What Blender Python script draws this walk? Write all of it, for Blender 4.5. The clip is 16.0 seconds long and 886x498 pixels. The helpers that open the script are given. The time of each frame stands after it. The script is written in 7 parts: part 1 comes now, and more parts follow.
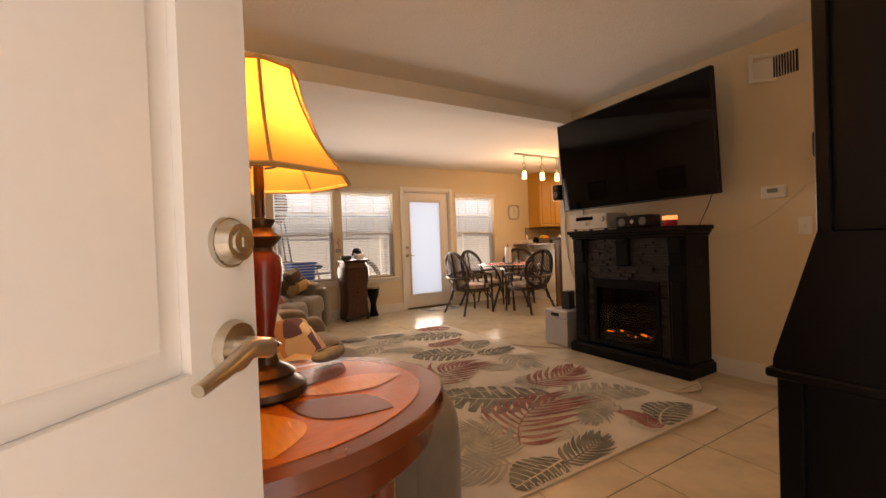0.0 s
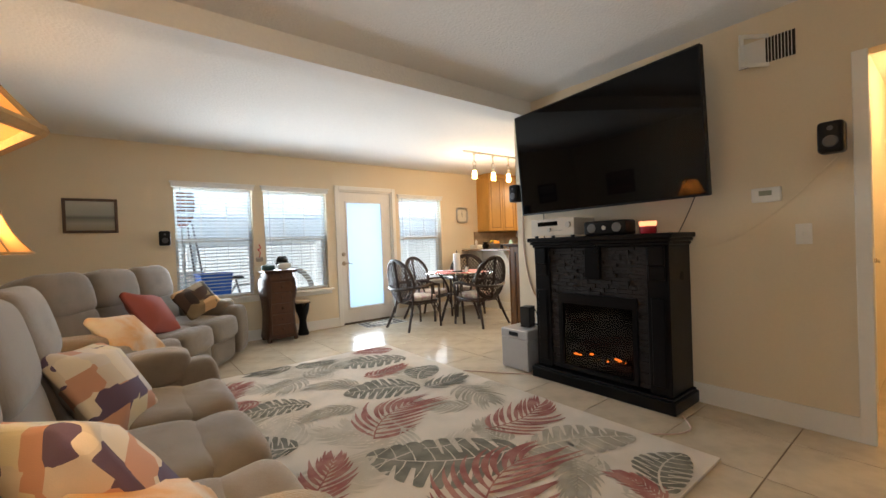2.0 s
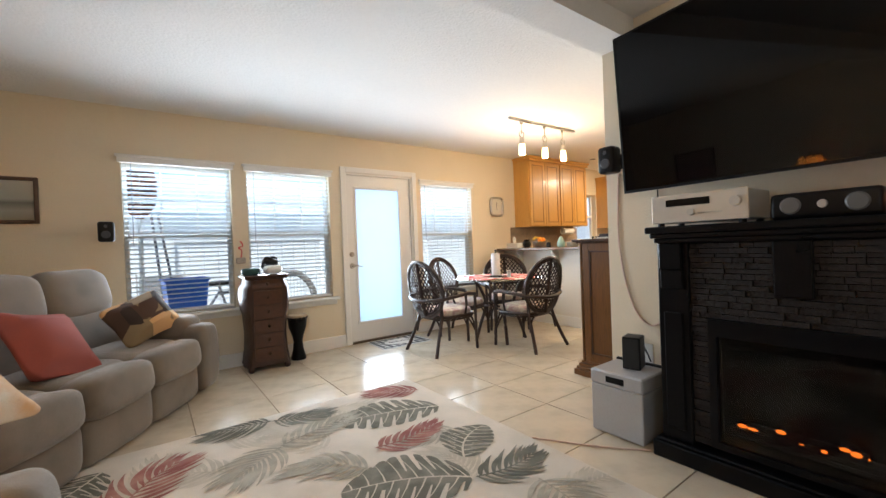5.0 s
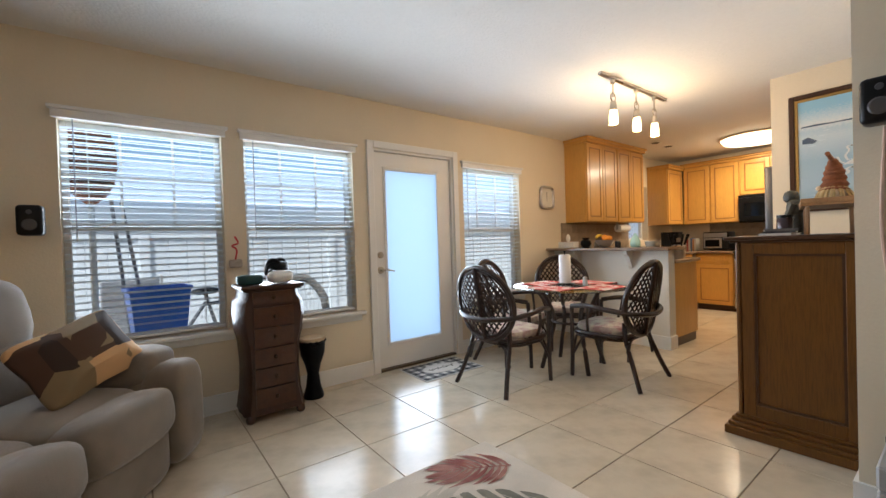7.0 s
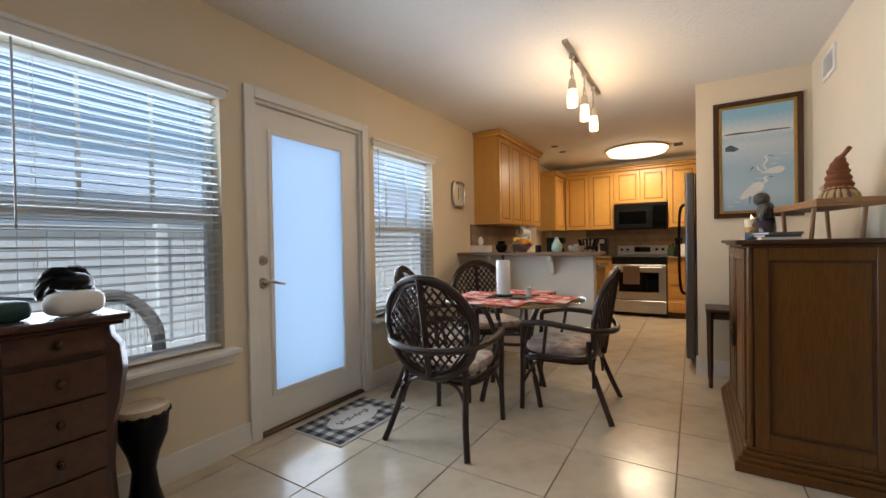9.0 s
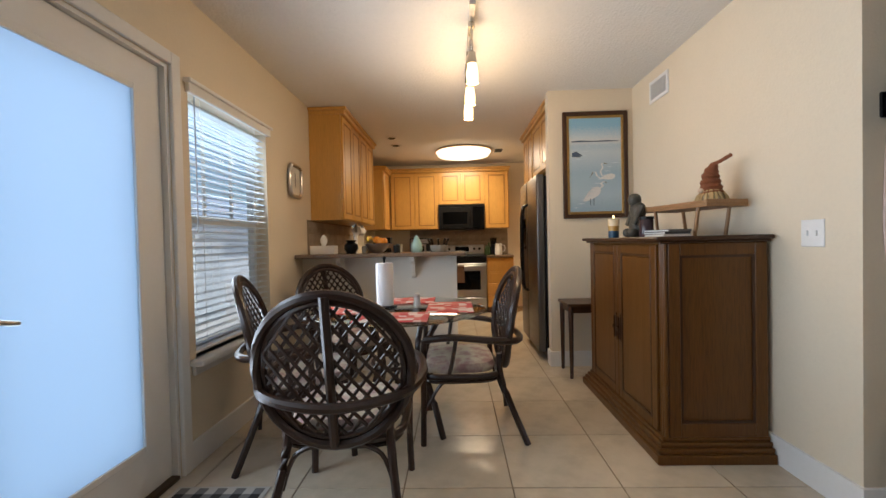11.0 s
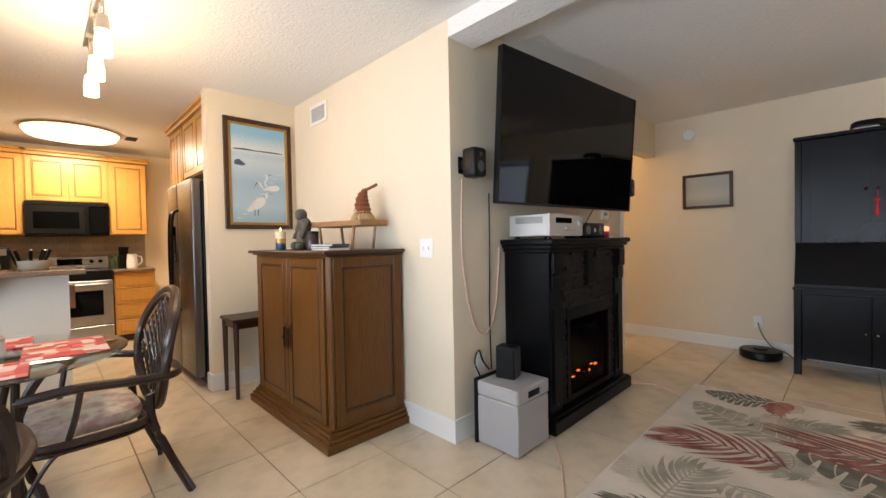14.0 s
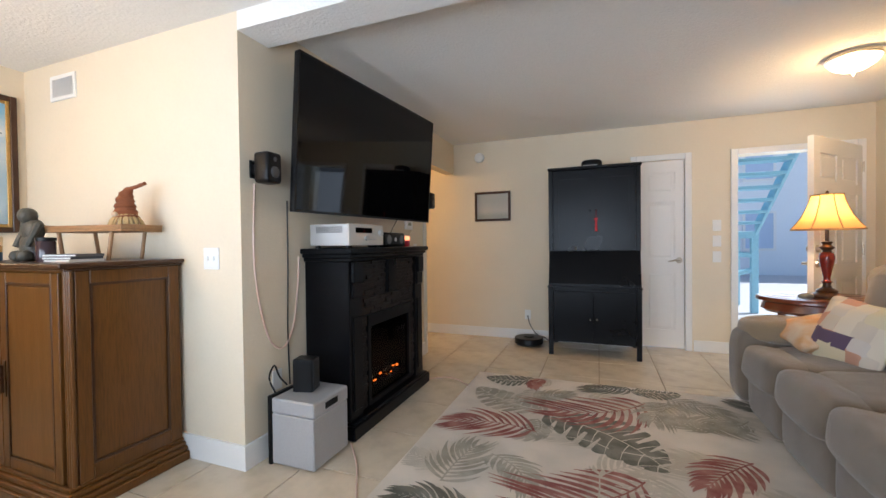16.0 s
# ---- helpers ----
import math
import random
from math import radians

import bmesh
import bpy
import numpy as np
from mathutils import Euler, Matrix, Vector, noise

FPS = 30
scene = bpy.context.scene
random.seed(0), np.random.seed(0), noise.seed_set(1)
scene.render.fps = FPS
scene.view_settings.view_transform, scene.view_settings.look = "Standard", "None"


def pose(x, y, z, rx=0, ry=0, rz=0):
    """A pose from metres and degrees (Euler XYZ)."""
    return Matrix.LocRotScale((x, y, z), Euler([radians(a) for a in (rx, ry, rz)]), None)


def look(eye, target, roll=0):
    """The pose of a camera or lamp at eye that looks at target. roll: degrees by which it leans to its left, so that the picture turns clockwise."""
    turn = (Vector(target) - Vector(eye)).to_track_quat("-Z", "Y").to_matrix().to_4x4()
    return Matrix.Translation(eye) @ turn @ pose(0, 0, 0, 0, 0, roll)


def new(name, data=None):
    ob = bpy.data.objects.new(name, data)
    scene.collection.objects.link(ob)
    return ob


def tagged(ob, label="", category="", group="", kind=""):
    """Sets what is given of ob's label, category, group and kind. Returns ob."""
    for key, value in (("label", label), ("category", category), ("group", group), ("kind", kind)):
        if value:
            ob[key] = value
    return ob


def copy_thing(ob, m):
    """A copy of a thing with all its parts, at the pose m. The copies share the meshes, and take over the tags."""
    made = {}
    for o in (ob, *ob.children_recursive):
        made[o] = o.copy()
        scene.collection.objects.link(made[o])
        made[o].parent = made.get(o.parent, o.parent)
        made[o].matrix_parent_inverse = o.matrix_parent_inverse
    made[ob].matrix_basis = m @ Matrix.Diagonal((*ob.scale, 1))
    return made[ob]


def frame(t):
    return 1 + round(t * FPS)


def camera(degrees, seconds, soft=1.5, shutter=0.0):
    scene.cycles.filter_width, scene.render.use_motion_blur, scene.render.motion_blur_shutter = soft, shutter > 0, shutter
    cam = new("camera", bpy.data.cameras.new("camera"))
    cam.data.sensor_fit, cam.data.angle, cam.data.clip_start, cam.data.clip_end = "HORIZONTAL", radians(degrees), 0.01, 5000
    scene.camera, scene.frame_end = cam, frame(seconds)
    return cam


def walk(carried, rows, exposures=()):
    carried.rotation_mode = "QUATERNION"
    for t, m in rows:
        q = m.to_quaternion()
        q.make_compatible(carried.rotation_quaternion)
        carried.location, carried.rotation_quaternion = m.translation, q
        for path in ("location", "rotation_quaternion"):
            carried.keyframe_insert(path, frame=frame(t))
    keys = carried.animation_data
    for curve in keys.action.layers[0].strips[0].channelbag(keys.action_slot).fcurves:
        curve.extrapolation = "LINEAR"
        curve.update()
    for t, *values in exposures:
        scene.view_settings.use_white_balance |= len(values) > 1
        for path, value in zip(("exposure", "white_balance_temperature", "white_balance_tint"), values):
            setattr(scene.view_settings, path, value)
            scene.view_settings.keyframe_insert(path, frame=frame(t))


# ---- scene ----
cam = camera(95.3, 16.0)
PATH = [
    (0, (0.05, 0.008, 1.126), (1.059, 1.735, 1.099), -2.1),
    (0.5, (0.142, 0.138, 1.147), (1.212, 1.828, 1.118), -2.3),
    (1, (0.213, 0.258, 1.123), (1.349, 1.904, 1.105), -2.0),
    (1.5, (0.325, 0.423, 1.184), (1.52, 2.027, 1.154), -2.2),
    (2, (0.445, 0.583, 1.182), (1.678, 2.157, 1.157), -2.2),
    (2.5, (0.56, 0.724, 1.172), (1.819, 2.278, 1.151), -2.1),
    (3, (0.662, 0.902, 1.14), (1.935, 2.445, 1.125), -2.0),
    (5.5, (1.177, 2.109, 1.148), (2.335, 3.74, 1.127), -2.0),
    (6, (1.235, 2.438, 1.147), (2.386, 4.073, 1.122), -1.8),
    (6.5, (1.233, 2.767, 1.155), (2.397, 4.393, 1.127), -1.9),
    (7, (1.257, 3.068, 1.169), (2.47, 4.659, 1.142), -1.8),
    (7.5, (1.37, 3.376, 1.163), (2.669, 4.896, 1.14), -2.0),
    (8, (1.446, 3.623, 1.162), (2.875, 5.022, 1.137), -1.5),
    (10.5, (1.785, 4.819, 1.156), (3.756, 5.159, 1.124), -1.4),
    (11, (1.956, 4.967, 1.155), (3.955, 5.029, 1.118), -1.3),
    (11.5, (2.086, 5.097, 1.122), (4.071, 4.859, 1.098), -1.1),
    (12, (2.091, 5.133, 1.136), (4.024, 4.623, 1.104), -1.0),
    (12.5, (2.021, 5.102, 1.155), (3.866, 4.333, 1.118), -1.1),
    (13, (1.979, 5.062, 1.18), (3.706, 4.054, 1.141), -1.3),
    (13.5, (1.964, 5.058, 1.188), (3.548, 3.838, 1.153), -1.2),
    (14, (1.942, 5.061, 1.201), (3.369, 3.66, 1.16), -1.1),
    (14.5, (1.917, 5.054, 1.207), (3.16, 3.488, 1.168), -1.0),
    (15, (1.88, 5.034, 1.21), (2.944, 3.341, 1.175), -0.9),
    (15.5, (1.834, 5.021, 1.218), (2.723, 3.23, 1.186), -0.8),
    (16, (1.794, 5.01, 1.228), (2.512, 3.144, 1.197), -0.7),
]
walk(cam, [(t, look(eye, target, roll)) for t, eye, target, roll in PATH],
     [(0.0, -0.3, 10200, 32), (0.6, -0.15, 10300, 33), (1.1, 0.1, 9600, 30), (1.6, 0.22, 7200, 15), (2.2, 0.3, 6200, 10), (3.0, 0.32, 5500, 8), (5.5, 0.32, 6100, 11), (6.5, 0.0, 6000, 11), (8.0, -0.55, 6050, 12), (11.0, -0.7, 6000, 12), (12.5, -0.25, 6300, 14), (14.0, 0.05, 6100, 13), (16.0, 0.17, 5700, 11)])

# ---- world and sun ----
world = bpy.data.worlds.new("sky")
scene.world = world
world.use_nodes = True
wn = world.node_tree
bg = wn.nodes["Background"]
sky = wn.nodes.new("ShaderNodeTexSky")
sky.sky_type = "NISHITA"
sky.sun_disc = False
sky.sun_elevation = radians(53)
sky.sun_rotation = radians(233)
wn.links.new(sky.outputs[0], bg.inputs[0])
bg.inputs[1].default_value = 0.15
sun_data = bpy.data.lights.new("sun", "SUN")
sun_data.energy, sun_data.angle, sun_data.color = 5.0, radians(0.5), (1, 0.95, 0.88)
sun = new("sun", sun_data)
sun.matrix_world = look((-12, -9, 20), (0, 0, 0))


def area_lamp(name, at, target, w, h, energy, color, spread=180):
    d = bpy.data.lights.new(name, "AREA")
    d.shape, d.size, d.size_y, d.energy, d.color = "RECTANGLE", w, h, energy, color
    d.spread = radians(spread)
    o = new(name, d)
    o.matrix_world = look(at, target)
    return o


def bulb_lamp(name, at, energy, color, radius=0.03):
    d = bpy.data.lights.new(name, "POINT")
    d.energy, d.color, d.shadow_soft_size = energy, color, radius
    o = new(name, d)
    o.location = at
    return o


DAY = (0.86, 0.94, 1.0)
WARM = (1.0, 0.62, 0.26)
area_lamp("sky_window_west", (1.34, 6.382, 1.3), (1.34, 0, 1.9), 0.85, 1.35, 22, DAY, 130)
area_lamp("sky_window_middle", (2.36, 6.382, 1.3), (2.36, 0, 1.9), 0.85, 1.35, 22, DAY, 130)
area_lamp("sky_door", (3.43, 6.39, 1.05), (3.43, 0, 1.05), 0.5, 1.6, 15, DAY, 140)
area_lamp("sky_door_outer", (3.435, 6.50, 1.06), (3.435, 0, 1.06), 0.62, 1.64, 3.6, (0.60, 0.82, 1.0))
area_lamp("sky_window_east", (4.51, 6.382, 1.27), (4.51, 0, 1.9), 0.85, 1.35, 22, DAY, 130)
area_lamp("sky_entry", (-0.07, -0.33, 1.05), (-0.07, 5, 1.0), 0.9, 2.0, 9, DAY)

# ---- materials ----
def material(name, color, rough=0.5, metal=0.0, grain=0.0, scale=30.0, bump=0.0, stain=0.0, stretch=(1, 1, 1), spread=0.0, second=None, second_scale=3.0, coat=0.0, sheen=0.0, bump_scale=None, gloss=0.5):
    """Principled surface with noise at two scales: fine grain and broad stains."""
    m = bpy.data.materials.new(name)
    m.use_nodes = True
    nt = m.node_tree
    n, l = nt.nodes, nt.links
    p = n["Principled BSDF"]
    p.inputs["Roughness"].default_value = rough
    p.inputs["Metallic"].default_value = metal
    p.inputs["Specular IOR Level"].default_value = gloss
    p.inputs["Coat Weight"].default_value = coat
    p.inputs["Coat Roughness"].default_value = 0.12
    p.inputs["Sheen Weight"].default_value = sheen
    co = n.new("ShaderNodeTexCoord")
    mp = n.new("ShaderNodeMapping")
    mp.inputs["Scale"].default_value = stretch
    l.new(co.outputs["Object"], mp.inputs[0])
    col = n.new("ShaderNodeRGB")
    col.outputs[0].default_value = (*color, 1)
    out = col.outputs[0]
    fine = n.new("ShaderNodeTexNoise")
    fine.inputs["Scale"].default_value = scale
    fine.inputs["Detail"].default_value = 5
    l.new(mp.outputs[0], fine.inputs["Vector"])
    broad = n.new("ShaderNodeTexNoise")
    broad.inputs["Scale"].default_value = second_scale
    broad.inputs["Detail"].default_value = 4
    l.new(mp.outputs[0], broad.inputs["Vector"])

    def mixed(a, b_color, fac):
        mx = n.new("ShaderNodeMix")
        mx.data_type = "RGBA"
        l.new(fac, mx.inputs[0])
        l.new(a, mx.inputs[6])
        mx.inputs[7].default_value = (*b_color, 1)
        return mx.outputs[2]

    def ramp(src, lo, hi, top):
        r = n.new("ShaderNodeMapRange")
        r.inputs["From Min"].default_value, r.inputs["From Max"].default_value = lo, hi
        r.inputs["To Min"].default_value, r.inputs["To Max"].default_value = 0, top
        l.new(src, r.inputs[0])
        return r.outputs[0]

    if second:
        out = mixed(out, second, ramp(broad.outputs[0], 0.4, 0.62, 1.0))
    elif stain:
        out = mixed(out, tuple(c * 0.55 for c in color), ramp(broad.outputs[0], 0.45, 0.75, stain))
    if grain:
        out = mixed(out, tuple(c * 0.4 for c in color), ramp(fine.outputs[0], 0.42, 0.75, grain))
    if spread:
        info = n.new("ShaderNodeObjectInfo")
        hsv = n.new("ShaderNodeHueSaturation")
        r = n.new("ShaderNodeMapRange")
        r.inputs["To Min"].default_value, r.inputs["To Max"].default_value = 1 - spread, 1 + spread
        l.new(info.outputs["Random"], r.inputs[0])
        l.new(r.outputs[0], hsv.inputs["Value"])
        l.new(out, hsv.inputs["Color"])
        out = hsv.outputs[0]
    l.new(out, p.inputs["Base Color"])
    rr = n.new("ShaderNodeMapRange")
    rr.inputs["To Min"].default_value, rr.inputs["To Max"].default_value = max(0.02, rough - 0.08), min(1, rough + 0.08)
    l.new(broad.outputs[0], rr.inputs[0])
    l.new(rr.outputs[0], p.inputs["Roughness"])
    if bump:
        bp = n.new("ShaderNodeBump")
        bp.inputs["Strength"].default_value = bump
        bp.inputs["Distance"].default_value = 0.01
        src = fine
        if bump_scale:
            src = n.new("ShaderNodeTexNoise")
            src.inputs["Scale"].default_value = bump_scale
            src.inputs["Detail"].default_value = 3
            l.new(mp.outputs[0], src.inputs["Vector"])
        l.new(src.outputs[0], bp.inputs["Height"])
        l.new(bp.outputs[0], p.inputs["Normal"])
    return m


def glowing(name, color, strength):
    m = bpy.data.materials.new(name)
    m.use_nodes = True
    p = m.node_tree.nodes["Principled BSDF"]
    p.inputs["Base Color"].default_value = (*color, 1)
    p.inputs["Emission Color"].default_value = (*color, 1)
    p.inputs["Emission Strength"].default_value = strength
    return m


def glassy(name, color, rough=0.0, ior=1.45):
    m = bpy.data.materials.new(name)
    m.use_nodes = True
    p = m.node_tree.nodes["Principled BSDF"]
    p.inputs["Base Color"].default_value = (*color, 1)
    p.inputs["Roughness"].default_value = rough
    p.inputs["IOR"].default_value = ior
    p.inputs["Transmission Weight"].default_value = 1.0
    return m


def cloth_through(name, color, share=0.5, grain=0.1):
    """Thin cloth that lets part of the light through."""
    m = material(name, color, 0.9, grain=grain, scale=400, bump=0.1)
    n, l = m.node_tree.nodes, m.node_tree.links
    p = n["Principled BSDF"]
    tr = n.new("ShaderNodeBsdfTranslucent")
    tr.inputs[0].default_value = (*color, 1)
    mx = n.new("ShaderNodeMixShader")
    mx.inputs[0].default_value = share
    l.new(p.outputs[0], mx.inputs[1])
    l.new(tr.outputs[0], mx.inputs[2])
    l.new(mx.outputs[0], n["Material Output"].inputs[0])
    return m


M_WALL = material("cream_wall_paint", (0.74, 0.645, 0.49), 0.75, grain=0.04, scale=60, bump=0.12, bump_scale=90, stain=0.04)
M_CEIL = material("ceiling_texture", (0.80, 0.78, 0.74), 0.9, grain=0.05, scale=40, bump=0.5, bump_scale=55)
M_WHITE = material("white_gloss_paint", (0.80, 0.79, 0.76), 0.35, grain=0.03, scale=50, bump=0.03)
M_TILE = material("floor_tile", (0.62, 0.53, 0.40), 0.2, grain=0.16, scale=11, stain=0.5, second_scale=4.5, spread=0.05, bump=0.02)
M_GROUT = material("tile_grout", (0.27, 0.205, 0.14), 0.9, grain=0.3, scale=80)
M_BLACK = material("black_wood_paint", (0.0035, 0.0036, 0.0045), 0.3, gloss=0.16, grain=0.2, scale=60, bump=0.05, stain=0.3)
M_PLASTIC = material("black_plastic", (0.004, 0.004, 0.0045), 0.35, gloss=0.22, grain=0.1, scale=200, bump=0.03)
M_DWOOD = material("dark_walnut", (0.06, 0.024, 0.009), 0.34, gloss=0.35, grain=0.6, scale=22, stretch=(8, 8, 0.7), stain=0.35, bump=0.03, coat=0.1)
M_HONEY_DARK = material("dark_honey", (0.30, 0.13, 0.03), 0.4, grain=0.2, scale=20)
M_HONEY = material("honey_maple", (0.61, 0.325, 0.072), 0.35, grain=0.25, scale=16, stretch=(6, 6, 0.6), stain=0.15, spread=0.05, coat=0.2)
M_SOFA = material("taupe_microfibre", (0.20, 0.16, 0.12), 0.95, grain=0.25, scale=260, stain=0.5, second_scale=8, bump=0.3, sheen=0.4)
M_CHROME = material("brushed_nickel", (0.55, 0.50, 0.42), 0.28, 1.0, grain=0.1, scale=200)
M_STEEL = material("stainless_steel", (0.5, 0.5, 0.5), 0.3, 1.0, grain=0.15, scale=60, stretch=(1, 1, 20))
M_RATTAN = material("dark_rattan", (0.026, 0.009, 0.004), 0.38, grain=0.5, scale=40, bump=0.1, stain=0.3, coat=0.25)
M_SCREEN = material("tv_screen", (0.0015, 0.0015, 0.0018), 0.1, gloss=0.22)
M_SCREEN.node_tree.nodes["Map Range"].inputs["To Min"].default_value = 0.03
M_SCREEN.node_tree.nodes["Map Range"].inputs["To Max"].default_value = 0.05
M_GLASS = glassy("clear_glass", (0.93, 0.97, 0.96), 0.0)
M_FROST = cloth_through("frosted_glass", (0.84, 0.92, 1.0), 0.9, 0.0)
M_FROST.node_tree.nodes["Map Range"].inputs["To Min"].default_value = 0.25
M_FROST.node_tree.nodes["Map Range"].inputs["To Max"].default_value = 0.40

# ---- mesh helpers ----
def box(bm, lo, hi, bevel=0.0, seg=1, m=None):
    c = [(a + b) / 2 for a, b in zip(lo, hi)]
    s = [abs(b - a) for a, b in zip(lo, hi)]
    mat = Matrix.Translation(c) @ Matrix.Diagonal((*s, 1))
    r = bmesh.ops.create_cube(bm, size=1, matrix=mat)
    vs = r["verts"]
    if bevel:
        es = list({e for v in vs for e in v.link_edges})
        g = bmesh.ops.bevel(bm, geom=es, offset=bevel, segments=seg, affect="EDGES", profile=0.5, clamp_overlap=True)
        vs = list({v for f in g["faces"] for v in f.verts} | {v for v in vs if v.is_valid})
    if m is not None:
        bmesh.ops.transform(bm, matrix=m, verts=[v for v in vs if v.is_valid])
    return bm


def B(*boxes, bevel=0.0, seg=1):
    bm = bmesh.new()
    for lo, hi in boxes:
        box(bm, lo, hi, bevel, seg)
    return bm


def rod(bm, a, b, r1, r2=None, seg=12, caps=True):
    a, b = Vector(a), Vector(b)
    d = b - a
    m = Matrix.Translation((a + b) / 2) @ d.to_track_quat("Z", "Y").to_matrix().to_4x4()
    bmesh.ops.create_cone(bm, cap_ends=caps, segments=seg, radius1=r1, radius2=r1 if r2 is None else r2, depth=d.length, matrix=m)
    return bm


def tube(bm, pts, r, seg=8, closed=False, taper=None):
    """A round tube through the points."""
    pts = [Vector(p) for p in pts]
    n = len(pts)
    rings, up = [], Vector((0.123, 0.271, 0.955)).normalized()
    for i, p in enumerate(pts):
        if closed:
            t = pts[(i + 1) % n] - pts[i - 1]
        else:
            t = pts[min(i + 1, n - 1)] - pts[max(i - 1, 0)]
        t.normalize()
        s = t.cross(up)
        if s.length < 0.05:
            s = t.cross(Vector((1, 0, 0)))
        s.normalize()
        u = s.cross(t)
        rr = r if taper is None else r * taper[i]
        rings.append([bm.verts.new(p + rr * (math.cos(k * math.tau / seg) * s + math.sin(k * math.tau / seg) * u)) for k in range(seg)])
    for i in range(n if closed else n - 1):
        a, b = rings[i], rings[(i + 1) % n]
        for k in range(seg):
            bm.faces.new((a[k], a[(k + 1) % seg], b[(k + 1) % seg], b[k]))
    if not closed:
        bm.faces.new(rings[0][::-1])
        bm.faces.new(rings[-1])
    return bm


def curve_pts(ctrl, steps=8, closed=False):
    """Catmull-Rom points through the controls."""
    c = [Vector(p) for p in ctrl]
    n = len(c)
    out = []
    for i in range(n if closed else n - 1):
        if closed:
            p0, p1, p2, p3 = c[i - 1], c[i], c[(i + 1) % n], c[(i + 2) % n]
        else:
            p0, p1, p2, p3 = c[max(i - 1, 0)], c[i], c[i + 1], c[min(i + 2, n - 1)]
        for k in range(steps):
            t = k / steps
            out.append(0.5 * ((2 * p1) + (p2 - p0) * t + (2 * p0 - 5 * p1 + 4 * p2 - p3) * t * t + (3 * p1 - p0 - 3 * p2 + p3) * t ** 3))
    if not closed:
        out.append(c[-1])
    return out


def lathe(bm, prof, seg=24, at=(0, 0, 0), sx=1.0, sy=1.0, power=None):
    """Turned shape: prof is (radius, z) from the bottom up."""
    rings = []
    for r, z in prof:
        ring = []
        for k in range(seg):
            a = k * math.tau / seg
            ring.append(bm.verts.new((at[0] + sx * r * math.cos(a), at[1] + sy * r * math.sin(a), at[2] + z)))
        rings.append(ring)
    for a, b in zip(rings, rings[1:]):
        for k in range(seg):
            bm.faces.new((a[k], a[(k + 1) % seg], b[(k + 1) % seg], b[k]))
    bm.faces.new(rings[0][::-1])
    bm.faces.new(rings[-1])
    return bm


def puff(bm, at, size, e=0.55, lat=14, lon=24, m=None, sag=0.0, seed=0):
    """A stuffed cushion: a superellipsoid of full size `size`, with soft lumps."""
    def sp(v, p):
        return math.copysign(abs(v) ** p, v)
    ring_list = []
    for i in range(lat + 1):
        ph = -math.pi / 2 + math.pi * i / lat
        ring = []
        for k in range(lon):
            th = math.tau * k / lon
            v = Vector((size[0] / 2 * sp(math.cos(ph), e) * sp(math.cos(th), e), size[1] / 2 * sp(math.cos(ph), e) * sp(math.sin(th), e), size[2] / 2 * sp(math.sin(ph), e)))
            k2 = noise.noise(v * 5 + Vector((seed * 3.7, 0, 0))) * sag
            v = v * (1 + k2)
            if m is not None:
                v = m @ v
            ring.append(bm.verts.new(v + Vector(at)))
        ring_list.append(ring)
    for a, b in zip(ring_list, ring_list[1:]):
        for k in range(lon):
            bm.faces.new((a[k], a[(k + 1) % lon], b[(k + 1) % lon], b[k]))
    bmesh.ops.remove_doubles(bm, verts=bm.verts, dist=0.0004)
    return bm


def part(name, bm, mat, parent=None, label="", smooth=False, m=None):
    """Links a bmesh as one mesh object, under a thing or a part."""
    bmesh.ops.recalc_face_normals(bm, faces=bm.faces)
    if m is not None:
        bmesh.ops.transform(bm, matrix=m, verts=bm.verts)
    me = bpy.data.meshes.new(name)
    bm.to_mesh(me)
    bm.free()
    me.materials.append(mat)
    if smooth:
        me.polygons.foreach_set("use_smooth", [True] * len(me.polygons))
        me.set_sharp_from_angle(angle=radians(40))
    o = new(name, me)
    if parent:
        o.parent = parent
    if label:
        o["label"] = label
    return o


def thing(name, label, category, m=None, group="", kind=""):
    e = new(name)
    e.empty_display_size = 0.1
    if m is not None:
        e.matrix_basis = m
    return tagged(e, label, category, group, kind)


def structure(name, bm, mat, label, category):
    return tagged(part(name, bm, mat), label, category, kind="structure")


def wall_y(x0, x1, y0, y1, h, holes):
    """Boxes of a wall along x with openings (x0, x1, z0, z1), in order."""
    out, x = [], x0
    for a, b, z0, z1 in holes:
        out.append(((x, y0, 0), (a, y1, h)))
        if z0 > 0:
            out.append(((a, y0, 0), (b, y1, z0)))
        out.append(((a, y0, z1), (b, y1, h)))
        x = b
    out.append(((x, y0, 0), (x1, y1, h)))
    return out

# ---- the shell of the place ----
YW, YE, XW, XT, YN, XP, XK = 6.37, -0.12, -0.70, 3.60, 3.36, 5.64, 9.0
H1, H2 = 2.53, 2.487   # living-room and dining ceilings

WINDOWS = [(0.91, 1.78, 0.60, 2.0), (1.925, 2.80, 0.60, 2.0), (4.07, 4.95, 0.56, 1.98), (7.42, 8.1, 1.12, 2.0)]
structure("wall_north", B(*wall_y(XW - 0.15, XK + 0.15, YW, YW + 0.16, 2.7, [WINDOWS[0], WINDOWS[1], (3.0, 3.925, 0, 2.06), WINDOWS[2], WINDOWS[3]])), M_WALL, "cream painted wall with windows and a glazed door", "wall")
structure("wall_south", B(*wall_y(XW - 0.15, 6.2, YE - 0.15, YE, 2.7, [(-0.56, 0.41, 0, 2.12), (0.90, 1.38, 0, 2.12)])), M_WALL, "cream painted wall with the entry door", "wall")
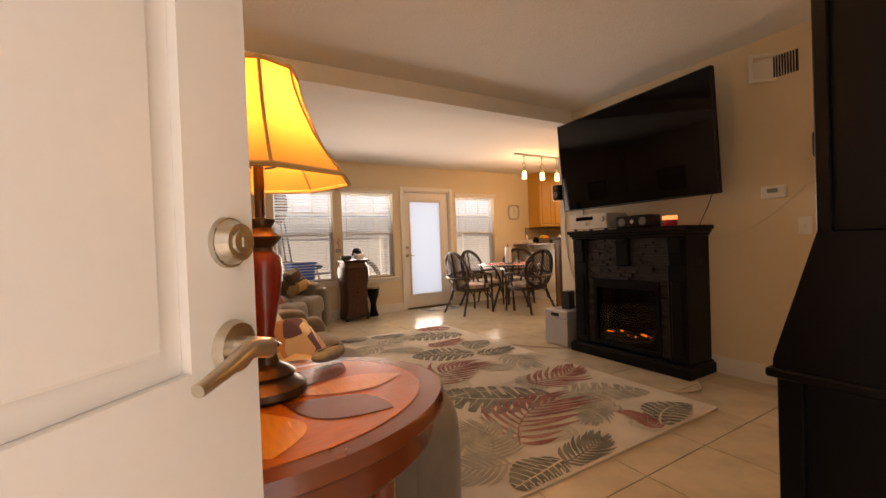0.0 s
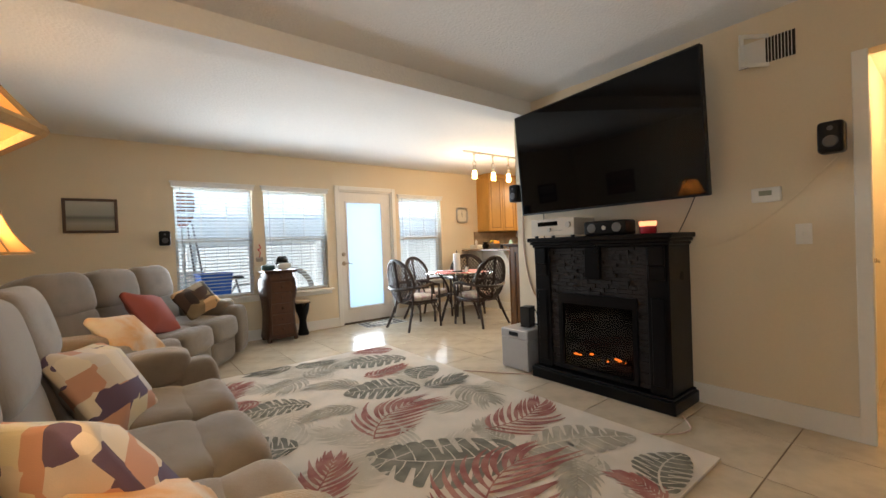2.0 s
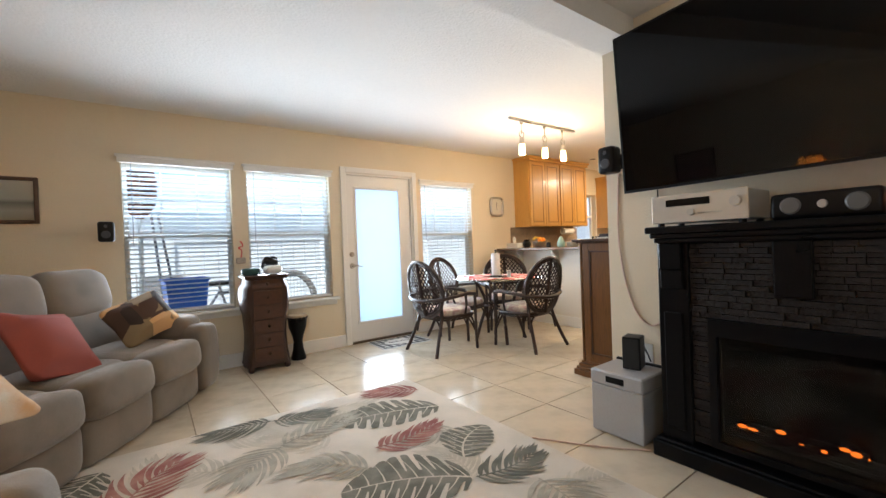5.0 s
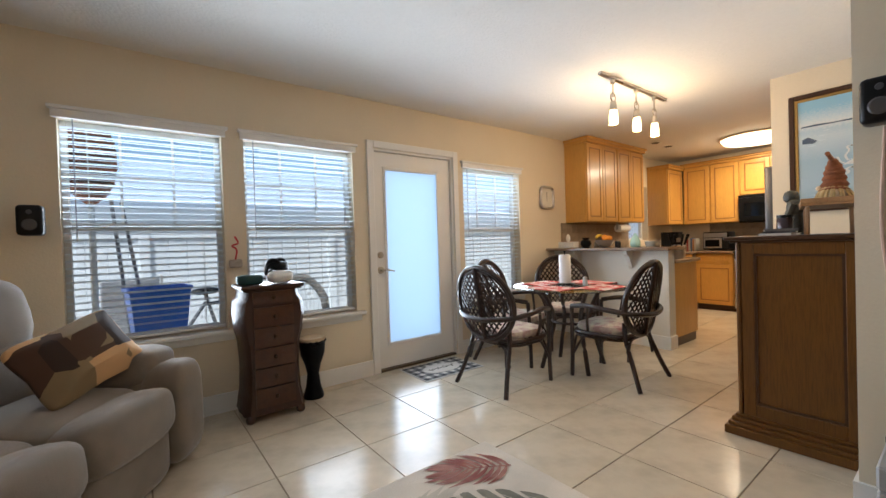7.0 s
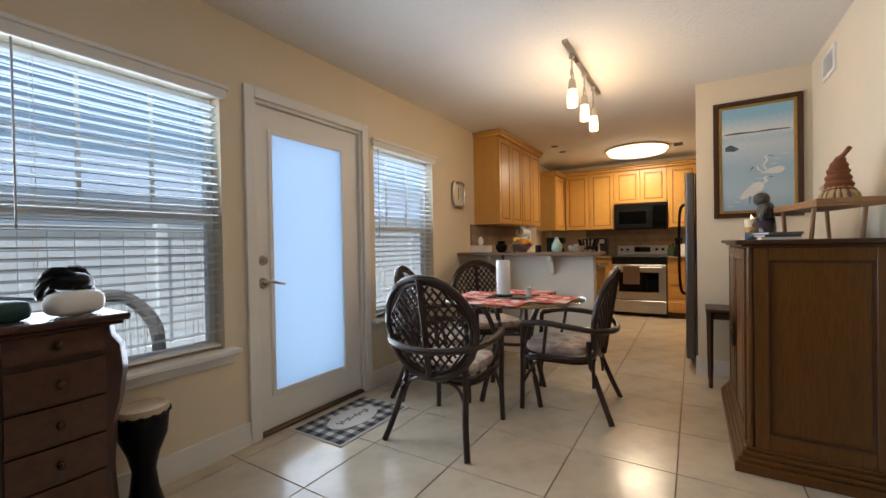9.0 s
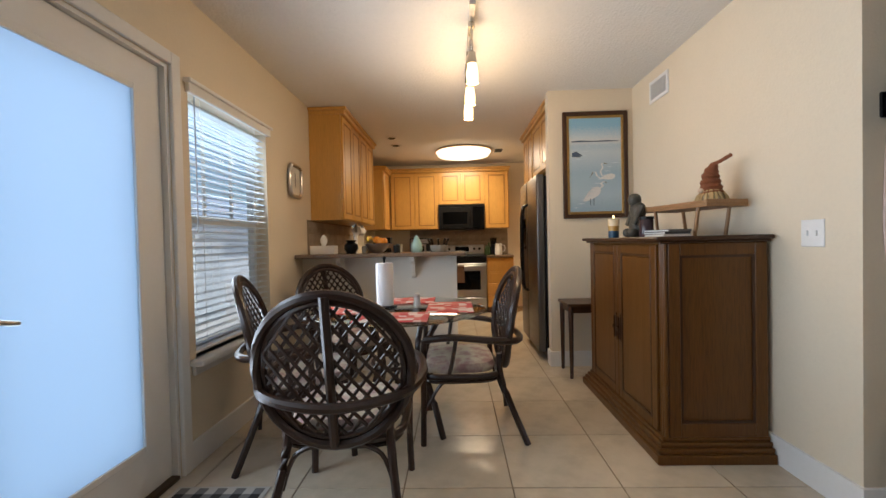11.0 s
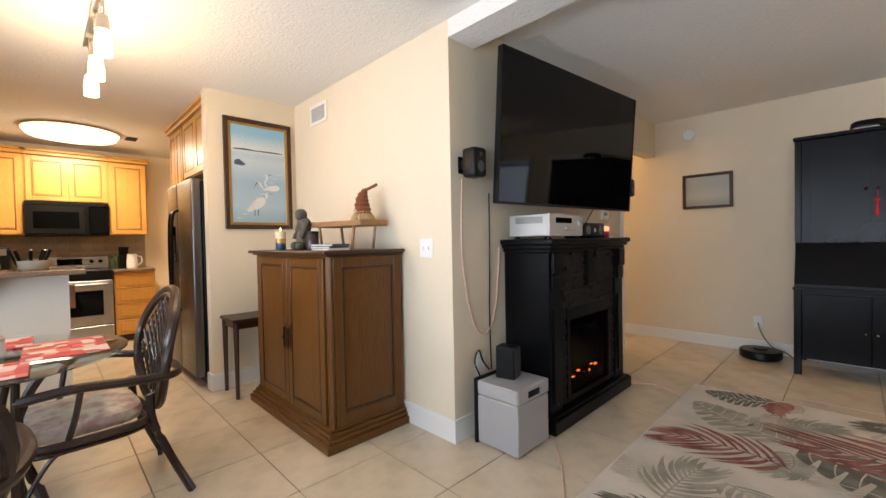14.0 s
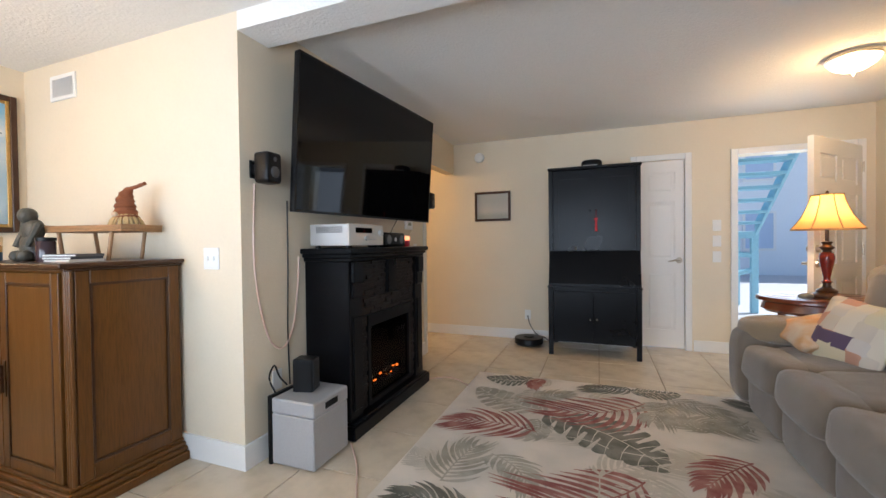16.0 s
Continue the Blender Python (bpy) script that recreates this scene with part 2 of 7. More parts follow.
structure("wall_west", B(((XW - 0.15, YE, 0), (XW, YW, 2.7))), M_WALL, "cream painted wall behind the sofas", "wall")
structure("wall_television", B(((XT, 0.93, 0), (XT + 0.12, YN - 0.12, 2.7)), ((XT, YE, 2.14), (XT + 0.12, 0.93, 2.7))), M_WALL, "cream painted wall with a hall opening", "wall")
structure("wall_nook", B(((XT, YN - 0.12, 0), (XK, YN, 2.7))), M_WALL, "cream painted wall of the dining nook", "wall")
structure("wall_fridge", B(((XP, YN, 0), (XP + 0.11, 4.11, H2))), M_WALL, "short cream wall beside the fridge", "wall")
structure("wall_east", B(((XK, YN - 0.12, 0), (XK + 0.15, YW, 2.7))), M_WALL, "kitchen wall behind the stove", "wall")
structure("wall_hall_north", B(((XT + 0.12, 0.95, 0), (3.80, 1.07, 2.4)), ((4.42, 0.95, 0), (6.2, 1.07, 2.4)), ((3.80, 0.95, 2.06), (4.42, 1.07, 2.4))), M_WALL, "cream hall wall", "wall")
structure("wall_hall_end", B(((6.0, YE, 0), (6.12, 0.95, 2.4))), M_WALL, "cream wall closing the hall", "wall")
structure("ceiling_living", B(((XW - 0.15, YE - 0.15, H1), (XT + 0.12, YN - 0.22, H1 + 0.1))), M_CEIL, "white textured ceiling of the living room", "ceiling")
structure("ceiling_dining", B(((XW - 0.15, YN, H2), (XK + 0.15, YW + 0.15, H2 + 0.14))), M_CEIL, "white textured ceiling of the dining room", "ceiling")
structure("ceiling_hall", B(((XT + 0.12, YE - 0.15, 2.40), (6.2, 1.2, 2.5))), M_CEIL, "white hall ceiling", "ceiling")
structure("beam", B(((XW, YN - 0.22, 2.385), (XT + 0.0, YN, 2.66))), M_CEIL, "textured white ceiling beam", "beam")
structure("floor", B(((XW - 0.15, YE - 0.15, -0.15), (XK + 0.15, YW + 0.16, -0.006))), M_GROUT, "floor bed with dark grout joints", "floor")
structure("ground", B(((-60, -60, -0.4), (60, 60, -0.16))), material("patio_concrete", (0.60, 0.59, 0.57), 0.9, grain=0.2, scale=20), "pale concrete ground", "ground")
structure("step_south", B(((-60, -60, -0.159), (60, YE - 0.16, -0.03))), material("walkway_concrete", (0.55, 0.54, 0.52), 0.9, grain=0.2, scale=20), "pale concrete walkway outside the entry", "pavement")


def baseboard(lo, hi):
    bm = B((lo, hi))
    structure("baseboard", bm, M_WHITE, "white painted baseboard with eased top", "baseboard")


for a, b in ((XW, 2.94), (3.985, 5.60)):
    baseboard((a, YW - 0.016, 0), (b, YW, 0.135))
baseboard((XT - 0.016, 0.90, 0), (XT, YN, 0.135))
baseboard((XT - 0.016, YN, 0), (XP, YN + 0.016, 0.135))
baseboard((XP - 0.016, YN + 0.016, 0), (XP, 4.11, 0.135))
baseboard((XP - 0.016, 4.11, 0), (XP + 0.11, 4.126, 0.135))
baseboard((1.46, YE, 0), (6.0, YE + 0.016, 0.12))
baseboard((0.48, YE, 0), (0.82, YE + 0.016, 0.12))
baseboard((XW, YE, 0), (XW + 0.016, YW - 0.016, 0.135))

M_SLAT = cloth_through("blind_slat", (0.86, 0.91, 0.94), 0.6, 0.0)


def window(num, x0, x1, z0, z1, blind=True):
    w = thing("window_%d" % num, "white double-hung window with grilles and a deep sill", "window", kind="structure")
    f, y = 0.035, YW + 0.09
    part("window_frame", B(((x0, y, z0), (x0 + f, y + 0.05, z1)), ((x1 - f, y, z0), (x1, y + 0.05, z1)), ((x0 + f, y, z0), (x1 - f, y + 0.05, z0 + f)), ((x0 + f, y, z1 - f), (x1 - f, y + 0.05, z1)), bevel=0.004), M_WHITE, w)
    zm = z0 + (z1 - z0) * 0.53
    part("meeting_rail", B(((x0 + f, y - 0.012, zm - 0.025), (x1 - f, y + 0.045, zm + 0.025)), bevel=0.004), M_WHITE, w)
    for i in (1, 2):
        xg = x0 + (x1 - x0) * i / 3
        part("grille_bar", B(((xg - 0.008, y + 0.016, zm + 0.025), (xg + 0.008, y + 0.032, z1 - f))), M_WHITE, w)
    zg = (zm + z1) / 2
    part("grille_bar", B(((x0 + f, y + 0.017, zg - 0.008), (x1 - f, y + 0.031, zg + 0.008))), M_WHITE, w)
    for a, b in ((z0 + f, zm - 0.025), (zm + 0.025, z1 - f)):
        p = part("pane", B(((x0 + f, y + 0.034, a), (x1 - f, y + 0.038, b))), M_GLASS, w)
        p.visible_shadow = False
    if not blind:
        return
    part("window_sill", B(((x0 - 0.06, YW - 0.075, z0 - 0.03), (x1 + 0.06, YW + 0.09, z0)), bevel=0.006), M_WHITE, w, "white painted projecting sill")
    part("apron", B(((x0 - 0.04, YW - 0.02, z0 - 0.085), (x1 + 0.04, YW - 0.001, z0 - 0.031)), bevel=0.004), M_WHITE, w)
    bl = thing("window_blind", "white horizontal slat blind lowered with open slats", "blind", group="window blinds")
    part("valance", B(((x0 - 0.025, YW - 0.03, z1 - 0.01), (x1 + 0.025, YW - 0.002, z1 + 0.055)), ((x0 - 0.04, YW - 0.045, z1 + 0.04), (x1 + 0.04, YW - 0.002, z1 + 0.062)), bevel=0.004), M_WHITE, bl)
    n = int((z1 - z0 - 0.08) / 0.043)
    bm = bmesh.new()
    for i in range(4):
        a = i / 3 - 0.5
        box(bm, (x0 + 0.008, a * 0.046 - 0.0077, -0.001 - 0.008 * a * a * 4), (x1 - 0.008, a * 0.046 + 0.0077, 0.001 - 0.008 * a * a * 4))
    first = part("slat", bm, M_SLAT, bl)
    first.rotation_euler = (radians(-9), 0, 0)
    first.location = (0, YW + 0.045, z1 - 0.05)
    for i in range(1, n):
        s = new("slat", first.data)
        s.parent = bl
        s.rotation_euler = (radians(-9 + random.uniform(-2, 2)), 0, 0)
        s.location = (0, YW + 0.045, z1 - 0.05 - i * 0.043)
    part("bottom_rail", B(((x0 + 0.008, YW + 0.02, z0 + 0.012), (x1 - 0.008, YW + 0.07, z0 + 0.03)), bevel=0.004), M_WHITE, bl)
    for xl in (x0 + 0.13, x1 - 0.13):
        bm = bmesh.new()
        rod(bm, (xl, YW + 0.018, z0 + 0.02), (xl, YW + 0.018, z1), 0.0015, seg=5)
        rod(bm, (xl, YW + 0.072, z0 + 0.02), (xl, YW + 0.072, z1), 0.0015, seg=5)
        part("ladder_cord", bm, M_WHITE, bl)
    bm = bmesh.new()
    rod(bm, (x0 + 0.07, YW + 0.01, z1 - 0.75), (x0 + 0.07, YW + 0.01, z1), 0.004, seg=6)
    part("tilt_wand", bm, material("wand_clear", (0.4, 0.42, 0.45), 0.3), bl)


for i, (a, b, c, d) in enumerate(WINDOWS):
    window(i + 1, a, b, c, d, i < 3)


def lever(parent, at, side, out, mirror=1):
    """Rosette and lever handle; `out` is the way it stands off the leaf, `side` the way the lever points."""
    at, side, out = Vector(at), Vector(side), Vector(out)
    bm = bmesh.new()
    rod(bm, at, at + out * 0.012, 0.034, 0.03, 24)
    rod(bm, at + out * 0.012, at + out * 0.055, 0.014, 0.012, 16)
    pts = curve_pts([at + out * 0.05, at + out * 0.052 + side * 0.035 + Vector((0, 0, 0.006)), at + out * 0.054 + side * 0.075 + Vector((0, 0, -0.004)), at + out * 0.056 + side * 0.115 + Vector((0, 0, -0.012))], 6)
    tube(bm, pts, 0.010, 10, taper=[1.2 - 0.5 * k / len(pts) for k in range(len(pts))])
    return part("door_handle", bm, M_CHROME, parent, "brushed nickel lever handle", smooth=True)


def bolt(parent, at, out):
    at, out = Vector(at), Vector(out)
    bm = bmesh.new()
    rod(bm, at, at + out * 0.006, 0.032, 0.031, 32)
    rod(bm, at + out * 0.006, at + out * 0.020, 0.029, 0.023, 32)
    rod(bm, at + out * 0.020, at + out * 0.023, 0.016, 0.015, 24)
    box(bm, (-0.0015, -0.001, -0.006), (0.0015, 0.001, 0.006), m=Matrix.Translation(at + out * 0.0235))
    return part("deadbolt", bm, M_CHROME, parent, "round brushed nickel deadbolt", smooth=True)


def casing(name, label, x0, x1, z1, y0, y1, w=0.065):
    t = thing(name, label, "door frame", kind="structure")
    for lo, hi in (((x0 - w, y0, 0), (x0, y1, z1 + w)), ((x1, y0, 0), (x1 + w, y1, z1 + w)), ((x0, y0, z1), (x1, y1, z1 + w))):
        bm = B((lo, hi), bevel=0.006, seg=2)
        part("casing", bm, M_WHITE, t)
    return t


# glazed back door
c1 = casing("door_frame_1", "white moulded casing of the glazed door", 3.0, 3.925, 2.06, YW - 0.022, YW + 0.0)
part("jamb", B(((3.001, YW + 0.001, 0), (3.02, YW + 0.15, 2.059)), ((3.905, YW + 0.001, 0), (3.924, YW + 0.15, 2.059)), ((3.02, YW + 0.001, 2.04), (3.905, YW + 0.15, 2.059))), M_WHITE, c1)
part("threshold", B(((3.02, YW - 0.01, 0.001), (3.905, YW + 0.15, 0.022)), bevel=0.004), material("bronze_threshold", (0.12, 0.09, 0.06), 0.4, 0.8, grain=0.3), c1)
d1 = thing("door_1", "white closed back door with one frosted glass pane", "door", kind="structure")
yd = YW + 0.03
part("leaf", B(((3.024, yd, 0.024), (3.125, yd + 0.044, 2.036)), ((3.745, yd, 0.024), (3.901, yd + 0.044, 2.036)), ((3.125, yd, 0.024), (3.745, yd + 0.044, 0.24)), ((3.125, yd, 1.885), (3.745, yd + 0.044, 2.036))), M_WHITE, d1)
part("pane", B(((3.125, yd + 0.016, 0.24), (3.745, yd + 0.024, 1.885))), M_FROST, d1, "frosted glass pane").visible_shadow = False
part("glazing_bead", B(((3.11, yd - 0.010, 0.225), (3.14, yd, 1.90)), ((3.73, yd - 0.010, 0.225), (3.76, yd, 1.90)), ((3.14, yd - 0.010, 0.225), (3.73, yd, 0.255)), ((3.14, yd - 0.010, 1.87), (3.73, yd, 1.90)), bevel=0.003), M_WHITE, d1)
lever(d1, (3.065, yd, 0.94), (1, 0, 0), (0, -1, 0))
bolt(d1, (3.065, yd, 1.08), (0, -1, 0))


def panel_leaf(parent, w, h, cells, th=0.04, mat=M_WHITE, name="leaf"):
    """A moulded panel door leaf in the local xz plane, x from 0 to w, panels on both faces."""
    bm = bmesh.new()
    xs = sorted({0, w, *[v for c in cells for v in (c[0], c[1])]})
    zs = sorted({0, h, *[v for c in cells for v in (c[2], c[3])]})
    for xa, xb in zip(xs, xs[1:]):
        for za, zb in zip(zs, zs[1:]):
            inside = any(c[0] <= xa and xb <= c[1] and c[2] <= za and zb <= c[3] for c in cells)
            if not inside:
                box(bm, (xa, 0, za), (xb, th, zb))
    leaf = part(name, bm, mat, parent)
    for c in cells:
        bm = bmesh.new()
        x0, x1, z0, z1 = c[:4]
        box(bm, (x0 + 0.0005, 0.012, z0 + 0.0005), (x1 - 0.0005, th - 0.012, z1 - 0.0005))
        for ya, yb in ((0.003, 0.012), (th - 0.012, th - 0.003)):
            box(bm, (x0 + 0.03, ya, z0 + 0.03), (x1 - 0.03, yb, z1 - 0.03), 0.008)
        part("door_panel", bm, mat, leaf)
    return leaf


def six(w, h):
    a, m = 0.11, w / 2
    out = []
    for x0, x1 in ((a, m - 0.055), (m + 0.055, w - a)):
        out += [(x0, x1, 0.22, 0.84), (x0, x1, 0.98, 1.62), (x0, x1, 1.72, h - 0.14)]
    return out


# entry door, standing open into the room
casing("door_frame_2", "white casing of the open entry door", -0.56, 0.41, 2.12, YE, YE + 0.02)
d2 = thing("door_2", "white six-panel entry door standing half open", "door", kind="structure")
ang = 48.0
d2.matrix_basis = pose(-0.555, YE + 0.0, 0.012, 0, 0, ang)
panel_leaf(d2, 0.985, 2.1, six(0.985, 2.1), 0.044)
lever(d2, (0.938, 0.0, 0.995), (-1, 0, 0), (0, -1, 0))
bolt(d2, (0.938, 0.0, 1.125), (0, -1, 0))
lever(d2, (0.925, 0.044, 0.995), (-1, 0, 0), (0, 1, 0))
bolt(d2, (0.925, 0.044, 1.125), (0, 1, 0))
for z in (0.25, 1.05, 1.85):
    bm = bmesh.new()
    rod(bm, (-0.006, 0.05, z), (-0.006, 0.05, z + 0.1), 0.007)
    part("hinge", bm, M_CHROME, d2)
# closet door
casing("door_frame_3", "white casing of the closet door", 0.90, 1.38, 2.12, YE, YE + 0.02)
d3 = thing("door_3", "white closed three-panel closet door", "door", kind="structure")
d3.matrix_basis = pose(0.905, YE - 0.05, 0.015)
panel_leaf(d3, 0.47, 2.1, [(0.09, 0.38, 0.2, 0.86), (0.09, 0.38, 1.0, 1.64), (0.09, 0.38, 1.74, 1.97)], 0.04)
lever(d3, (0.05, 0.04, 0.985), (1, 0, 0), (0, 1, 0))
# louvred hall door
d4 = thing("door_4", "white louvred door in the hall", "door", kind="structure")
bm = B(((3.80, 0.93, 0.01), (3.87, 0.965, 2.05)), ((4.35, 0.93, 0.01), (4.42, 0.965, 2.05)), ((3.87, 0.93, 0.01), (4.35, 0.965, 0.14)), ((3.87, 0.93, 0.95), (4.35, 0.965, 1.05)), ((3.87, 0.93, 1.95), (4.35, 0.965, 2.05)))
part("leaf", bm, M_WHITE, d4)
sl = part("slat", B(((3.87, -0.018, -0.003), (4.35, 0.018, 0.003))), M_WHITE, d4)
sl.location, sl.rotation_euler = (0, 0.948, 0.16), (radians(45), 0, 0)
zs = [0.16 + 0.03 * k for k in range(1, 27)] + [1.07 + 0.03 * k for k in range(30)]
for z in zs:
    o = new("slat", sl.data)
    o.parent, o.location, o.rotation_euler = d4, (0, 0.948, z), (radians(45), 0, 0)
lever(d4, (3.835, 0.93, 0.99), (1, 0, 0), (0, -1, 0))
hc = thing("door_frame_4", "white casing of the hall opening", "door frame", kind="structure")
part("casing", B(((XT - 0.018, 0.865, 0), (XT, 0.93, 2.14)), bevel=0.004), M_WHITE, hc)
part("jamb", B(((XT, 0.912, 0), (XT + 0.12, 0.929, 2.14))), M_WHITE, hc)

# ---- living room ----
M_CUSHION = {}


def sofa(m, length, label, group=""):
    """Reclining sofa facing local -y; x from 0 to length, back at y = 0.95."""
    s = thing("sofa", label, "sofa", m, group)
    n = 3
    aw = 0.25
    w = (length - 2 * aw) / n

    def pad(name, at, size, e, tilt=0.0, sag=0.03, seed=0):
        bm = bmesh.new()
        puff(bm, at, size, e, 18, 36, m=Matrix.Rotation(radians(tilt), 4, "X"), sag=sag, seed=seed)
        for v in bm.verts:
            v.co += Vector((0, 0, 0.007)) * noise.noise(v.co * 9 + Vector((seed, 0, 0)))
        return part(name, bm, M_SOFA, s, smooth=True)
    part("base", B(((0.05, 0.14, 0.03), (length - 0.05, 0.90, 0.34)), bevel=0.03, seg=3), M_SOFA, s, smooth=True)
    part("back_panel", B(((0.10, 0.80, 0.3), (length - 0.10, 0.93, 0.92)), bevel=0.05, seg=3), M_SOFA, s, smooth=True)
    for i in range(n):
        x = aw + w * (i + 0.5)
        pad("seat_cushion", (x, 0.47, 0.405), (w * 1.03, 0.62, 0.19), 0.34, 3, 0.025, i)
        pad("footrest_top", (x, 0.115, 0.365), (w * 1.03, 0.27, 0.25), 0.52, -8, 0.03, i + 5)
        pad("footrest_front", (x, 0.125, 0.155), (w * 1.03, 0.19, 0.29), 0.36, 0, 0.02, i + 9)
        pad("lumbar_cushion", (x, 0.745, 0.60), (w * 1.04, 0.27, 0.36), 0.42, -12, 0.03, i + 13)
        pad("head_cushion", (x, 0.81, 0.875), (w * 1.06, 0.31, 0.37), 0.48, -14, 0.035, i + 17)
    for x in (aw / 2, length - aw / 2):
        pad("arm_pad", (x, 0.52, 0.535), (aw * 1.12, 0.80, 0.21), 0.48, -3, 0.04, x)
        pad("arm_front", (x, 0.10, 0.30), (aw * 1.10, 0.24, 0.54), 0.5, 0, 0.03, x + 4)
        pad("arm", (x, 0.50, 0.255), (aw * 1.04, 0.84, 0.50), 0.28, 0, 0.015, x + 2)
    return s


# love-seat facing the television, arm by the lamp table; second sofa set at an angle in the corner
sofa(Matrix.Translation((0.84, 1.28, 0)) @ Matrix.Rotation(radians(90), 4, "Z"), 2.2, "taupe microfibre reclining sofa beside the lamp table", "sofas")
sofa(Matrix.Translation((0.37, 3.98, 0)) @ Matrix.Rotation(math.atan2(0.84, 0.54), 4, "Z"), 2.18, "taupe microfibre reclining sofa angled below the window", "sofas")


def pillow(label, at, size, rot, mat, tall=1.0):
    p = thing("throw_pillow", label, "pillow", Matrix.Translation(at) @ Euler([radians(a) for a in rot]).to_matrix().to_4x4())
    bm = bmesh.new()
    puff(bm, (0, 0, 0), (size, 0.19, size), 0.36, 18, 36, sag=0.03, seed=at[0])
    for v in bm.verts:
        ax, az = abs(v.co.x) / (size / 2), abs(v.co.z) / (size / 2)
        v.co.y *= 0.15 + 0.85 * min(1, max(0, 1 - max(ax, az)) * 2.0)
        ear = 1 + 0.10 * min(ax, az) ** 3 - 0.05 * (1 - min(ax, az)) * max(ax, az)
        v.co.x *= ear
        v.co.z *= ear * tall
        v.co.y += 0.012 * noise.noise(v.co * 7)
    part("cover", bm, mat, p, smooth=True)
    return p


def patchwork(name, colors, scale):
    m = material(name, colors[0], 0.9, grain=0.2, scale=300, bump=0.15)
    n, l = m.node_tree.nodes, m.node_tree.links
    vo = n.new("ShaderNodeTexVoronoi")
    vo.distance = "CHEBYCHEV"
    vo.inputs["Scale"].default_value = scale
    vo.inputs["Randomness"].default_value = 0.45
    co = n.new("ShaderNodeTexCoord")
    l.new(co.outputs["Object"], vo.inputs["Vector"])
    cr = n.new("ShaderNodeValToRGB")
    cr.color_ramp.interpolation = "CONSTANT"
    while len(cr.color_ramp.elements) < len(colors):
        cr.color_ramp.elements.new(0.5)
    for i, c in enumerate(colors):
        cr.color_ramp.elements[i].position = i / len(colors)
        cr.color_ramp.elements[i].color = (*c, 1)
    sep = n.new("ShaderNodeSeparateColor")
    l.new(vo.outputs["Color"], sep.inputs[0])
    l.new(sep.outputs[0], cr.inputs[0])
    l.new(cr.outputs[0], n["Principled BSDF"].inputs["Base Color"])
    return m


M_RED = material("rust_red_cotton", (0.30, 0.07, 0.05), 0.9, grain=0.2, scale=300, bump=0.2, stain=0.2)
M_PATCH = patchwork("brown_patch_print", [(0.035, 0.02, 0.014), (0.07, 0.035, 0.02), (0.60, 0.36, 0.17), (0.24, 0.17, 0.09), (0.42, 0.13, 0.05)], 5)
M_PALE = patchwork("pale_patch_print", [(0.62, 0.54, 0.44), (0.7, 0.62, 0.5), (0.55, 0.30, 0.2), (0.62, 0.56, 0.5), (0.12, 0.08, 0.13), (0.66, 0.58, 0.4)], 11)
M_CREAM = material("cream_cotton_print", (0.66, 0.56, 0.44), 0.9, grain=0.2, scale=200, bump=0.15, second=(0.62, 0.34, 0.14), second_scale=5)
pillow("rust red cotton throw pillow on the sofa", (0.60, 5.05, 0.66), 0.46, (-38, 10, 57), M_RED)
pillow("brown and orange patchwork throw pillow on the sofa", (1.03, 5.70, 0.68), 0.48, (-34, -14, 44), M_PATCH, 0.72)
pillow("pale patterned throw pillow by the sofa arm", (0.42, 4.35, 0.60), 0.42, (-48, 6, 57), M_CREAM)
pillow("pale patchwork throw pillow against the sofa arm", (0.36, 1.85, 0.64), 0.44, (-30, 8, 118), M_PALE)
pillow("pale patchwork throw pillow on the sofa seat", (0.35, 2.82, 0.63), 0.42, (-35, 5, 68), M_PALE)
pillow("cream printed pillow lying on the sofa seat", (0.42, 1.62, 0.60), 0.42, (-74, 6, 95), M_CREAM)
# blanket over the near arm and back
M_FLEECE = material("tan_fleece", (0.31, 0.23, 0.14), 1.0, grain=0.5, scale=160, bump=0.8, sheen=0.5)
thr = thing("fleece_throw", "tan fleece throw draped over the sofa back", "throw")
bm = bmesh.new()
puff(bm, (-0.02, 1.78, 0.78), (0.30, 0.64, 0.60), 0.5, m=Matrix.Rotation(radians(12), 4, "Y"), sag=0.06, seed=3)
part("fold", bm, M_FLEECE, thr, smooth=True)
bm = bmesh.new()
puff(bm, (0.50, 1.42, 0.565), (0.62, 0.30, 0.20), 0.6, sag=0.06, seed=4)
part("fold", bm, M_FLEECE, thr, smooth=True)

M_CHERRY = material("cherry_veneer", (0.46, 0.12, 0.02), 0.25, grain=0.4, scale=18, stretch=(1, 6, 1), stain=0.25, coat=0.5)
M_CHERRY_LIGHT = material("light_veneer_inlay", (0.68, 0.27, 0.06), 0.25, grain=0.3, scale=18, stretch=(6, 1, 1), coat=0.5)
M_CHERRY_DARK = material("dark_cherry_edge", (0.16, 0.035, 0.012), 0.25, grain=0.3, scale=20, coat=0.5)
M_BRONZE = material("bronzed_metal", (0.07, 0.04, 0.025), 0.3, 0.7, grain=0.2, scale=30)
M_REDGLAZE = material("red_lacquer", (0.20, 0.018, 0.010), 0.25, grain=0.2, scale=12, stain=0.5, coat=0.4)
M_SHADE = cloth_through("parchment_shade", (0.82, 0.42, 0.14), 0.42)
M_TRIM = material("shade_braid", (0.42, 0.27, 0.11), 0.8, grain=0.3, scale=200)
M_BULB = glowing("warm_bulb", (1.0, 0.75, 0.42), 12)


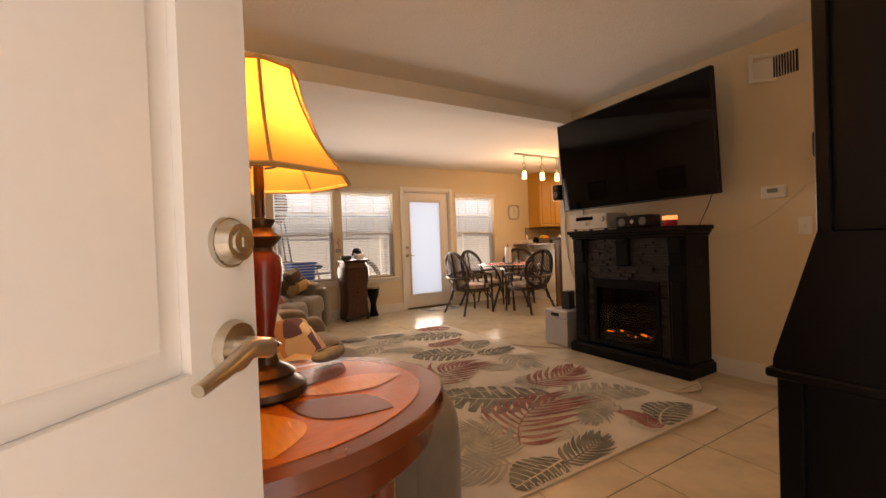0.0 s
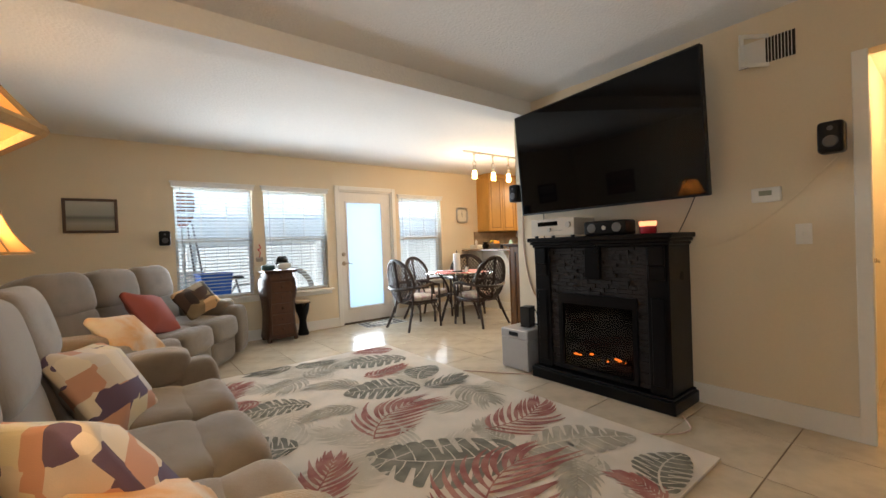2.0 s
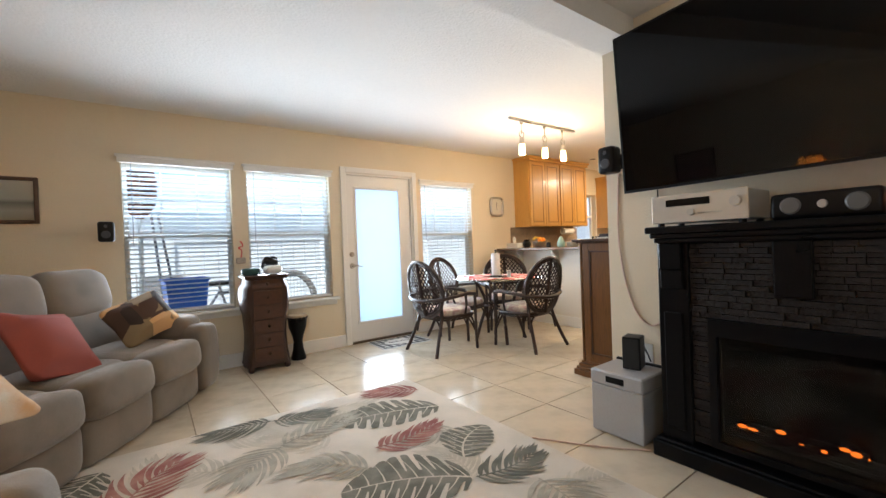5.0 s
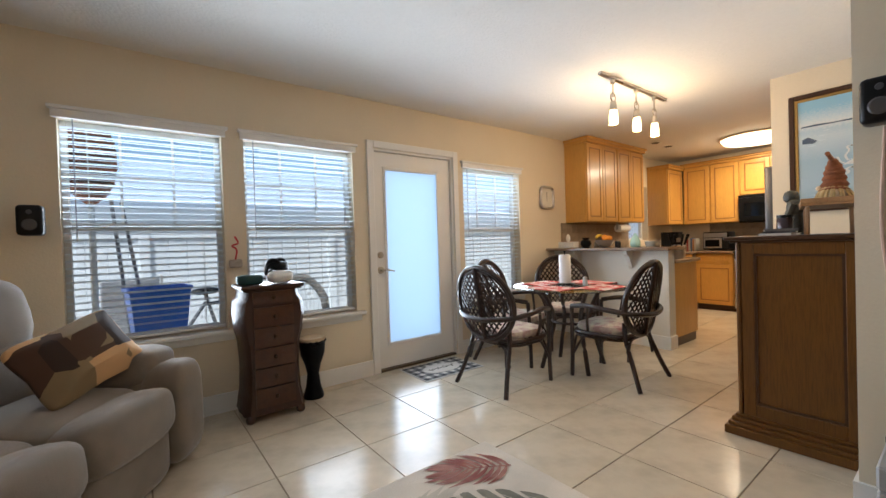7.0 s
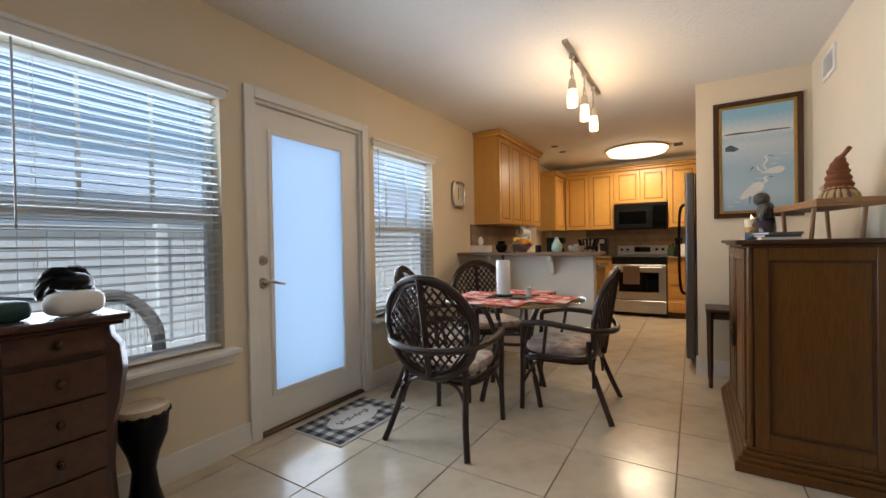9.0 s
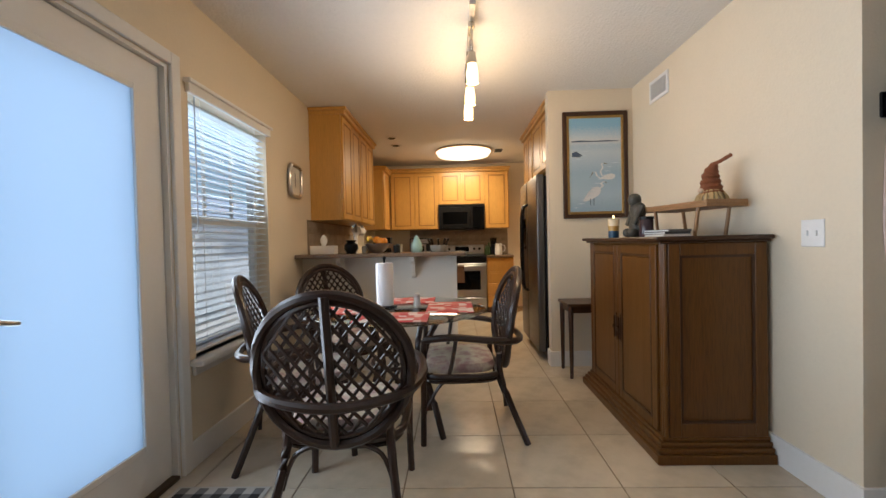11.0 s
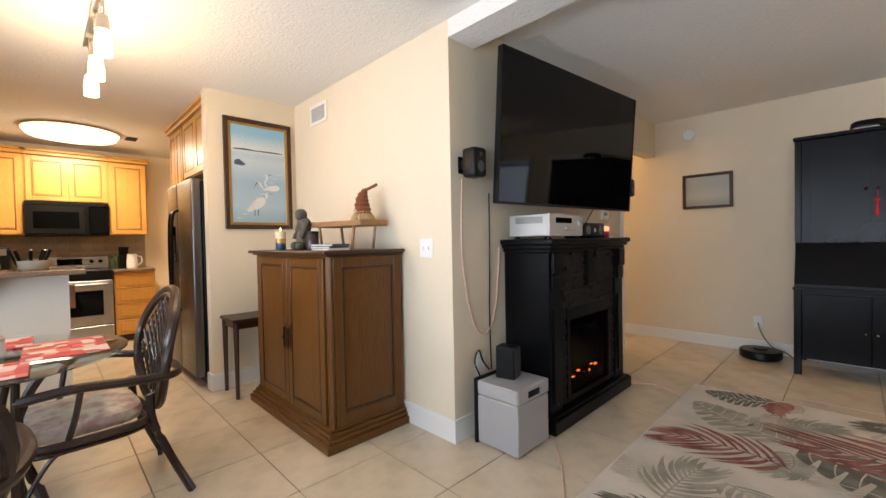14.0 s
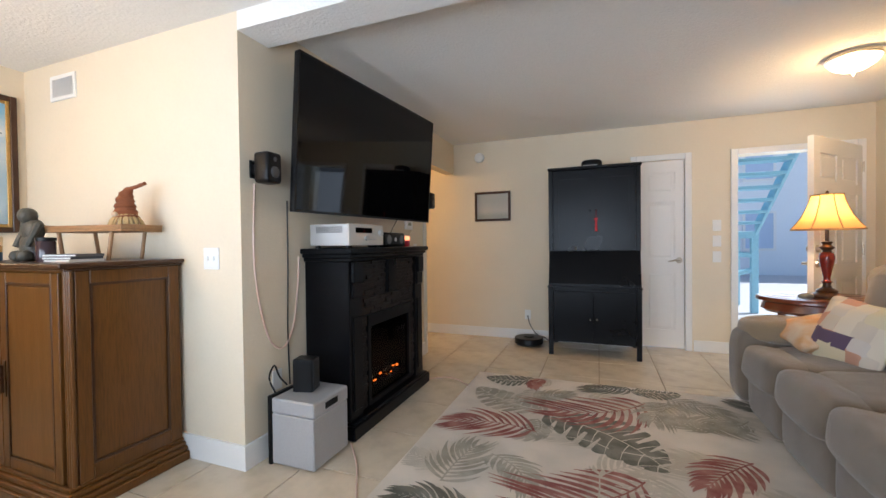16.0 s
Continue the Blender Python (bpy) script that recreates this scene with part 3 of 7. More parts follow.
def round_table(label, at, rx, ry, h, inlay=True):
    t = thing("lamp_table", label, "side table", pose(*at))
    bm = bmesh.new()
    lathe(bm, [(1.0 * 0.97, h - 0.04), (1.0, h - 0.03), (1.0, h - 0.012), (0.98, h)], 56, sx=rx, sy=ry)
    part("tabletop", bm, M_CHERRY_DARK, t, "dark cherry top with banded edge", smooth=True)
    if inlay:
        bm = bmesh.new()
        lathe(bm, [(0.86, h - 0.002), (0.86, h + 0.002)], 56, sx=rx, sy=ry)
        part("veneer_field", bm, M_CHERRY, t)
        for k in range(8):
            a = k * math.tau / 8
            bm = bmesh.new()
            c, s = math.cos(a), math.sin(a)
            vs = []
            for j in range(17):
                u = j / 16
                rr, hw = 0.16 + 0.64 * u, 0.22 * math.sin(math.pi * u) * (0.5 + u * 0.5)
                vs.append((rr, hw))
            outline = [(r, w) for r, w in vs] + [(r, -w) for r, w in vs[-2:0:-1]]
            fv = [bm.verts.new((rx * (r * c - w * s), ry * (r * s + w * c), h + 0.004)) for r, w in outline]
            bm.faces.new(fv)
            part("petal_inlay", bm, M_CHERRY_LIGHT if k % 2 == 0 else M_CHERRY_DARK, t)
    bm = bmesh.new()
    lathe(bm, [(0.88, h - 0.12), (0.93, h - 0.10), (0.90, h - 0.041)], 48, sx=rx, sy=ry)
    part("apron", bm, M_CHERRY_DARK, t, smooth=True)
    for k in range(4):
        a = math.pi / 4 + k * math.pi / 2
        x, y = 0.72 * rx * math.cos(a), 0.72 * ry * math.sin(a)
        bm = bmesh.new()
        lathe(bm, [(0.016, 0), (0.022, 0.03), (0.015, 0.06), (0.02, 0.3), (0.026, 0.45), (0.018, 0.5), (0.028, 0.54), (0.028, h - 0.1)], 14, (x, y, 0))
        part("leg", bm, M_CHERRY_DARK, t, smooth=True)
    bm = bmesh.new()
    lathe(bm, [(0.7, 0.17), (0.72, 0.18), (0.72, 0.2), (0.7, 0.21)], 40, sx=rx, sy=ry)
    part("shelf", bm, M_CHERRY_DARK, t, smooth=True)
    return t


def table_lamp(label, at, zs, watts):
    """A turned lamp with a bell shade; zs = shade's lower edge above the table."""
    t = thing("table_lamp", label, "lamp", pose(*at), group="table lamps")
    k = zs / 0.52
    bm = bmesh.new()
    lathe(bm, [(0.088, 0), (0.094, 0.008), (0.09, 0.022), (0.07, 0.034), (0.062, 0.042), (0.066, 0.052), (0.052, 0.064), (0.03, 0.076), (0.024, 0.095), (0.026, 0.11)], 32)
    part("base", bm, M_BRONZE, t, smooth=True)
    bm = bmesh.new()
    lathe(bm, [(0.026, 0.11), (0.036, 0.118), (0.022, 0.13), (0.021, 0.15), (0.031, 0.20), (0.044, 0.27), (0.047, 0.305), (0.042, 0.335), (0.028, 0.348)], 28)
    part("column", bm, M_REDGLAZE, t, "red lacquered turned column", smooth=True)
    bm = bmesh.new()
    lathe(bm, [(0.028, 0.348), (0.026, 0.358), (0.044, 0.376), (0.047, 0.383), (0.03, 0.395), (0.025, 0.405), (0.034, 0.42), (0.034, 0.425), (0.012, 0.43), (0.012, zs + 0.05), (0.024, zs + 0.05), (0.024, zs + 0.10), (0.01, zs + 0.10)], 24)
    part("neck", bm, M_BRONZE, t, smooth=True)
    bm = bmesh.new()
    hp = curve_pts([(0.014, 0, zs + 0.03), (0.05, 0, zs + 0.05), (0.055, 0, zs + 0.16), (0.0, 0, zs + 0.265), (-0.055, 0, zs + 0.16), (-0.05, 0, zs + 0.05), (-0.014, 0, zs + 0.03)], 6)
    tube(bm, hp, 0.003, 6)
    part("harp", bm, M_BRONZE, t)
    # bell shade with eight panels
    prof = [(0.225, 0.0), (0.19, 0.045), (0.155, 0.10), (0.128, 0.16), (0.108, 0.215), (0.10, 0.26)]

    def ring(r, z):
        out = []
        for j in range(8):
            a, b = math.tau * j / 8, math.tau * (j + 1) / 8
            for q in range(4):
                u = q / 4
                out.append(Vector(((1 - u) * math.cos(a) + u * math.cos(b), (1 - u) * math.sin(a) + u * math.sin(b), 0)) * r + Vector((0, 0, zs + z)))
        return out
    bm = bmesh.new()
    rings = [[bm.verts.new(p) for p in ring(r, z)] for r, z in prof]
    for a, b in zip(rings, rings[1:]):
        for j in range(32):
            bm.faces.new((a[j], a[(j + 1) % 32], b[(j + 1) % 32], b[j]))
    shade = part("shade", bm, M_SHADE, t, "parchment bell shade glowing warm", smooth=True)
    for j in range(8):
        a = math.tau * j / 8
        bm = bmesh.new()
        tube(bm, curve_pts([(r * math.cos(a), r * math.sin(a), zs + z) for r, z in prof], 3), 0.004, 6)
        part("rib", bm, M_TRIM, shade)
    for r, z in (prof[0], prof[-1]):
        bm = bmesh.new()
        tube(bm, ring(r, z), 0.006, 6, closed=True)
        part("braid", bm, M_TRIM, shade)
    bm = bmesh.new()
    lathe(bm, [(0.012, zs + 0.10), (0.03, zs + 0.14), (0.03, zs + 0.165), (0.012, zs + 0.195)], 16)
    b = part("bulb", bm, M_BULB, t, smooth=True)
    b.visible_shadow = False
    bm = bmesh.new()
    lathe(bm, [(0.004, zs + 0.262), (0.012, zs + 0.275), (0.006, zs + 0.295)], 12)
    part("finial", bm, M_BRONZE, t, smooth=True)
    bm = bmesh.new()
    for j in range(3):
        a = math.tau * j / 3
        rod(bm, (0, 0, zs + 0.262), (0.099 * math.cos(a), 0.099 * math.sin(a), zs + 0.26), 0.002, seg=5)
    part("spider", bm, M_BRONZE, t)
    bulb_lamp("lamp_bulb", (at[0], at[1], at[2] + zs + 0.15), watts, WARM, 0.03)
    return t


round_table("oval cherry lamp table with petal inlay beside the sofa", (0.13, 1.03, 0), 0.46, 0.36, 0.77)
table_lamp("red lacquered table lamp, lit, on the cherry table", (0.165, 1.08, 0.775), 0.52, 16)
round_table("dark round side table between the sofas", (-0.16, 3.62, 0), 0.28, 0.28, 0.66, False)
table_lamp("red lacquered table lamp, lit, between the sofas", (-0.18, 3.70, 0.661), 0.56, 13)
rk = thing("stone", "smooth grey carved stone lying on the lamp table", "stone", pose(0.36, 1.26, 0.80, 0, 0, 35))
bm = bmesh.new()
puff(bm, (0, 0, 0), (0.13, 0.06, 0.04), 0.8, 8, 16, sag=0.06)
part("pebble", bm, material("grey_stone", (0.24, 0.22, 0.18), 0.8, grain=0.4, scale=60, bump=0.2), rk, smooth=True)
part("carved_line", B(((-0.045, -0.004, 0.018), (0.04, 0.0, 0.0215))), material("dark_groove", (0.06, 0.055, 0.05), 0.9), rk)
vs = thing("ceramic_vase", "small pale printed cylinder on the side table", "vase", pose(-0.02, 3.50, 0.66))
bm = bmesh.new()
lathe(bm, [(0.035, 0), (0.04, 0.01), (0.04, 0.17), (0.03, 0.19), (0.02, 0.195)], 20)
part("body", bm, material("printed_ceramic", (0.6, 0.55, 0.45), 0.4, grain=0.7, scale=25), vs, smooth=True)


def wall_picture(label, m, w, h, bar, frame_mat, art, mat_border=0.0, liner=None):
    """Framed picture in the local xz plane, facing -y, its centre at the origin."""
    t = thing("framed_picture", label, "picture", m)
    d = 0.025
    part("picture_frame", B(((-w / 2, -d, -h / 2), (-w / 2 + bar, 0, h / 2)), ((w / 2 - bar, -d, -h / 2), (w / 2, 0, h / 2)), ((-w / 2 + bar, -d, -h / 2), (w / 2 - bar, 0, -h / 2 + bar)), ((-w / 2 + bar, -d, h / 2 - bar), (w / 2 - bar, 0, h / 2)), bevel=0.004), frame_mat, t)
    a, b = w / 2 - bar, h / 2 - bar
    if liner:
        e = 0.022
        part("liner", B(((-a, -0.018, -b), (-a + e, -0.002, b)), ((a - e, -0.018, -b), (a, -0.002, b)), ((-a + e, -0.018, -b), (a - e, -0.002, -b + e)), ((-a + e, -0.018, b - e), (a - e, -0.002, b)), bevel=0.003), liner, t)
        a, b = a - e, b - e
    if mat_border:
        part("mat_board", B(((-a, -0.008, -b), (a, -0.002, b))), material("mat_board", (0.6, 0.58, 0.52), 0.9, grain=0.1), t)
        a, b = a - mat_border, b - mat_border
    part("print", B(((-a, -0.011, -b), (a, -0.0085, b))), art, t)
    return t


def scene_print(name, stops, scale=6, warp=0.03):
    """Bands of colour from bottom to top of a print, with brushy noise."""
    m = material(name, stops[0][1], 0.5, grain=0.1)
    n, l = m.node_tree.nodes, m.node_tree.links
    co = n.new("ShaderNodeTexCoord")
    sep = n.new("ShaderNodeSeparateXYZ")
    l.new(co.outputs["Generated"], sep.inputs[0])
    nz = n.new("ShaderNodeTexNoise")
    mp = n.new("ShaderNodeMapping")
    mp.inputs["Scale"].default_value = (scale, scale, scale * 4)
    l.new(co.outputs["Generated"], mp.inputs[0])
    l.new(mp.outputs[0], nz.inputs["Vector"])
    nz.inputs["Detail"].default_value = 6
    ma = n.new("ShaderNodeMath")
    ma.operation = "MULTIPLY_ADD"
    l.new(nz.outputs[0], ma.inputs[0])
    ma.inputs[1].default_value = warp * 4
    l.new(sep.outputs[2], ma.inputs[2])
    cr = n.new("ShaderNodeValToRGB")
    while len(cr.color_ramp.elements) < len(stops):
        cr.color_ramp.elements.new(0.5)
    for i, (p, c) in enumerate(stops):
        cr.color_ramp.elements[i].position = p
        cr.color_ramp.elements[i].color = (*c, 1)
    l.new(ma.outputs[0], cr.inputs[0])
    l.new(cr.outputs[0], n["Principled BSDF"].inputs["Base Color"])
    return m


A_SEA = scene_print("grey_seascape", [(0.0, (0.25, 0.22, 0.15)), (0.3, (0.32, 0.31, 0.26)), (0.5, (0.12, 0.13, 0.12)), (0.6, (0.34, 0.35, 0.32)), (1.0, (0.42, 0.42, 0.38))])
wall_picture("grey seascape print in a dark wooden frame", pose(0.157, YW - 0.003, 1.63), 0.455, 0.37, 0.028, M_DWOOD, A_SEA)
wall_picture("abstract red and brown canvas on the wall", pose(XW + 0.004, 5.3, 1.62, 0, 0, 90), 0.6, 0.42, 0.02, M_DWOOD, scene_print("red_abstract", [(0, (0.1, 0.03, 0.02)), (0.4, (0.3, 0.1, 0.06)), (0.7, (0.12, 0.08, 0.07)), (1, (0.3, 0.2, 0.13))], 3, 0.1))
wall_picture("pale map in a dark wooden frame with reflections", pose(3.07, YE + 0.003, 1.69, 0, 0, 180), 0.47, 0.38, 0.03, M_DWOOD, scene_print("pale_map", [(0, (0.5, 0.48, 0.4)), (0.4, (0.33, 0.34, 0.28)), (0.6, (0.5, 0.47, 0.4)), (1, (0.4, 0.4, 0.36))], 4, 0.15))
M_GILT = material("gilt_liner", (0.42, 0.26, 0.08), 0.4, 0.6, grain=0.4, scale=60)
EGRET = wall_picture("large painting of white herons in water, dark gilt frame", pose(XP - 0.003, 3.70, 1.81, 0, 0, -90), 0.575, 0.95, 0.036, M_DWOOD, scene_print("lagoon_painting", [(0.0, (0.22, 0.34, 0.44)), (0.25, (0.40, 0.52, 0.60)), (0.5, (0.34, 0.47, 0.57)), (0.72, (0.52, 0.60, 0.65)), (0.78, (0.42, 0.54, 0.62)), (0.84, (0.66, 0.68, 0.68)), (1.0, (0.26, 0.48, 0.64))], 5, 0.04), liner=M_GILT)
M_EGRET = material("painted_white", (0.72, 0.72, 0.70), 0.6, grain=0.2, scale=60)


def painted(pts, mat):
    bm = bmesh.new()
    f = [bm.verts.new((x, -0.013, z)) for x, z in pts]
    bm.faces.new(f)
    part("painted_shape", bm, mat, EGRET)


def neck(ctrl, w, mat):
    p = curve_pts([(x, 0, z) for x, z in ctrl], 6)
    bm = bmesh.new()
    prev = None
    for q in p:
        pair = (bm.verts.new((q.x - w, -0.0132, q.z)), bm.verts.new((q.x + w, -0.0132, q.z)))
        if prev:
            bm.faces.new((prev[0], prev[1], pair[1], pair[0]))
        prev = pair
    part("painted_shape", bm, mat, EGRET)


def heron_body(x, z, length, fat, tilt):
    c, q = math.cos(radians(tilt)), math.sin(radians(tilt))
    pts = []
    for k in range(24):
        t = k * math.tau / 24
        u, v = length * math.cos(t), fat * math.sin(t) * (1 + 0.45 * math.cos(t))
        pts.append((x + u * c - v * q, z + u * q + v * c))
    painted(pts, M_EGRET)


M_BILL = material("painted_bill", (0.20, 0.15, 0.08), 0.7)
M_LEGS = material("painted_leg", (0.08, 0.1, 0.12), 0.7)
M_WATER = material("painted_ripple", (0.60, 0.68, 0.74), 0.6, grain=0.2)
heron_body(-0.035, -0.265, 0.095, 0.038, 38)
neck([(0.03, -0.215), (0.06, -0.19), (0.05, -0.165), (0.075, -0.15)], 0.010, M_EGRET)
painted([(0.075, -0.158), (0.115, -0.165), (0.075, -0.148)], M_BILL)
heron_body(0.11, -0.11, 0.065, 0.024, 8)
neck([(0.06, -0.10), (0.045, -0.06), (0.065, -0.025), (0.055, 0.005), (0.075, 0.015)], 0.007, M_EGRET)
painted([(0.075, 0.008), (0.115, 0.004), (0.075, 0.018)], M_BILL)
neck([(0.05, -0.125), (0.015, -0.10), (0.0, -0.065), (-0.02, -0.065)], 0.007, M_EGRET)
painted([(-0.02, -0.072), (-0.055, -0.12), (-0.026, -0.062)], M_BILL)
for x in (-0.05, -0.02):
    painted([(x, -0.30), (x + 0.006, -0.30), (x + 0.006, -0.36), (x, -0.36)], M_LEGS)
for k in range(16):
    z, x, l = -0.38 + 0.036 * k, (k * 0.37) % 0.34 - 0.2, 0.05 + 0.05 * ((k * 0.61) % 1)
    painted([(x, z), (x + l / 2, z - 0.004), (x + l, z), (x + l / 2, z + 0.003)], M_WATER)
painted([(-0.205, 0.11), (-0.17, 0.125), (-0.11, 0.085), (-0.14, 0.07), (-0.205, 0.075)], material("painted_shore", (0.07, 0.10, 0.15), 0.7, grain=0.2))
painted([(-0.21, 0.205), (0.21, 0.205), (0.21, 0.212), (0.1, 0.218), (-0.02, 0.214), (-0.12, 0.221), (-0.21, 0.215)], bpy.data.materials["painted_shore"])

# rug with carved leaf motifs
M_RUG = material("rug_pile", (0.70, 0.62, 0.52), 1.0, grain=0.22, scale=300, bump=0.4, second=(0.60, 0.54, 0.45), second_scale=4, sheen=0.2)
rug = thing("area_rug", "beige area rug with carved grey and maroon palm leaves", "rug")
RX0, RX1, RY0, RY1 = 0.42, 2.84, 1.36, 4.80
part("rug_field", B(((RX0, RY0, 0.001), (RX1, RY1, 0.013)), bevel=0.004), M_RUG, rug)


def pile(name, color, other):
    return material(name, color, 1.0, grain=0.35, scale=260, bump=0.4, second=other, second_scale=9)


PILE = {"grey": pile("pile_grey_green", (0.135, 0.13, 0.10), (0.24, 0.23, 0.185)),
        "maroon": pile("pile_maroon", (0.27, 0.085, 0.07), (0.42, 0.21, 0.17)),
        "sage": pile("pile_sage", (0.34, 0.315, 0.25), (0.48, 0.44, 0.36)),
        "faint": pile("pile_faint", (0.52, 0.47, 0.38), (0.60, 0.54, 0.45))}
M_VEIN = pile("pile_cream_vein", (0.68, 0.61, 0.50), (0.58, 0.52, 0.43))


def frond(base, tip, wide, mat, style, seed, z0):
    """A leaf carved into the rug from its stalk to its tip: 'palm' with separate curved leaflets, 'split' a solid blade with notches."""
    rnd = random.Random(seed)
    bm, veins = bmesh.new(), bmesh.new()
    size = math.hypot(tip[0] - base[0], tip[1] - base[1])
    ca, sa = (tip[0] - base[0]) / size, (tip[1] - base[1]) / size
    bend = rnd.uniform(-0.16, 0.16) * size

    def put(u, v, z):
        v += bend * 4 * (u / size) * (1 - u / size)
        x, y = base[0] + ca * u - sa * v, base[1] + sa * u + ca * v
        return max(RX0 + 0.015, min(RX1 - 0.015, x)), max(RY0 + 0.015, min(RY1 - 0.015, y)), z

    def strip(mesh, path, widths, z):
        prev = None
        for i, (u, v) in enumerate(path):
            u2, v2 = path[min(i + 1, len(path) - 1)]
            u1, v1 = path[max(i - 1, 0)]
            d = math.hypot(u2 - u1, v2 - v1) or 1
            nx, ny = -(v2 - v1) / d * widths[i], (u2 - u1) / d * widths[i]
            pair = (mesh.verts.new(put(u + nx, v + ny, z)), mesh.verts.new(put(u - nx, v - ny, z)))
            if prev:
                mesh.faces.new((prev[0], prev[1], pair[1], pair[0]))
            prev = pair

    z = z0
    if style == "palm":
        strip(bm, [(size * i / 8, 0) for i in range(9)], [0.006 - 0.0005 * i for i in range(9)], z0 + 0.0022)
        count = 11
        for i in range(count):
            for s in (-1, 1):
                k = (i + 0.5 + 0.2 * s) / count
                ln = size * wide * (math.sin(math.pi * (0.22 + 0.7 * k)) ** 0.6) * rnd.uniform(0.85, 1.12)
                a0 = 1.25 - 0.7 * k + rnd.uniform(-0.06, 0.06)
                path, wd, u, v = [], [], k * size * 0.93, 0.0
                for j in range(8):
                    path.append((u, s * v))
                    wd.append(0.0135 * (0.45 + size) * math.sin(math.pi * min(1, 0.10 + 0.9 * j / 7)) + 0.0012)
                    aa = a0 - 0.75 * j / 7
                    u, v = u + ln / 7 * math.cos(aa), v + ln / 7 * math.sin(aa)
                z += 0.00007
                strip(bm, path, wd, z)
    else:
        steps, lobes = 70, 8
        for s in (-1, 1):
            prev = None
            for i in range(steps + 1):
                k = i / steps
                half = size * wide * math.sin(math.pi * min(1, 0.06 + 0.94 * k)) ** 0.55 * (1 - 0.25 * k)
                q = (k * lobes + 0.5 * (s > 0)) % 1
                cut = q > 0.74 and k < (0.85 if s > 0 else 0.55)
                half *= 0.30 if cut else 1 - 0.10 * (2 * abs(q - 0.37)) ** 2
                pair = (bm.verts.new(put(k * size, 0, z0)), bm.verts.new(put(k * size + 0.45 * half * (1 - k), s * half, z0)))
                if prev:
                    bm.faces.new((prev[0], prev[1], pair[1], pair[0]))
                prev = pair
            for j in range(lobes):
                k = (j + 0.37 - 0.5 * (s > 0)) / lobes
                if k > 0.02:
                    half = 0.86 * size * wide * math.sin(math.pi * min(1, 0.06 + 0.94 * k)) ** 0.55 * (1 - 0.25 * k)
                    strip(veins, [(k * size + 0.45 * half * (1 - k) * e + 0.05 * size * e * e, s * half * e) for e in (0, 0.35, 0.7, 1)], [0.0045, 0.0035, 0.0025, 0.001], z0 + 0.0006)
        strip(veins, [(size * i / 8, 0) for i in range(9)], [0.007 - 0.0006 * i for i in range(9)], z0 + 0.0009)
    leaf = part("leaf_motif", bm, mat, rug)
    if style == "split":
        part("leaf_vein", veins, M_VEIN, leaf)
    else:
        veins.free()


MOTIFS = [  # stalk, tip, half width, colour, style
    ((2.15, 2.13), (1.45, 2.64), 0.33, "grey", "split"), ((2.17, 2.42), (2.76, 2.46), 0.55, "maroon", "palm"),
    ((1.58, 2.78), (2.12, 3.10), 0.62, "maroon", "palm"), ((2.32, 3.33), (1.76, 3.62), 0.42, "grey", "split"),
    ((2.33, 3.32), (2.74, 3.30), 0.50, "grey", "palm"), ((2.55, 3.12), (2.48, 2.70), 0.62, "sage", "palm"),
    ((2.14, 2.08), (2.74, 1.76), 0.30, "sage", "split"), ((2.70, 4.15), (2.00, 4.36), 0.34, "grey", "split"),
    ((2.08, 3.90), (2.55, 3.95), 0.38, "maroon", "palm"), ((2.76, 4.52), (2.42, 4.72), 0.55, "maroon", "palm"),
    ((1.66, 4.28), (2.20, 4.42), 0.40, "sage", "palm"), ((1.66, 4.27), (1.38, 4.06), 0.75, "sage", "palm"),
    ((1.70, 4.69), (1.32, 4.73), 0.62, "grey", "palm"), ((1.72, 4.68), (2.08, 4.58), 0.50, "grey", "palm"),
    ((1.50, 3.60), (1.00, 3.74), 0.36, "grey", "split"), ((1.48, 1.70), (2.14, 2.04), 0.62, "maroon", "palm"),
    ((1.54, 1.44), (1.92, 1.52), 0.50, "grey", "palm"), ((1.56, 1.47), (1.20, 1.42), 0.45, "grey", "split"),
    ((1.24, 1.66), (1.46, 2.04), 0.62, "sage", "palm"), ((1.32, 1.58), (0.96, 1.76), 0.60, "sage", "palm"),
    ((1.30, 1.97), (0.94, 2.02), 0.60, "sage", "palm"), ((2.26, 1.39), (2.30, 1.66), 0.45, "maroon", "palm"),
    ((2.32, 1.42), (2.74, 1.50), 0.36, "grey", "split"), ((2.40, 3.50), (2.74, 3.72), 0.45, "grey", "split"),
    ((1.20, 3.00), (0.82, 3.32), 0.40, "grey", "split"), ((1.02, 2.40), (1.32, 2.76), 0.50, "maroon", "palm"),
    ((0.92, 4.10), (1.20, 4.50), 0.55, "maroon", "palm"), ((0.84, 4.62), (0.58, 4.30), 0.45, "grey", "split"),
    ((1.22, 3.92), (0.86, 3.86), 0.60, "maroon", "palm"), ((0.72, 2.70), (0.60, 3.20), 0.40, "sage", "palm"),
    ((0.62, 1.60), (0.90, 1.46), 0.50, "grey", "palm"), ((1.72, 3.28), (1.34, 3.36), 0.42, "sage", "palm"),
    ((1.95, 3.72), (1.62, 3.98), 0.50, "sage", "palm"), ((2.28, 1.86), (2.0, 1.66), 0.50, "sage", "palm"),
]
for i, (base_at, tip_at, wide, tone, st) in enumerate(MOTIFS):
    frond(base_at, tip_at, wide, PILE[tone], st, i, 0.0152 + 0.00003 * i)
rnd = random.Random(21)
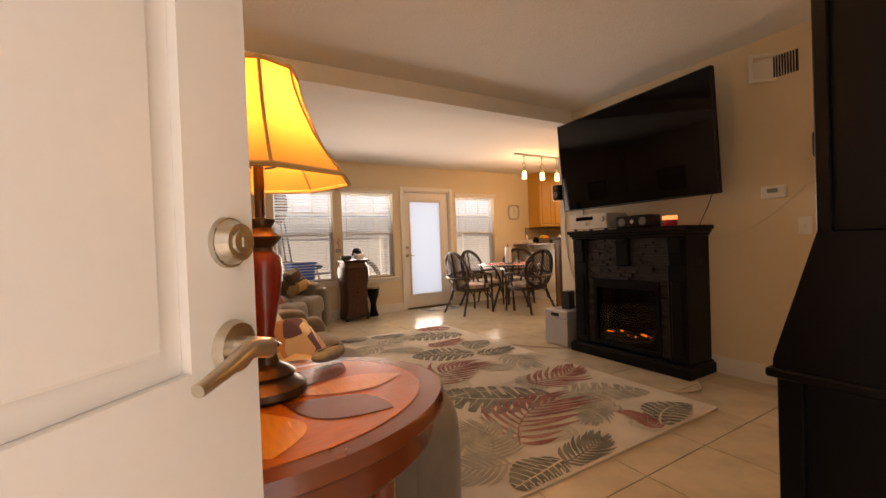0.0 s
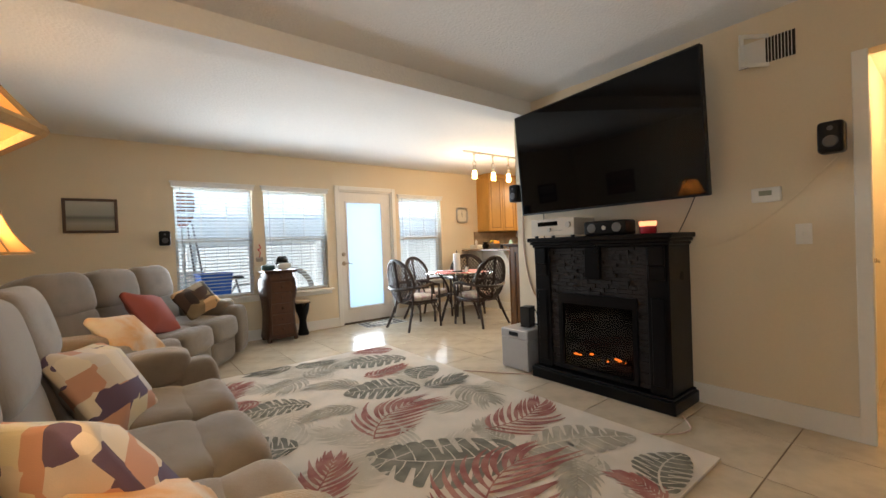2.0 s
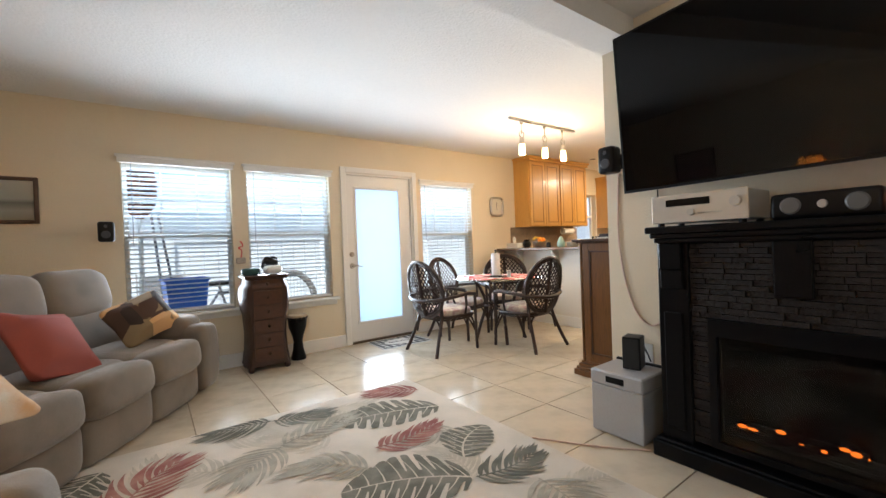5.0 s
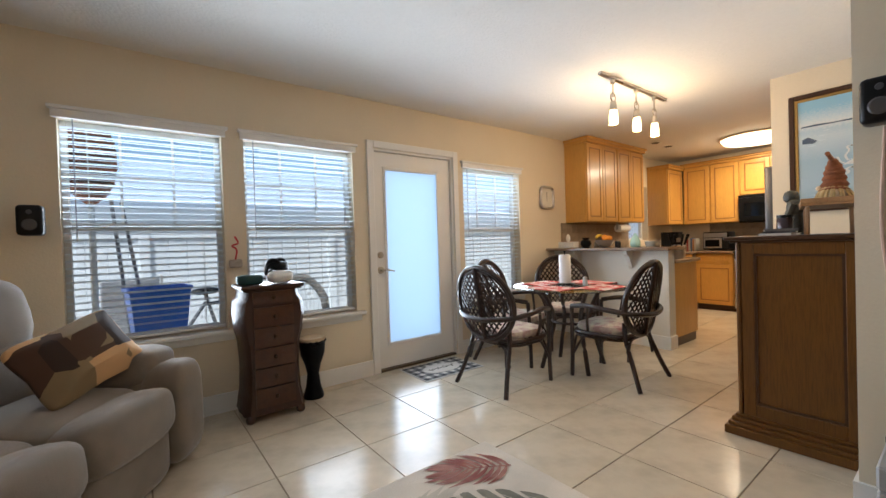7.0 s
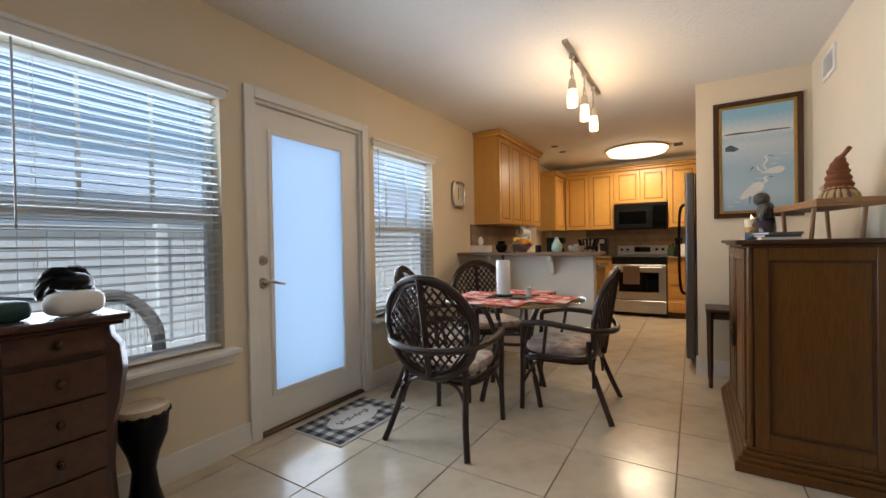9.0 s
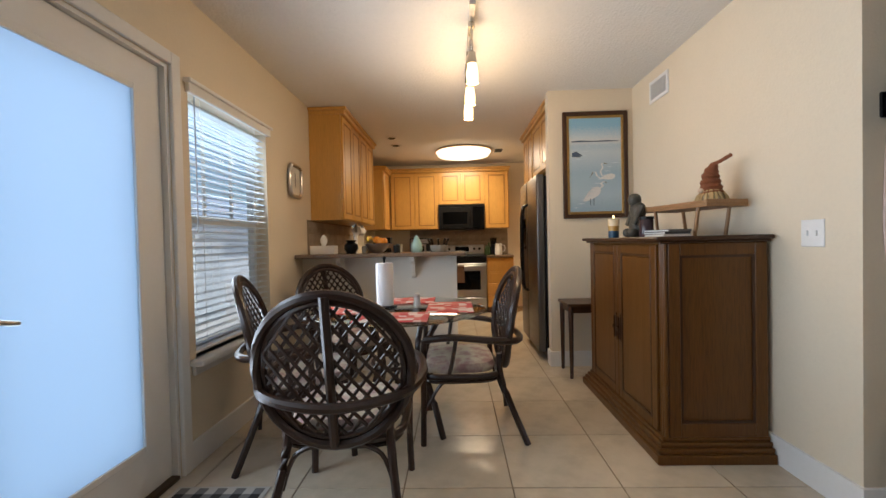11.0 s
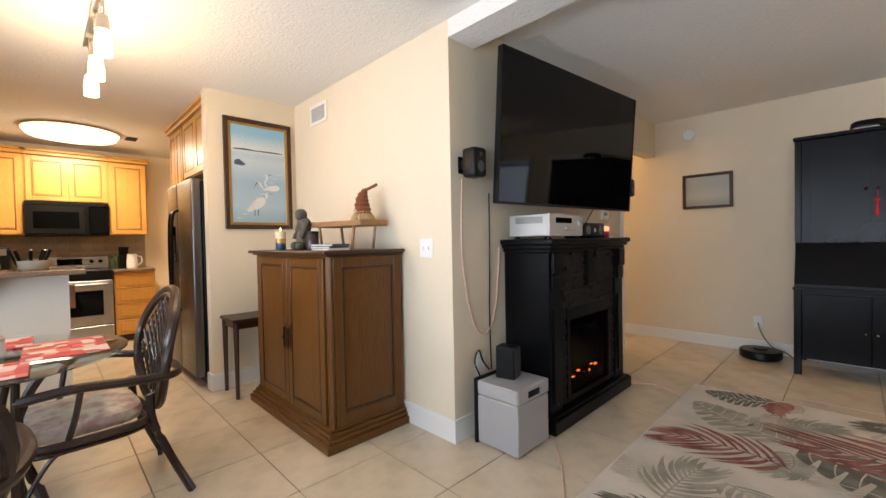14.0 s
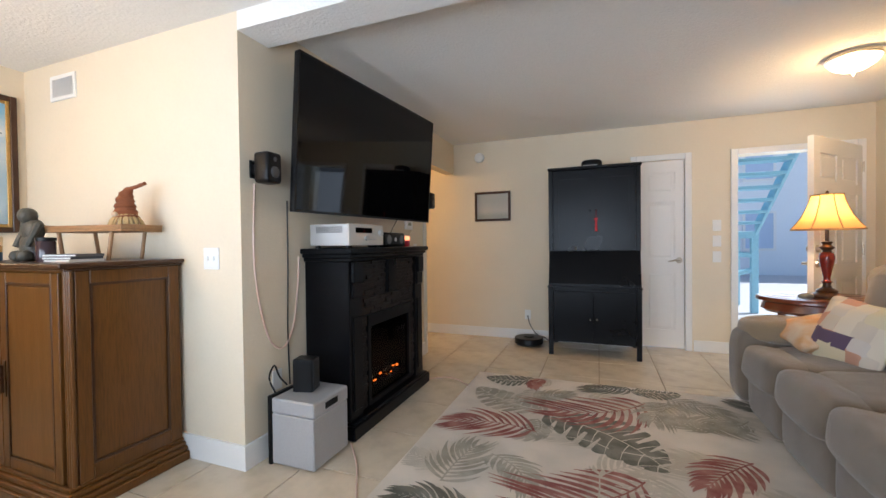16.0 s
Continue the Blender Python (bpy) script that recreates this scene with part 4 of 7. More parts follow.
for i in range(34):
    x, y, a, l = rnd.uniform(0.6, 2.6), rnd.uniform(1.5, 4.6), rnd.uniform(0, math.tau), rnd.uniform(0.3, 0.5)
    frond((x, y), (x + l * math.cos(a), y + l * math.sin(a)), 0.5, PILE[rnd.choice(("faint", "faint", "faint", "sage"))], "palm", 100 + i, 0.0134 + 0.00002 * i)

# television and mantel
tv = thing("television", "large black flat television tilted on a wall bracket", "television", Matrix.Translation((3.325, 2.335, 1.877)) @ Matrix.Rotation(radians(-5.4), 4, "Z") @ Matrix.Rotation(radians(-4.0), 4, "Y"))
part("body", B(((0.004, -0.812, -0.46), (0.04, 0.812, 0.46)), ((0.04, -0.5, -0.40), (0.075, 0.5, 0.15)), bevel=0.006), M_PLASTIC, tv)
part("screen", B(((0.0, -0.800, -0.445), (0.004, 0.800, 0.450))), M_SCREEN, tv, "glossy black screen")
part("bezel", B(((-0.003, -0.812, -0.46), (0.004, 0.812, -0.446)), ((-0.003, -0.812, 0.451), (0.004, 0.812, 0.46)), ((-0.003, -0.812, -0.446), (0.004, -0.801, 0.451)), ((-0.003, 0.801, -0.446), (0.004, 0.812, 0.451))), M_PLASTIC, tv)
part("wall_bracket", B(((0.07, -0.25, -0.2), (0.30, -0.2, 0.2)), ((0.07, 0.2, -0.2), (0.30, 0.25, 0.2))), M_BLACK, tv)

M_STONE = material("dark_ledger_stone", (0.012, 0.008, 0.0065), 0.65, gloss=0.3, grain=0.6, scale=40, bump=0.9, spread=0.3)
fp = thing("electric_fireplace", "black mantel electric fireplace with dark stone facing and embers", "fireplace")
fx, y0, y1 = 3.25, 1.76, 2.87
part("plinth", B(((fx - 0.05, y0 - 0.035, 0), (3.59, y1 + 0.03, 0.085)), ((fx - 0.035, y0 - 0.02, 0.085), (3.59, y1 + 0.018, 0.10)), bevel=0.006), M_BLACK, fp)
part("mantel_shelf", B(((fx - 0.05, y0 - 0.04, 1.165), (3.595, y1 + 0.04, 1.20)), ((fx - 0.032, y0 - 0.024, 1.14), (3.595, y1 + 0.024, 1.165)), ((fx - 0.016, y0 - 0.01, 1.115), (3.595, y1 + 0.01, 1.14)), bevel=0.006), M_BLACK, fp)
for a, b in ((y0, y0 + 0.15), (y1 - 0.15, y1)):
    part("pilaster", B(((fx, a, 0.10), (3.59, b, 1.115)), ((fx - 0.012, a + 0.03, 0.16), (fx, b - 0.03, 0.76)), bevel=0.005), M_BLACK, fp)
    part("corbel", B(((fx - 0.03, a + 0.02, 0.98), (fx, b - 0.02, 1.115)), ((fx - 0.018, a + 0.02, 0.88), (fx, b - 0.02, 0.98)), bevel=0.006), M_BLACK, fp)
part("back_panel", B(((fx + 0.12, y0 + 0.15, 0.10), (3.59, y1 - 0.15, 1.115))), M_BLACK, fp)
part("keystone", B(((fx - 0.012, 2.25, 0.87), (fx + 0.03, 2.38, 1.115)), bevel=0.006), M_BLACK, fp)
ym0, ym1 = y0 + 0.15, y1 - 0.15
rnd = random.Random(5)
z = 0.10
ledge = []
for zz0, zz1, spans in ((0.745, 1.112, ((ym0, ym1),)), (0.12, 0.745, ((ym0, ym0 + 0.075), (ym1 - 0.075, ym1)))):
    z = zz0
    while z < zz1 - 0.01:
        h = min(rnd.uniform(0.018, 0.032), zz1 - z)
        for a, b in spans:
            y = a
            while y < b - 0.005:
                l = min(rnd.uniform(0.05, 0.13), b - y)
                d = rnd.uniform(0, 0.014)
                part("stone", B(((fx + 0.022 - d, y, z), (fx + 0.12, y + l - 0.002, z + h - 0.002))), M_STONE, fp)
                y += l
        z += h
SMOKED = bpy.data.materials.new("smoked_glass")
SMOKED.use_nodes = True
sn = SMOKED.node_tree.nodes
see, gleam, both = sn.new("ShaderNodeBsdfTransparent"), sn.new("ShaderNodeBsdfGlossy"), sn.new("ShaderNodeMixShader")
see.inputs[0].default_value = (0.45, 0.42, 0.40, 1)
gleam.inputs["Roughness"].default_value = 0.03
both.inputs[0].default_value = 0.03
SMOKED.node_tree.links.new(see.outputs[0], both.inputs[1])
SMOKED.node_tree.links.new(gleam.outputs[0], both.inputs[2])
SMOKED.node_tree.links.new(both.outputs[0], sn["Material Output"].inputs[0])
fb = part("firebox", B(((fx + 0.075, ym0 + 0.08, 0.13), (fx + 0.10, ym0 + 0.10, 0.74)), ((fx + 0.075, ym1 - 0.10, 0.13), (fx + 0.10, ym1 - 0.08, 0.74))), M_BLACK, fp)
part("firebox_frame", B(((fx + 0.005, ym0 + 0.077, 0.12), (fx + 0.03, ym0 + 0.11, 0.743)), ((fx + 0.005, ym1 - 0.11, 0.12), (fx + 0.03, ym1 - 0.077, 0.743)), ((fx + 0.005, ym0 + 0.11, 0.12), (fx + 0.03, ym1 - 0.11, 0.15)), ((fx + 0.005, ym0 + 0.11, 0.66), (fx + 0.03, ym1 - 0.11, 0.743))), M_BLACK, fp)
part("firebox_glass", B(((fx + 0.022, ym0 + 0.11, 0.15), (fx + 0.026, ym1 - 0.11, 0.66))), SMOKED, fp).visible_shadow = False
M_EMBER = glowing("ember", (1.0, 0.22, 0.02), 5)
for i in range(11):
    bm = bmesh.new()
    yy = 2.12 + i * 0.042 + rnd.uniform(-0.02, 0.02)
    puff(bm, (fx + 0.07 + rnd.uniform(-0.02, 0.02), yy, 0.245 + rnd.uniform(-0.015, 0.02)), (0.02, rnd.uniform(0.015, 0.05), rnd.uniform(0.008, 0.022)), 0.9, 6, 8, sag=0.3, seed=i)
    part("ember", bm, M_EMBER, fp)
for i in range(3):
    bm = bmesh.new()
    rod(bm, (fx + 0.08, 2.02 + 0.05 * i, 0.19 + 0.025 * i), (fx + 0.08, 2.58 - 0.04 * i, 0.20 + 0.02 * i), 0.028, 0.024, 10)
    part("log", bm, material("charred_log", (0.02, 0.013, 0.01), 0.9, grain=0.5, bump=0.6), fp)

M_SILVER = material("silver_plastic", (0.52, 0.51, 0.49), 0.4, 0.35, grain=0.05, scale=100)
av = thing("av_receiver", "silver audio receiver on the mantel shelf", "receiver", pose(3.235, 2.66, 1.2))
part("cabinet", B(((0.012, -0.2, 0.018), (0.30, 0.22, 0.155)), bevel=0.004), M_SILVER, av)
part("front_panel", B(((0, -0.203, 0.016), (0.012, 0.223, 0.157)), bevel=0.003), material("silver_face", (0.62, 0.58, 0.52), 0.35, 0.4, grain=0.05), av)
part("display", B(((-0.002, -0.05, 0.098), (0.0, 0.15, 0.133))), M_SCREEN, av)
for yk, zk, r in ((-0.155, 0.10, 0.024), (0.03, 0.065, 0.017)):
    bm = bmesh.new()
    rod(bm, (0, yk, zk), (-0.018, yk, zk), r, r * 0.9, 20)
    part("knob", bm, M_SILVER, av, smooth=True)
for k in range(9):
    part("button", B(((-0.003, -0.10 + k * 0.012, 0.055), (0, -0.092 + k * 0.012, 0.060))), M_STEEL, av)
for k in range(6):
    part("vent_slot", B(((0.05, 0.219, 0.10 + 0.007 * k), (0.25, 0.2215, 0.103 + 0.007 * k))), M_PLASTIC, av)
for a in (0.03, 0.26):
    for b in (-0.17, 0.19):
        bm = bmesh.new()
        rod(bm, (a, b, 0), (a, b, 0.018), 0.016)
        part("foot", bm, M_PLASTIC, av)
cs = thing("centre_speaker", "black centre speaker with two cones on the mantel", "speaker", pose(3.26, 2.22, 1.2))
part("cabinet", B(((0, -0.17, 0), (0.16, 0.17, 0.11)), bevel=0.018, seg=3), M_PLASTIC, cs, smooth=True)
for yk, r in ((-0.10, 0.042), (0.10, 0.042), (0, 0.02)):
    bm = bmesh.new()
    rod(bm, (-0.004, yk, 0.057), (0.004, yk, 0.057), r * 0.7, r, 20)
    part("cone", bm, M_SILVER if r < 0.03 else material("grey_cone", (0.12, 0.12, 0.12), 0.4), cs)
cd = thing("candle_jar", "lit red candle in a glass jar on the mantel", "candle", pose(3.34, 1.93, 1.2))
bm = bmesh.new()
lathe(bm, [(0.05, 0), (0.055, 0.008), (0.055, 0.05), (0.052, 0.052)], 24)
part("wax", bm, material("red_wax", (0.45, 0.02, 0.04), 0.4, stain=0.2), cd, smooth=True)
bm = bmesh.new()
lathe(bm, [(0.052, 0.0525), (0.056, 0.06), (0.056, 0.085), (0.04, 0.088)], 24)
part("glowing_top", bm, glowing("candle_glow", (1.0, 0.35, 0.15), 1.6), cd, smooth=True)

sb = thing("subwoofer", "silver subwoofer box with a slot port on the floor", "speaker")
part("cabinet", B(((3.215, 2.955, 0.01), (3.50, 3.27, 0.29)), bevel=0.006), material("silver_vinyl", (0.42, 0.42, 0.43), 0.45, 0.3, grain=0.1, scale=90), sb)
part("top", B(((3.212, 2.953, 0.293), (3.50, 3.272, 0.375)), bevel=0.008), material("silver_vinyl_top", (0.45, 0.45, 0.46), 0.4, 0.3, grain=0.1, scale=90), sb)
part("port", B(((3.2095, 3.06, 0.315), (3.2125, 3.17, 0.350))), M_PLASTIC, sb)
part("amplifier_plate", B(((3.50, 2.96, 0.0), (3.525, 3.275, 0.385)), bevel=0.004), M_PLASTIC, sb)
ds = thing("small_speaker", "small black box speaker on the subwoofer", "speaker", pose(3.40, 3.10, 0.375, 0, 0, 15))
part("cabinet", B(((-0.06, -0.05, 0), (0.06, 0.05, 0.19)), bevel=0.008, seg=2), M_PLASTIC, ds)
part("grille", B(((-0.064, -0.042, 0.01), (-0.06, 0.042, 0.18))), material("grille_cloth", (0.03, 0.03, 0.03), 0.95, grain=0.3, scale=300, bump=0.4), ds)


def satellite(label, m):
    s = thing("wall_speaker", label, "speaker", m, group="wall speakers")
    part("cabinet", B(((-0.055, -0.16, -0.085), (0.055, -0.055, 0.085)), bevel=0.02, seg=3), M_PLASTIC, s, smooth=True)
    part("bracket", B(((-0.02, -0.06, -0.025), (0.02, -0.001, 0.025)), ((-0.03, -0.012, -0.05), (0.03, -0.001, 0.05)), bevel=0.004), M_PLASTIC, s)
    for zc, r in ((-0.025, 0.036), (0.045, 0.014)):
        bm = bmesh.new()
        rod(bm, (0, -0.163, zc), (0, -0.158, zc), r * 0.75, r, 20)
        part("cone", bm, material("dark_cone", (0.05, 0.05, 0.055), 0.35), s)
    return s


satellite("black satellite speaker on a wall bracket", pose(0.80, YW, 1.37))
satellite("black satellite speaker on a wall bracket", pose(XT, 1.0, 1.68, 0, 0, -90))
satellite("black satellite speaker on a wall bracket", pose(XT, 3.27, 1.65, 0, 0, -90))

M_LABEL = material("white_plate", (0.8, 0.8, 0.78), 0.35, grain=0.02)


def wall_plate(name, label, cat, m, w, h, kind_):
    t = thing(name, label, cat, m)
    part("plate", B(((-w / 2, -0.006, -h / 2), (w / 2, 0, h / 2)), bevel=0.002), M_LABEL, t)
    for k in range(kind_):
        x = (k - (kind_ - 1) / 2) * 0.045
        part("toggle", B(((x - 0.005, -0.014, -0.012), (x + 0.005, -0.006, 0.012)), bevel=0.002), M_LABEL, t)
    return t


wall_plate("light_switch", "white single light switch on the wall", "switch", pose(XT, 1.145, 1.16, 0, 0, -90), 0.076, 0.122, 1)
wall_plate("light_switch", "white double light switch on the wall", "switch", pose(3.82, YN, 1.155, 0, 0, 180), 0.118, 0.122, 2)
for z in (1.04, 1.21, 1.38):
    wall_plate("light_switch", "white switch plate by the entry door", "switch", pose(0.60, YE, z, 0, 0, 180), 0.08, 0.12, 1)
th = thing("thermostat", "white wall thermostat with a small display", "thermostat", pose(XT, 1.315, 1.41, 0, 0, -90))
part("case", B(((-0.075, -0.028, -0.045), (0.075, 0, 0.045)), bevel=0.008, seg=2), M_LABEL, th)
part("display", B(((-0.035, -0.030, -0.005), (0.03, -0.028, 0.025))), material("lcd_grey", (0.25, 0.28, 0.22), 0.3), th)


def grille(label, m, w, h, half=False):
    g = thing("air_vent", label, "vent", m)
    b = 0.025
    part("frame", B(((-w / 2, -0.012, -h / 2), (-w / 2 + b, 0, h / 2)), ((w / 2 - b, -0.012, -h / 2), (w / 2, 0, h / 2)), ((-w / 2 + b, -0.012, -h / 2), (w / 2 - b, 0, -h / 2 + b)), ((-w / 2 + b, -0.012, h / 2 - b), (w / 2 - b, 0, h / 2)), bevel=0.002), M_WHITE, g)
    # flat dark sheet behind the fins stands for the shade inside the duct
    part("duct", B(((-w / 2 + b, -0.002, -h / 2 + b), (w / 2 - b, -0.0005, h / 2 - b))), material("duct_shade", (0.03, 0.028, 0.025), 0.9), g)
    if half:
        part("damper", B(((-w / 2 + b, -0.010, -h / 2 + b), (0, -0.0085, h / 2 - b))), M_WHITE, g)
    n = int((w - 2 * b) / 0.016)
    fin = None
    for i in range(n):
        x = -w / 2 + b + (i + 0.5) * 0.016
        if fin is None:
            fin = part("fin", B(((-0.0012, -0.011, -h / 2 + b), (0.0012, -0.002, h / 2 - b))), M_WHITE, g)
            fin.location.x = x
        else:
            o = new("fin", fin.data)
            o.parent = g
            o.location.x = x
        if half and x < 0:
            g.children[-1].rotation_euler = (0, 0, radians(50))
    return g


grille("white louvred air vent high on the wall", pose(XT, 1.30, 2.30, 0, 0, -90), 0.33, 0.20, True)
grille("white louvred air vent high on the wall", pose(5.16, YN, 2.31, 0, 0, 180), 0.28, 0.17)


def cable(label, pts, r, mat):
    bm = bmesh.new()
    tube(bm, curve_pts(pts, 8), r, 6)
    tagged(part("cable", bm, mat, smooth=True), label, "cable")


M_COPPER = material("clear_speaker_wire", (0.66, 0.47, 0.38), 0.35, grain=0.2)
cable("speaker wire hanging in a loop down the wall", [(3.592, 3.27, 1.57), (3.592, 3.28, 1.1), (3.592, 3.20, 0.72), (3.592, 3.08, 0.60), (3.592, 2.98, 0.72), (3.592, 2.93, 1.0), (3.592, 2.92, 1.15)], 0.006, M_COPPER)
cable("black power cable from the television", [(3.59, 3.02, 1.5), (3.592, 3.02, 1.1), (3.592, 3.03, 0.7), (3.592, 3.02, 0.36)], 0.004, M_PLASTIC)
cable("black cable by the outlet", [(3.55, 3.18, 0.36), (3.56, 3.22, 0.46), (3.57, 3.17, 0.52), (3.58, 3.12, 0.44), (3.56, 3.08, 0.38)], 0.005, M_PLASTIC)
cable("thin black television cable", [(3.50, 1.66, 1.5), (3.55, 1.74, 1.35), (3.57, 1.82, 1.2)], 0.003, M_PLASTIC)
cable("thin painted wire along the wall", [(3.594, 0.98, 1.6), (3.594, 1.25, 1.32), (3.594, 1.5, 1.14), (3.594, 1.72, 1.08)], 0.0025, M_WALL)
cable("orange cord from the fireplace under the rug", [(3.22, 2.92, 0.006), (3.05, 3.12, 0.006), (2.9, 3.35, 0.006), (2.8, 3.5, 0.006)], 0.005, M_COPPER)
cable("brown cord across the floor by the rug", [(3.24, 1.70, 0.006), (3.1, 1.60, 0.006), (2.98, 1.62, 0.006), (2.88, 1.70, 0.006), (2.8, 1.78, 0.006)], 0.005, M_COPPER)
wall_plate("wall_outlet", "white wall outlet by the subwoofer", "outlet", pose(XT, 3.12, 0.42, 0, 0, -90), 0.075, 0.12, 0)
wall_plate("wall_outlet", "white wall outlet near the robot vacuum", "outlet", pose(2.63, YE, 0.31, 0, 0, 180), 0.075, 0.12, 0)

# black secretary cabinet
bc = thing("secretary_cabinet", "black painted secretary cabinet with drop front and doors", "cabinet")
x0, x1, yf = 1.385, 2.305, 0.415
part("upper_body", B(((x0 + 0.02, YE + 0.02, 1.12), (x1 - 0.02, yf - 0.02, 2.0)), bevel=0.004), M_BLACK, bc)
part("top", B(((x0 - 0.01, YE + 0.02, 2.0), (x1 + 0.01, yf + 0.012, 2.03)), bevel=0.005), M_BLACK, bc)
part("side_post", B(((x0, yf - 0.03, 1.12), (x0 + 0.045, yf, 2.0)), bevel=0.003), M_BLACK, bc)
part("side_post", B(((x1 - 0.045, yf - 0.03, 1.12), (x1, yf, 2.0)), bevel=0.003), M_BLACK, bc)
xm = (x0 + x1) / 2
for a, b in ((x0 + 0.048, xm - 0.002), (xm + 0.002, x1 - 0.048)):
    d = part("door", B(((a, yf - 0.019, 1.13), (b, yf - 0.004, 1.97)), bevel=0.003), M_BLACK, bc)
    part("door_frame_rail", B(((a, yf - 0.004, 1.13), (a + 0.06, yf + 0.002, 1.97)), ((b - 0.06, yf - 0.004, 1.13), (b, yf + 0.002, 1.97)), ((a + 0.06, yf - 0.004, 1.13), (b - 0.06, yf + 0.002, 1.2)), ((a + 0.06, yf - 0.004, 1.90), (b - 0.06, yf + 0.002, 1.97))), M_BLACK, d)
    bm = bmesh.new()
    kx = b - 0.03 if b < xm + 0.01 else a + 0.03
    puff(bm, (kx, yf + 0.014, 1.55), (0.022, 0.03, 0.022), 1, 6, 10)
    part("knob", bm, M_BLACK, d, smooth=True)
bm = bmesh.new()
p4 = [(YE + 0.02, 0.75), (yf + 0.10, 0.75), (yf + 0.10, 0.775), (yf, 1.12), (YE + 0.02, 1.12)]
va = [bm.verts.new((x0 + 0.005, y, z)) for y, z in p4]
vb = [bm.verts.new((x1 - 0.005, y, z)) for y, z in p4]
bm.faces.new(va), bm.faces.new(vb[::-1])
for i in range(5):
    j = (i + 1) % 5
    bm.faces.new((va[i], va[j], vb[j], vb[i]))
flap = part("drop_front", bm, M_BLACK, bc, "slanted drop-front desk lid")
bm = bmesh.new()
puff(bm, (xm, yf + 0.035, 1.07), (0.03, 0.025, 0.02), 1, 6, 10)
part("knob", bm, M_BLACK, flap)
part("desk_ledge", B(((x0 - 0.006, YE + 0.02, 0.725), (x1 + 0.006, yf + 0.115, 0.75)), bevel=0.004), M_BLACK, bc)
part("lower_body", B(((x0 + 0.02, YE + 0.03, 0.14), (x1 - 0.02, yf + 0.06, 0.725)), bevel=0.003), M_BLACK, bc)
for a in (x0, x1 - 0.05):
    for b0, b1 in ((YE + 0.02, YE + 0.07), (yf + 0.035, yf + 0.09)):
        part("leg", B(((a, b0, 0), (a + 0.05, b1, 0.725)), bevel=0.003), M_BLACK, bc)
for a, b in ((x0 + 0.053, xm - 0.002), (xm + 0.002, x1 - 0.053)):
    d = part("door", B(((a, yf + 0.062, 0.15), (b, yf + 0.075, 0.69)), bevel=0.003), M_BLACK, bc)
    bm = bmesh.new()
    kx = b - 0.03 if b < xm + 0.01 else a + 0.03
    puff(bm, (kx, yf + 0.085, 0.40), (0.02, 0.025, 0.02), 1, 6, 10)
    part("knob", bm, M_CHROME, d, smooth=True)
ts = thing("tassel", "red knotted tassel hanging from the cabinet knob", "tassel")
bm = bmesh.new()
rod(bm, (xm - 0.03, yf + 0.03, 1.55), (xm - 0.03, yf + 0.02, 1.47), 0.002, seg=5)
puff(bm, (xm - 0.03, yf + 0.02, 1.46), (0.035, 0.015, 0.03), 0.9, 6, 10)
rod(bm, (xm - 0.03, yf + 0.02, 1.445), (xm - 0.03, yf + 0.02, 1.33), 0.008, 0.014, 10)
part("cord", bm, material("red_silk", (0.55, 0.02, 0.03), 0.6, grain=0.3, scale=200), ts)
ct = thing("black_cap", "black cap-like gadget on top of the cabinet", "gadget", pose(1.86, 0.2, 2.03))
bm = bmesh.new()
puff(bm, (0, 0, 0.05), (0.22, 0.16, 0.10), 0.6, 8, 18)
part("shell", bm, M_PLASTIC, ct, smooth=True)
part("strap", B(((-0.06, 0.07, 0.0), (0.09, 0.085, 0.035)), bevel=0.006), M_SILVER, ct)
rv = thing("robot_vacuum", "black round robot vacuum on the tile floor", "robot vacuum", pose(2.58, 0.13, 0))
bm = bmesh.new()
lathe(bm, [(0.15, 0.005), (0.168, 0.02), (0.17, 0.07), (0.16, 0.085), (0.06, 0.088), (0.055, 0.1), (0.02, 0.102)], 36)
part("shell", bm, M_PLASTIC, rv, smooth=True)
cable("grey charging cable from the outlet", [(2.63, YE + 0.02, 0.3), (2.58, 0.0, 0.2), (2.5, 0.03, 0.1), (2.4, 0.02, 0.06), (2.33, 0.05, 0.01)], 0.006, material("grey_rubber", (0.12, 0.12, 0.11), 0.7))
sm = thing("smoke_detector", "white round smoke detector high on the wall", "smoke detector", pose(3.24, YE, 2.33, -90))
bm = bmesh.new()
lathe(bm, [(0.065, 0), (0.065, 0.02), (0.055, 0.035), (0.02, 0.038)], 24)
part("case", bm, M_LABEL, sm, smooth=True)


def bowl_light(label, at, r, watts):
    t = thing("ceiling_light", label, "ceiling light", pose(*at))
    bm = bmesh.new()
    lathe(bm, [(r * 0.95, -0.035), (r, -0.03), (r * 1.0, -0.012), (r * 0.85, 0)], 36)
    part("rim", bm, M_CHROME, t, smooth=True)
    bm = bmesh.new()
    lathe(bm, [(0.012, -0.12), (r * 0.45, -0.105), (r * 0.75, -0.075), (r * 0.92, -0.036)], 36)
    p = part("glass_bowl", bm, glowing("lit_bowl", (1.0, 0.80, 0.5), 4.0), t, "glowing frosted glass bowl", smooth=True)
    p.visible_shadow = False
    bm = bmesh.new()
    lathe(bm, [(0.004, -0.15), (0.012, -0.138), (0.008, -0.12)], 12)
    part("finial", bm, M_CHROME, t, smooth=True)
    bulb_lamp("ceiling_bulb", (at[0], at[1], at[2] - 0.16), watts, WARM, 0.1)


bowl_light("frosted glass bowl ceiling light, lit, near the entry", (0.09, 1.25, H1), 0.16, 12)
bowl_light("frosted glass bowl ceiling light, lit, in the hall", (4.9, 0.4, 2.40), 0.14, 26)

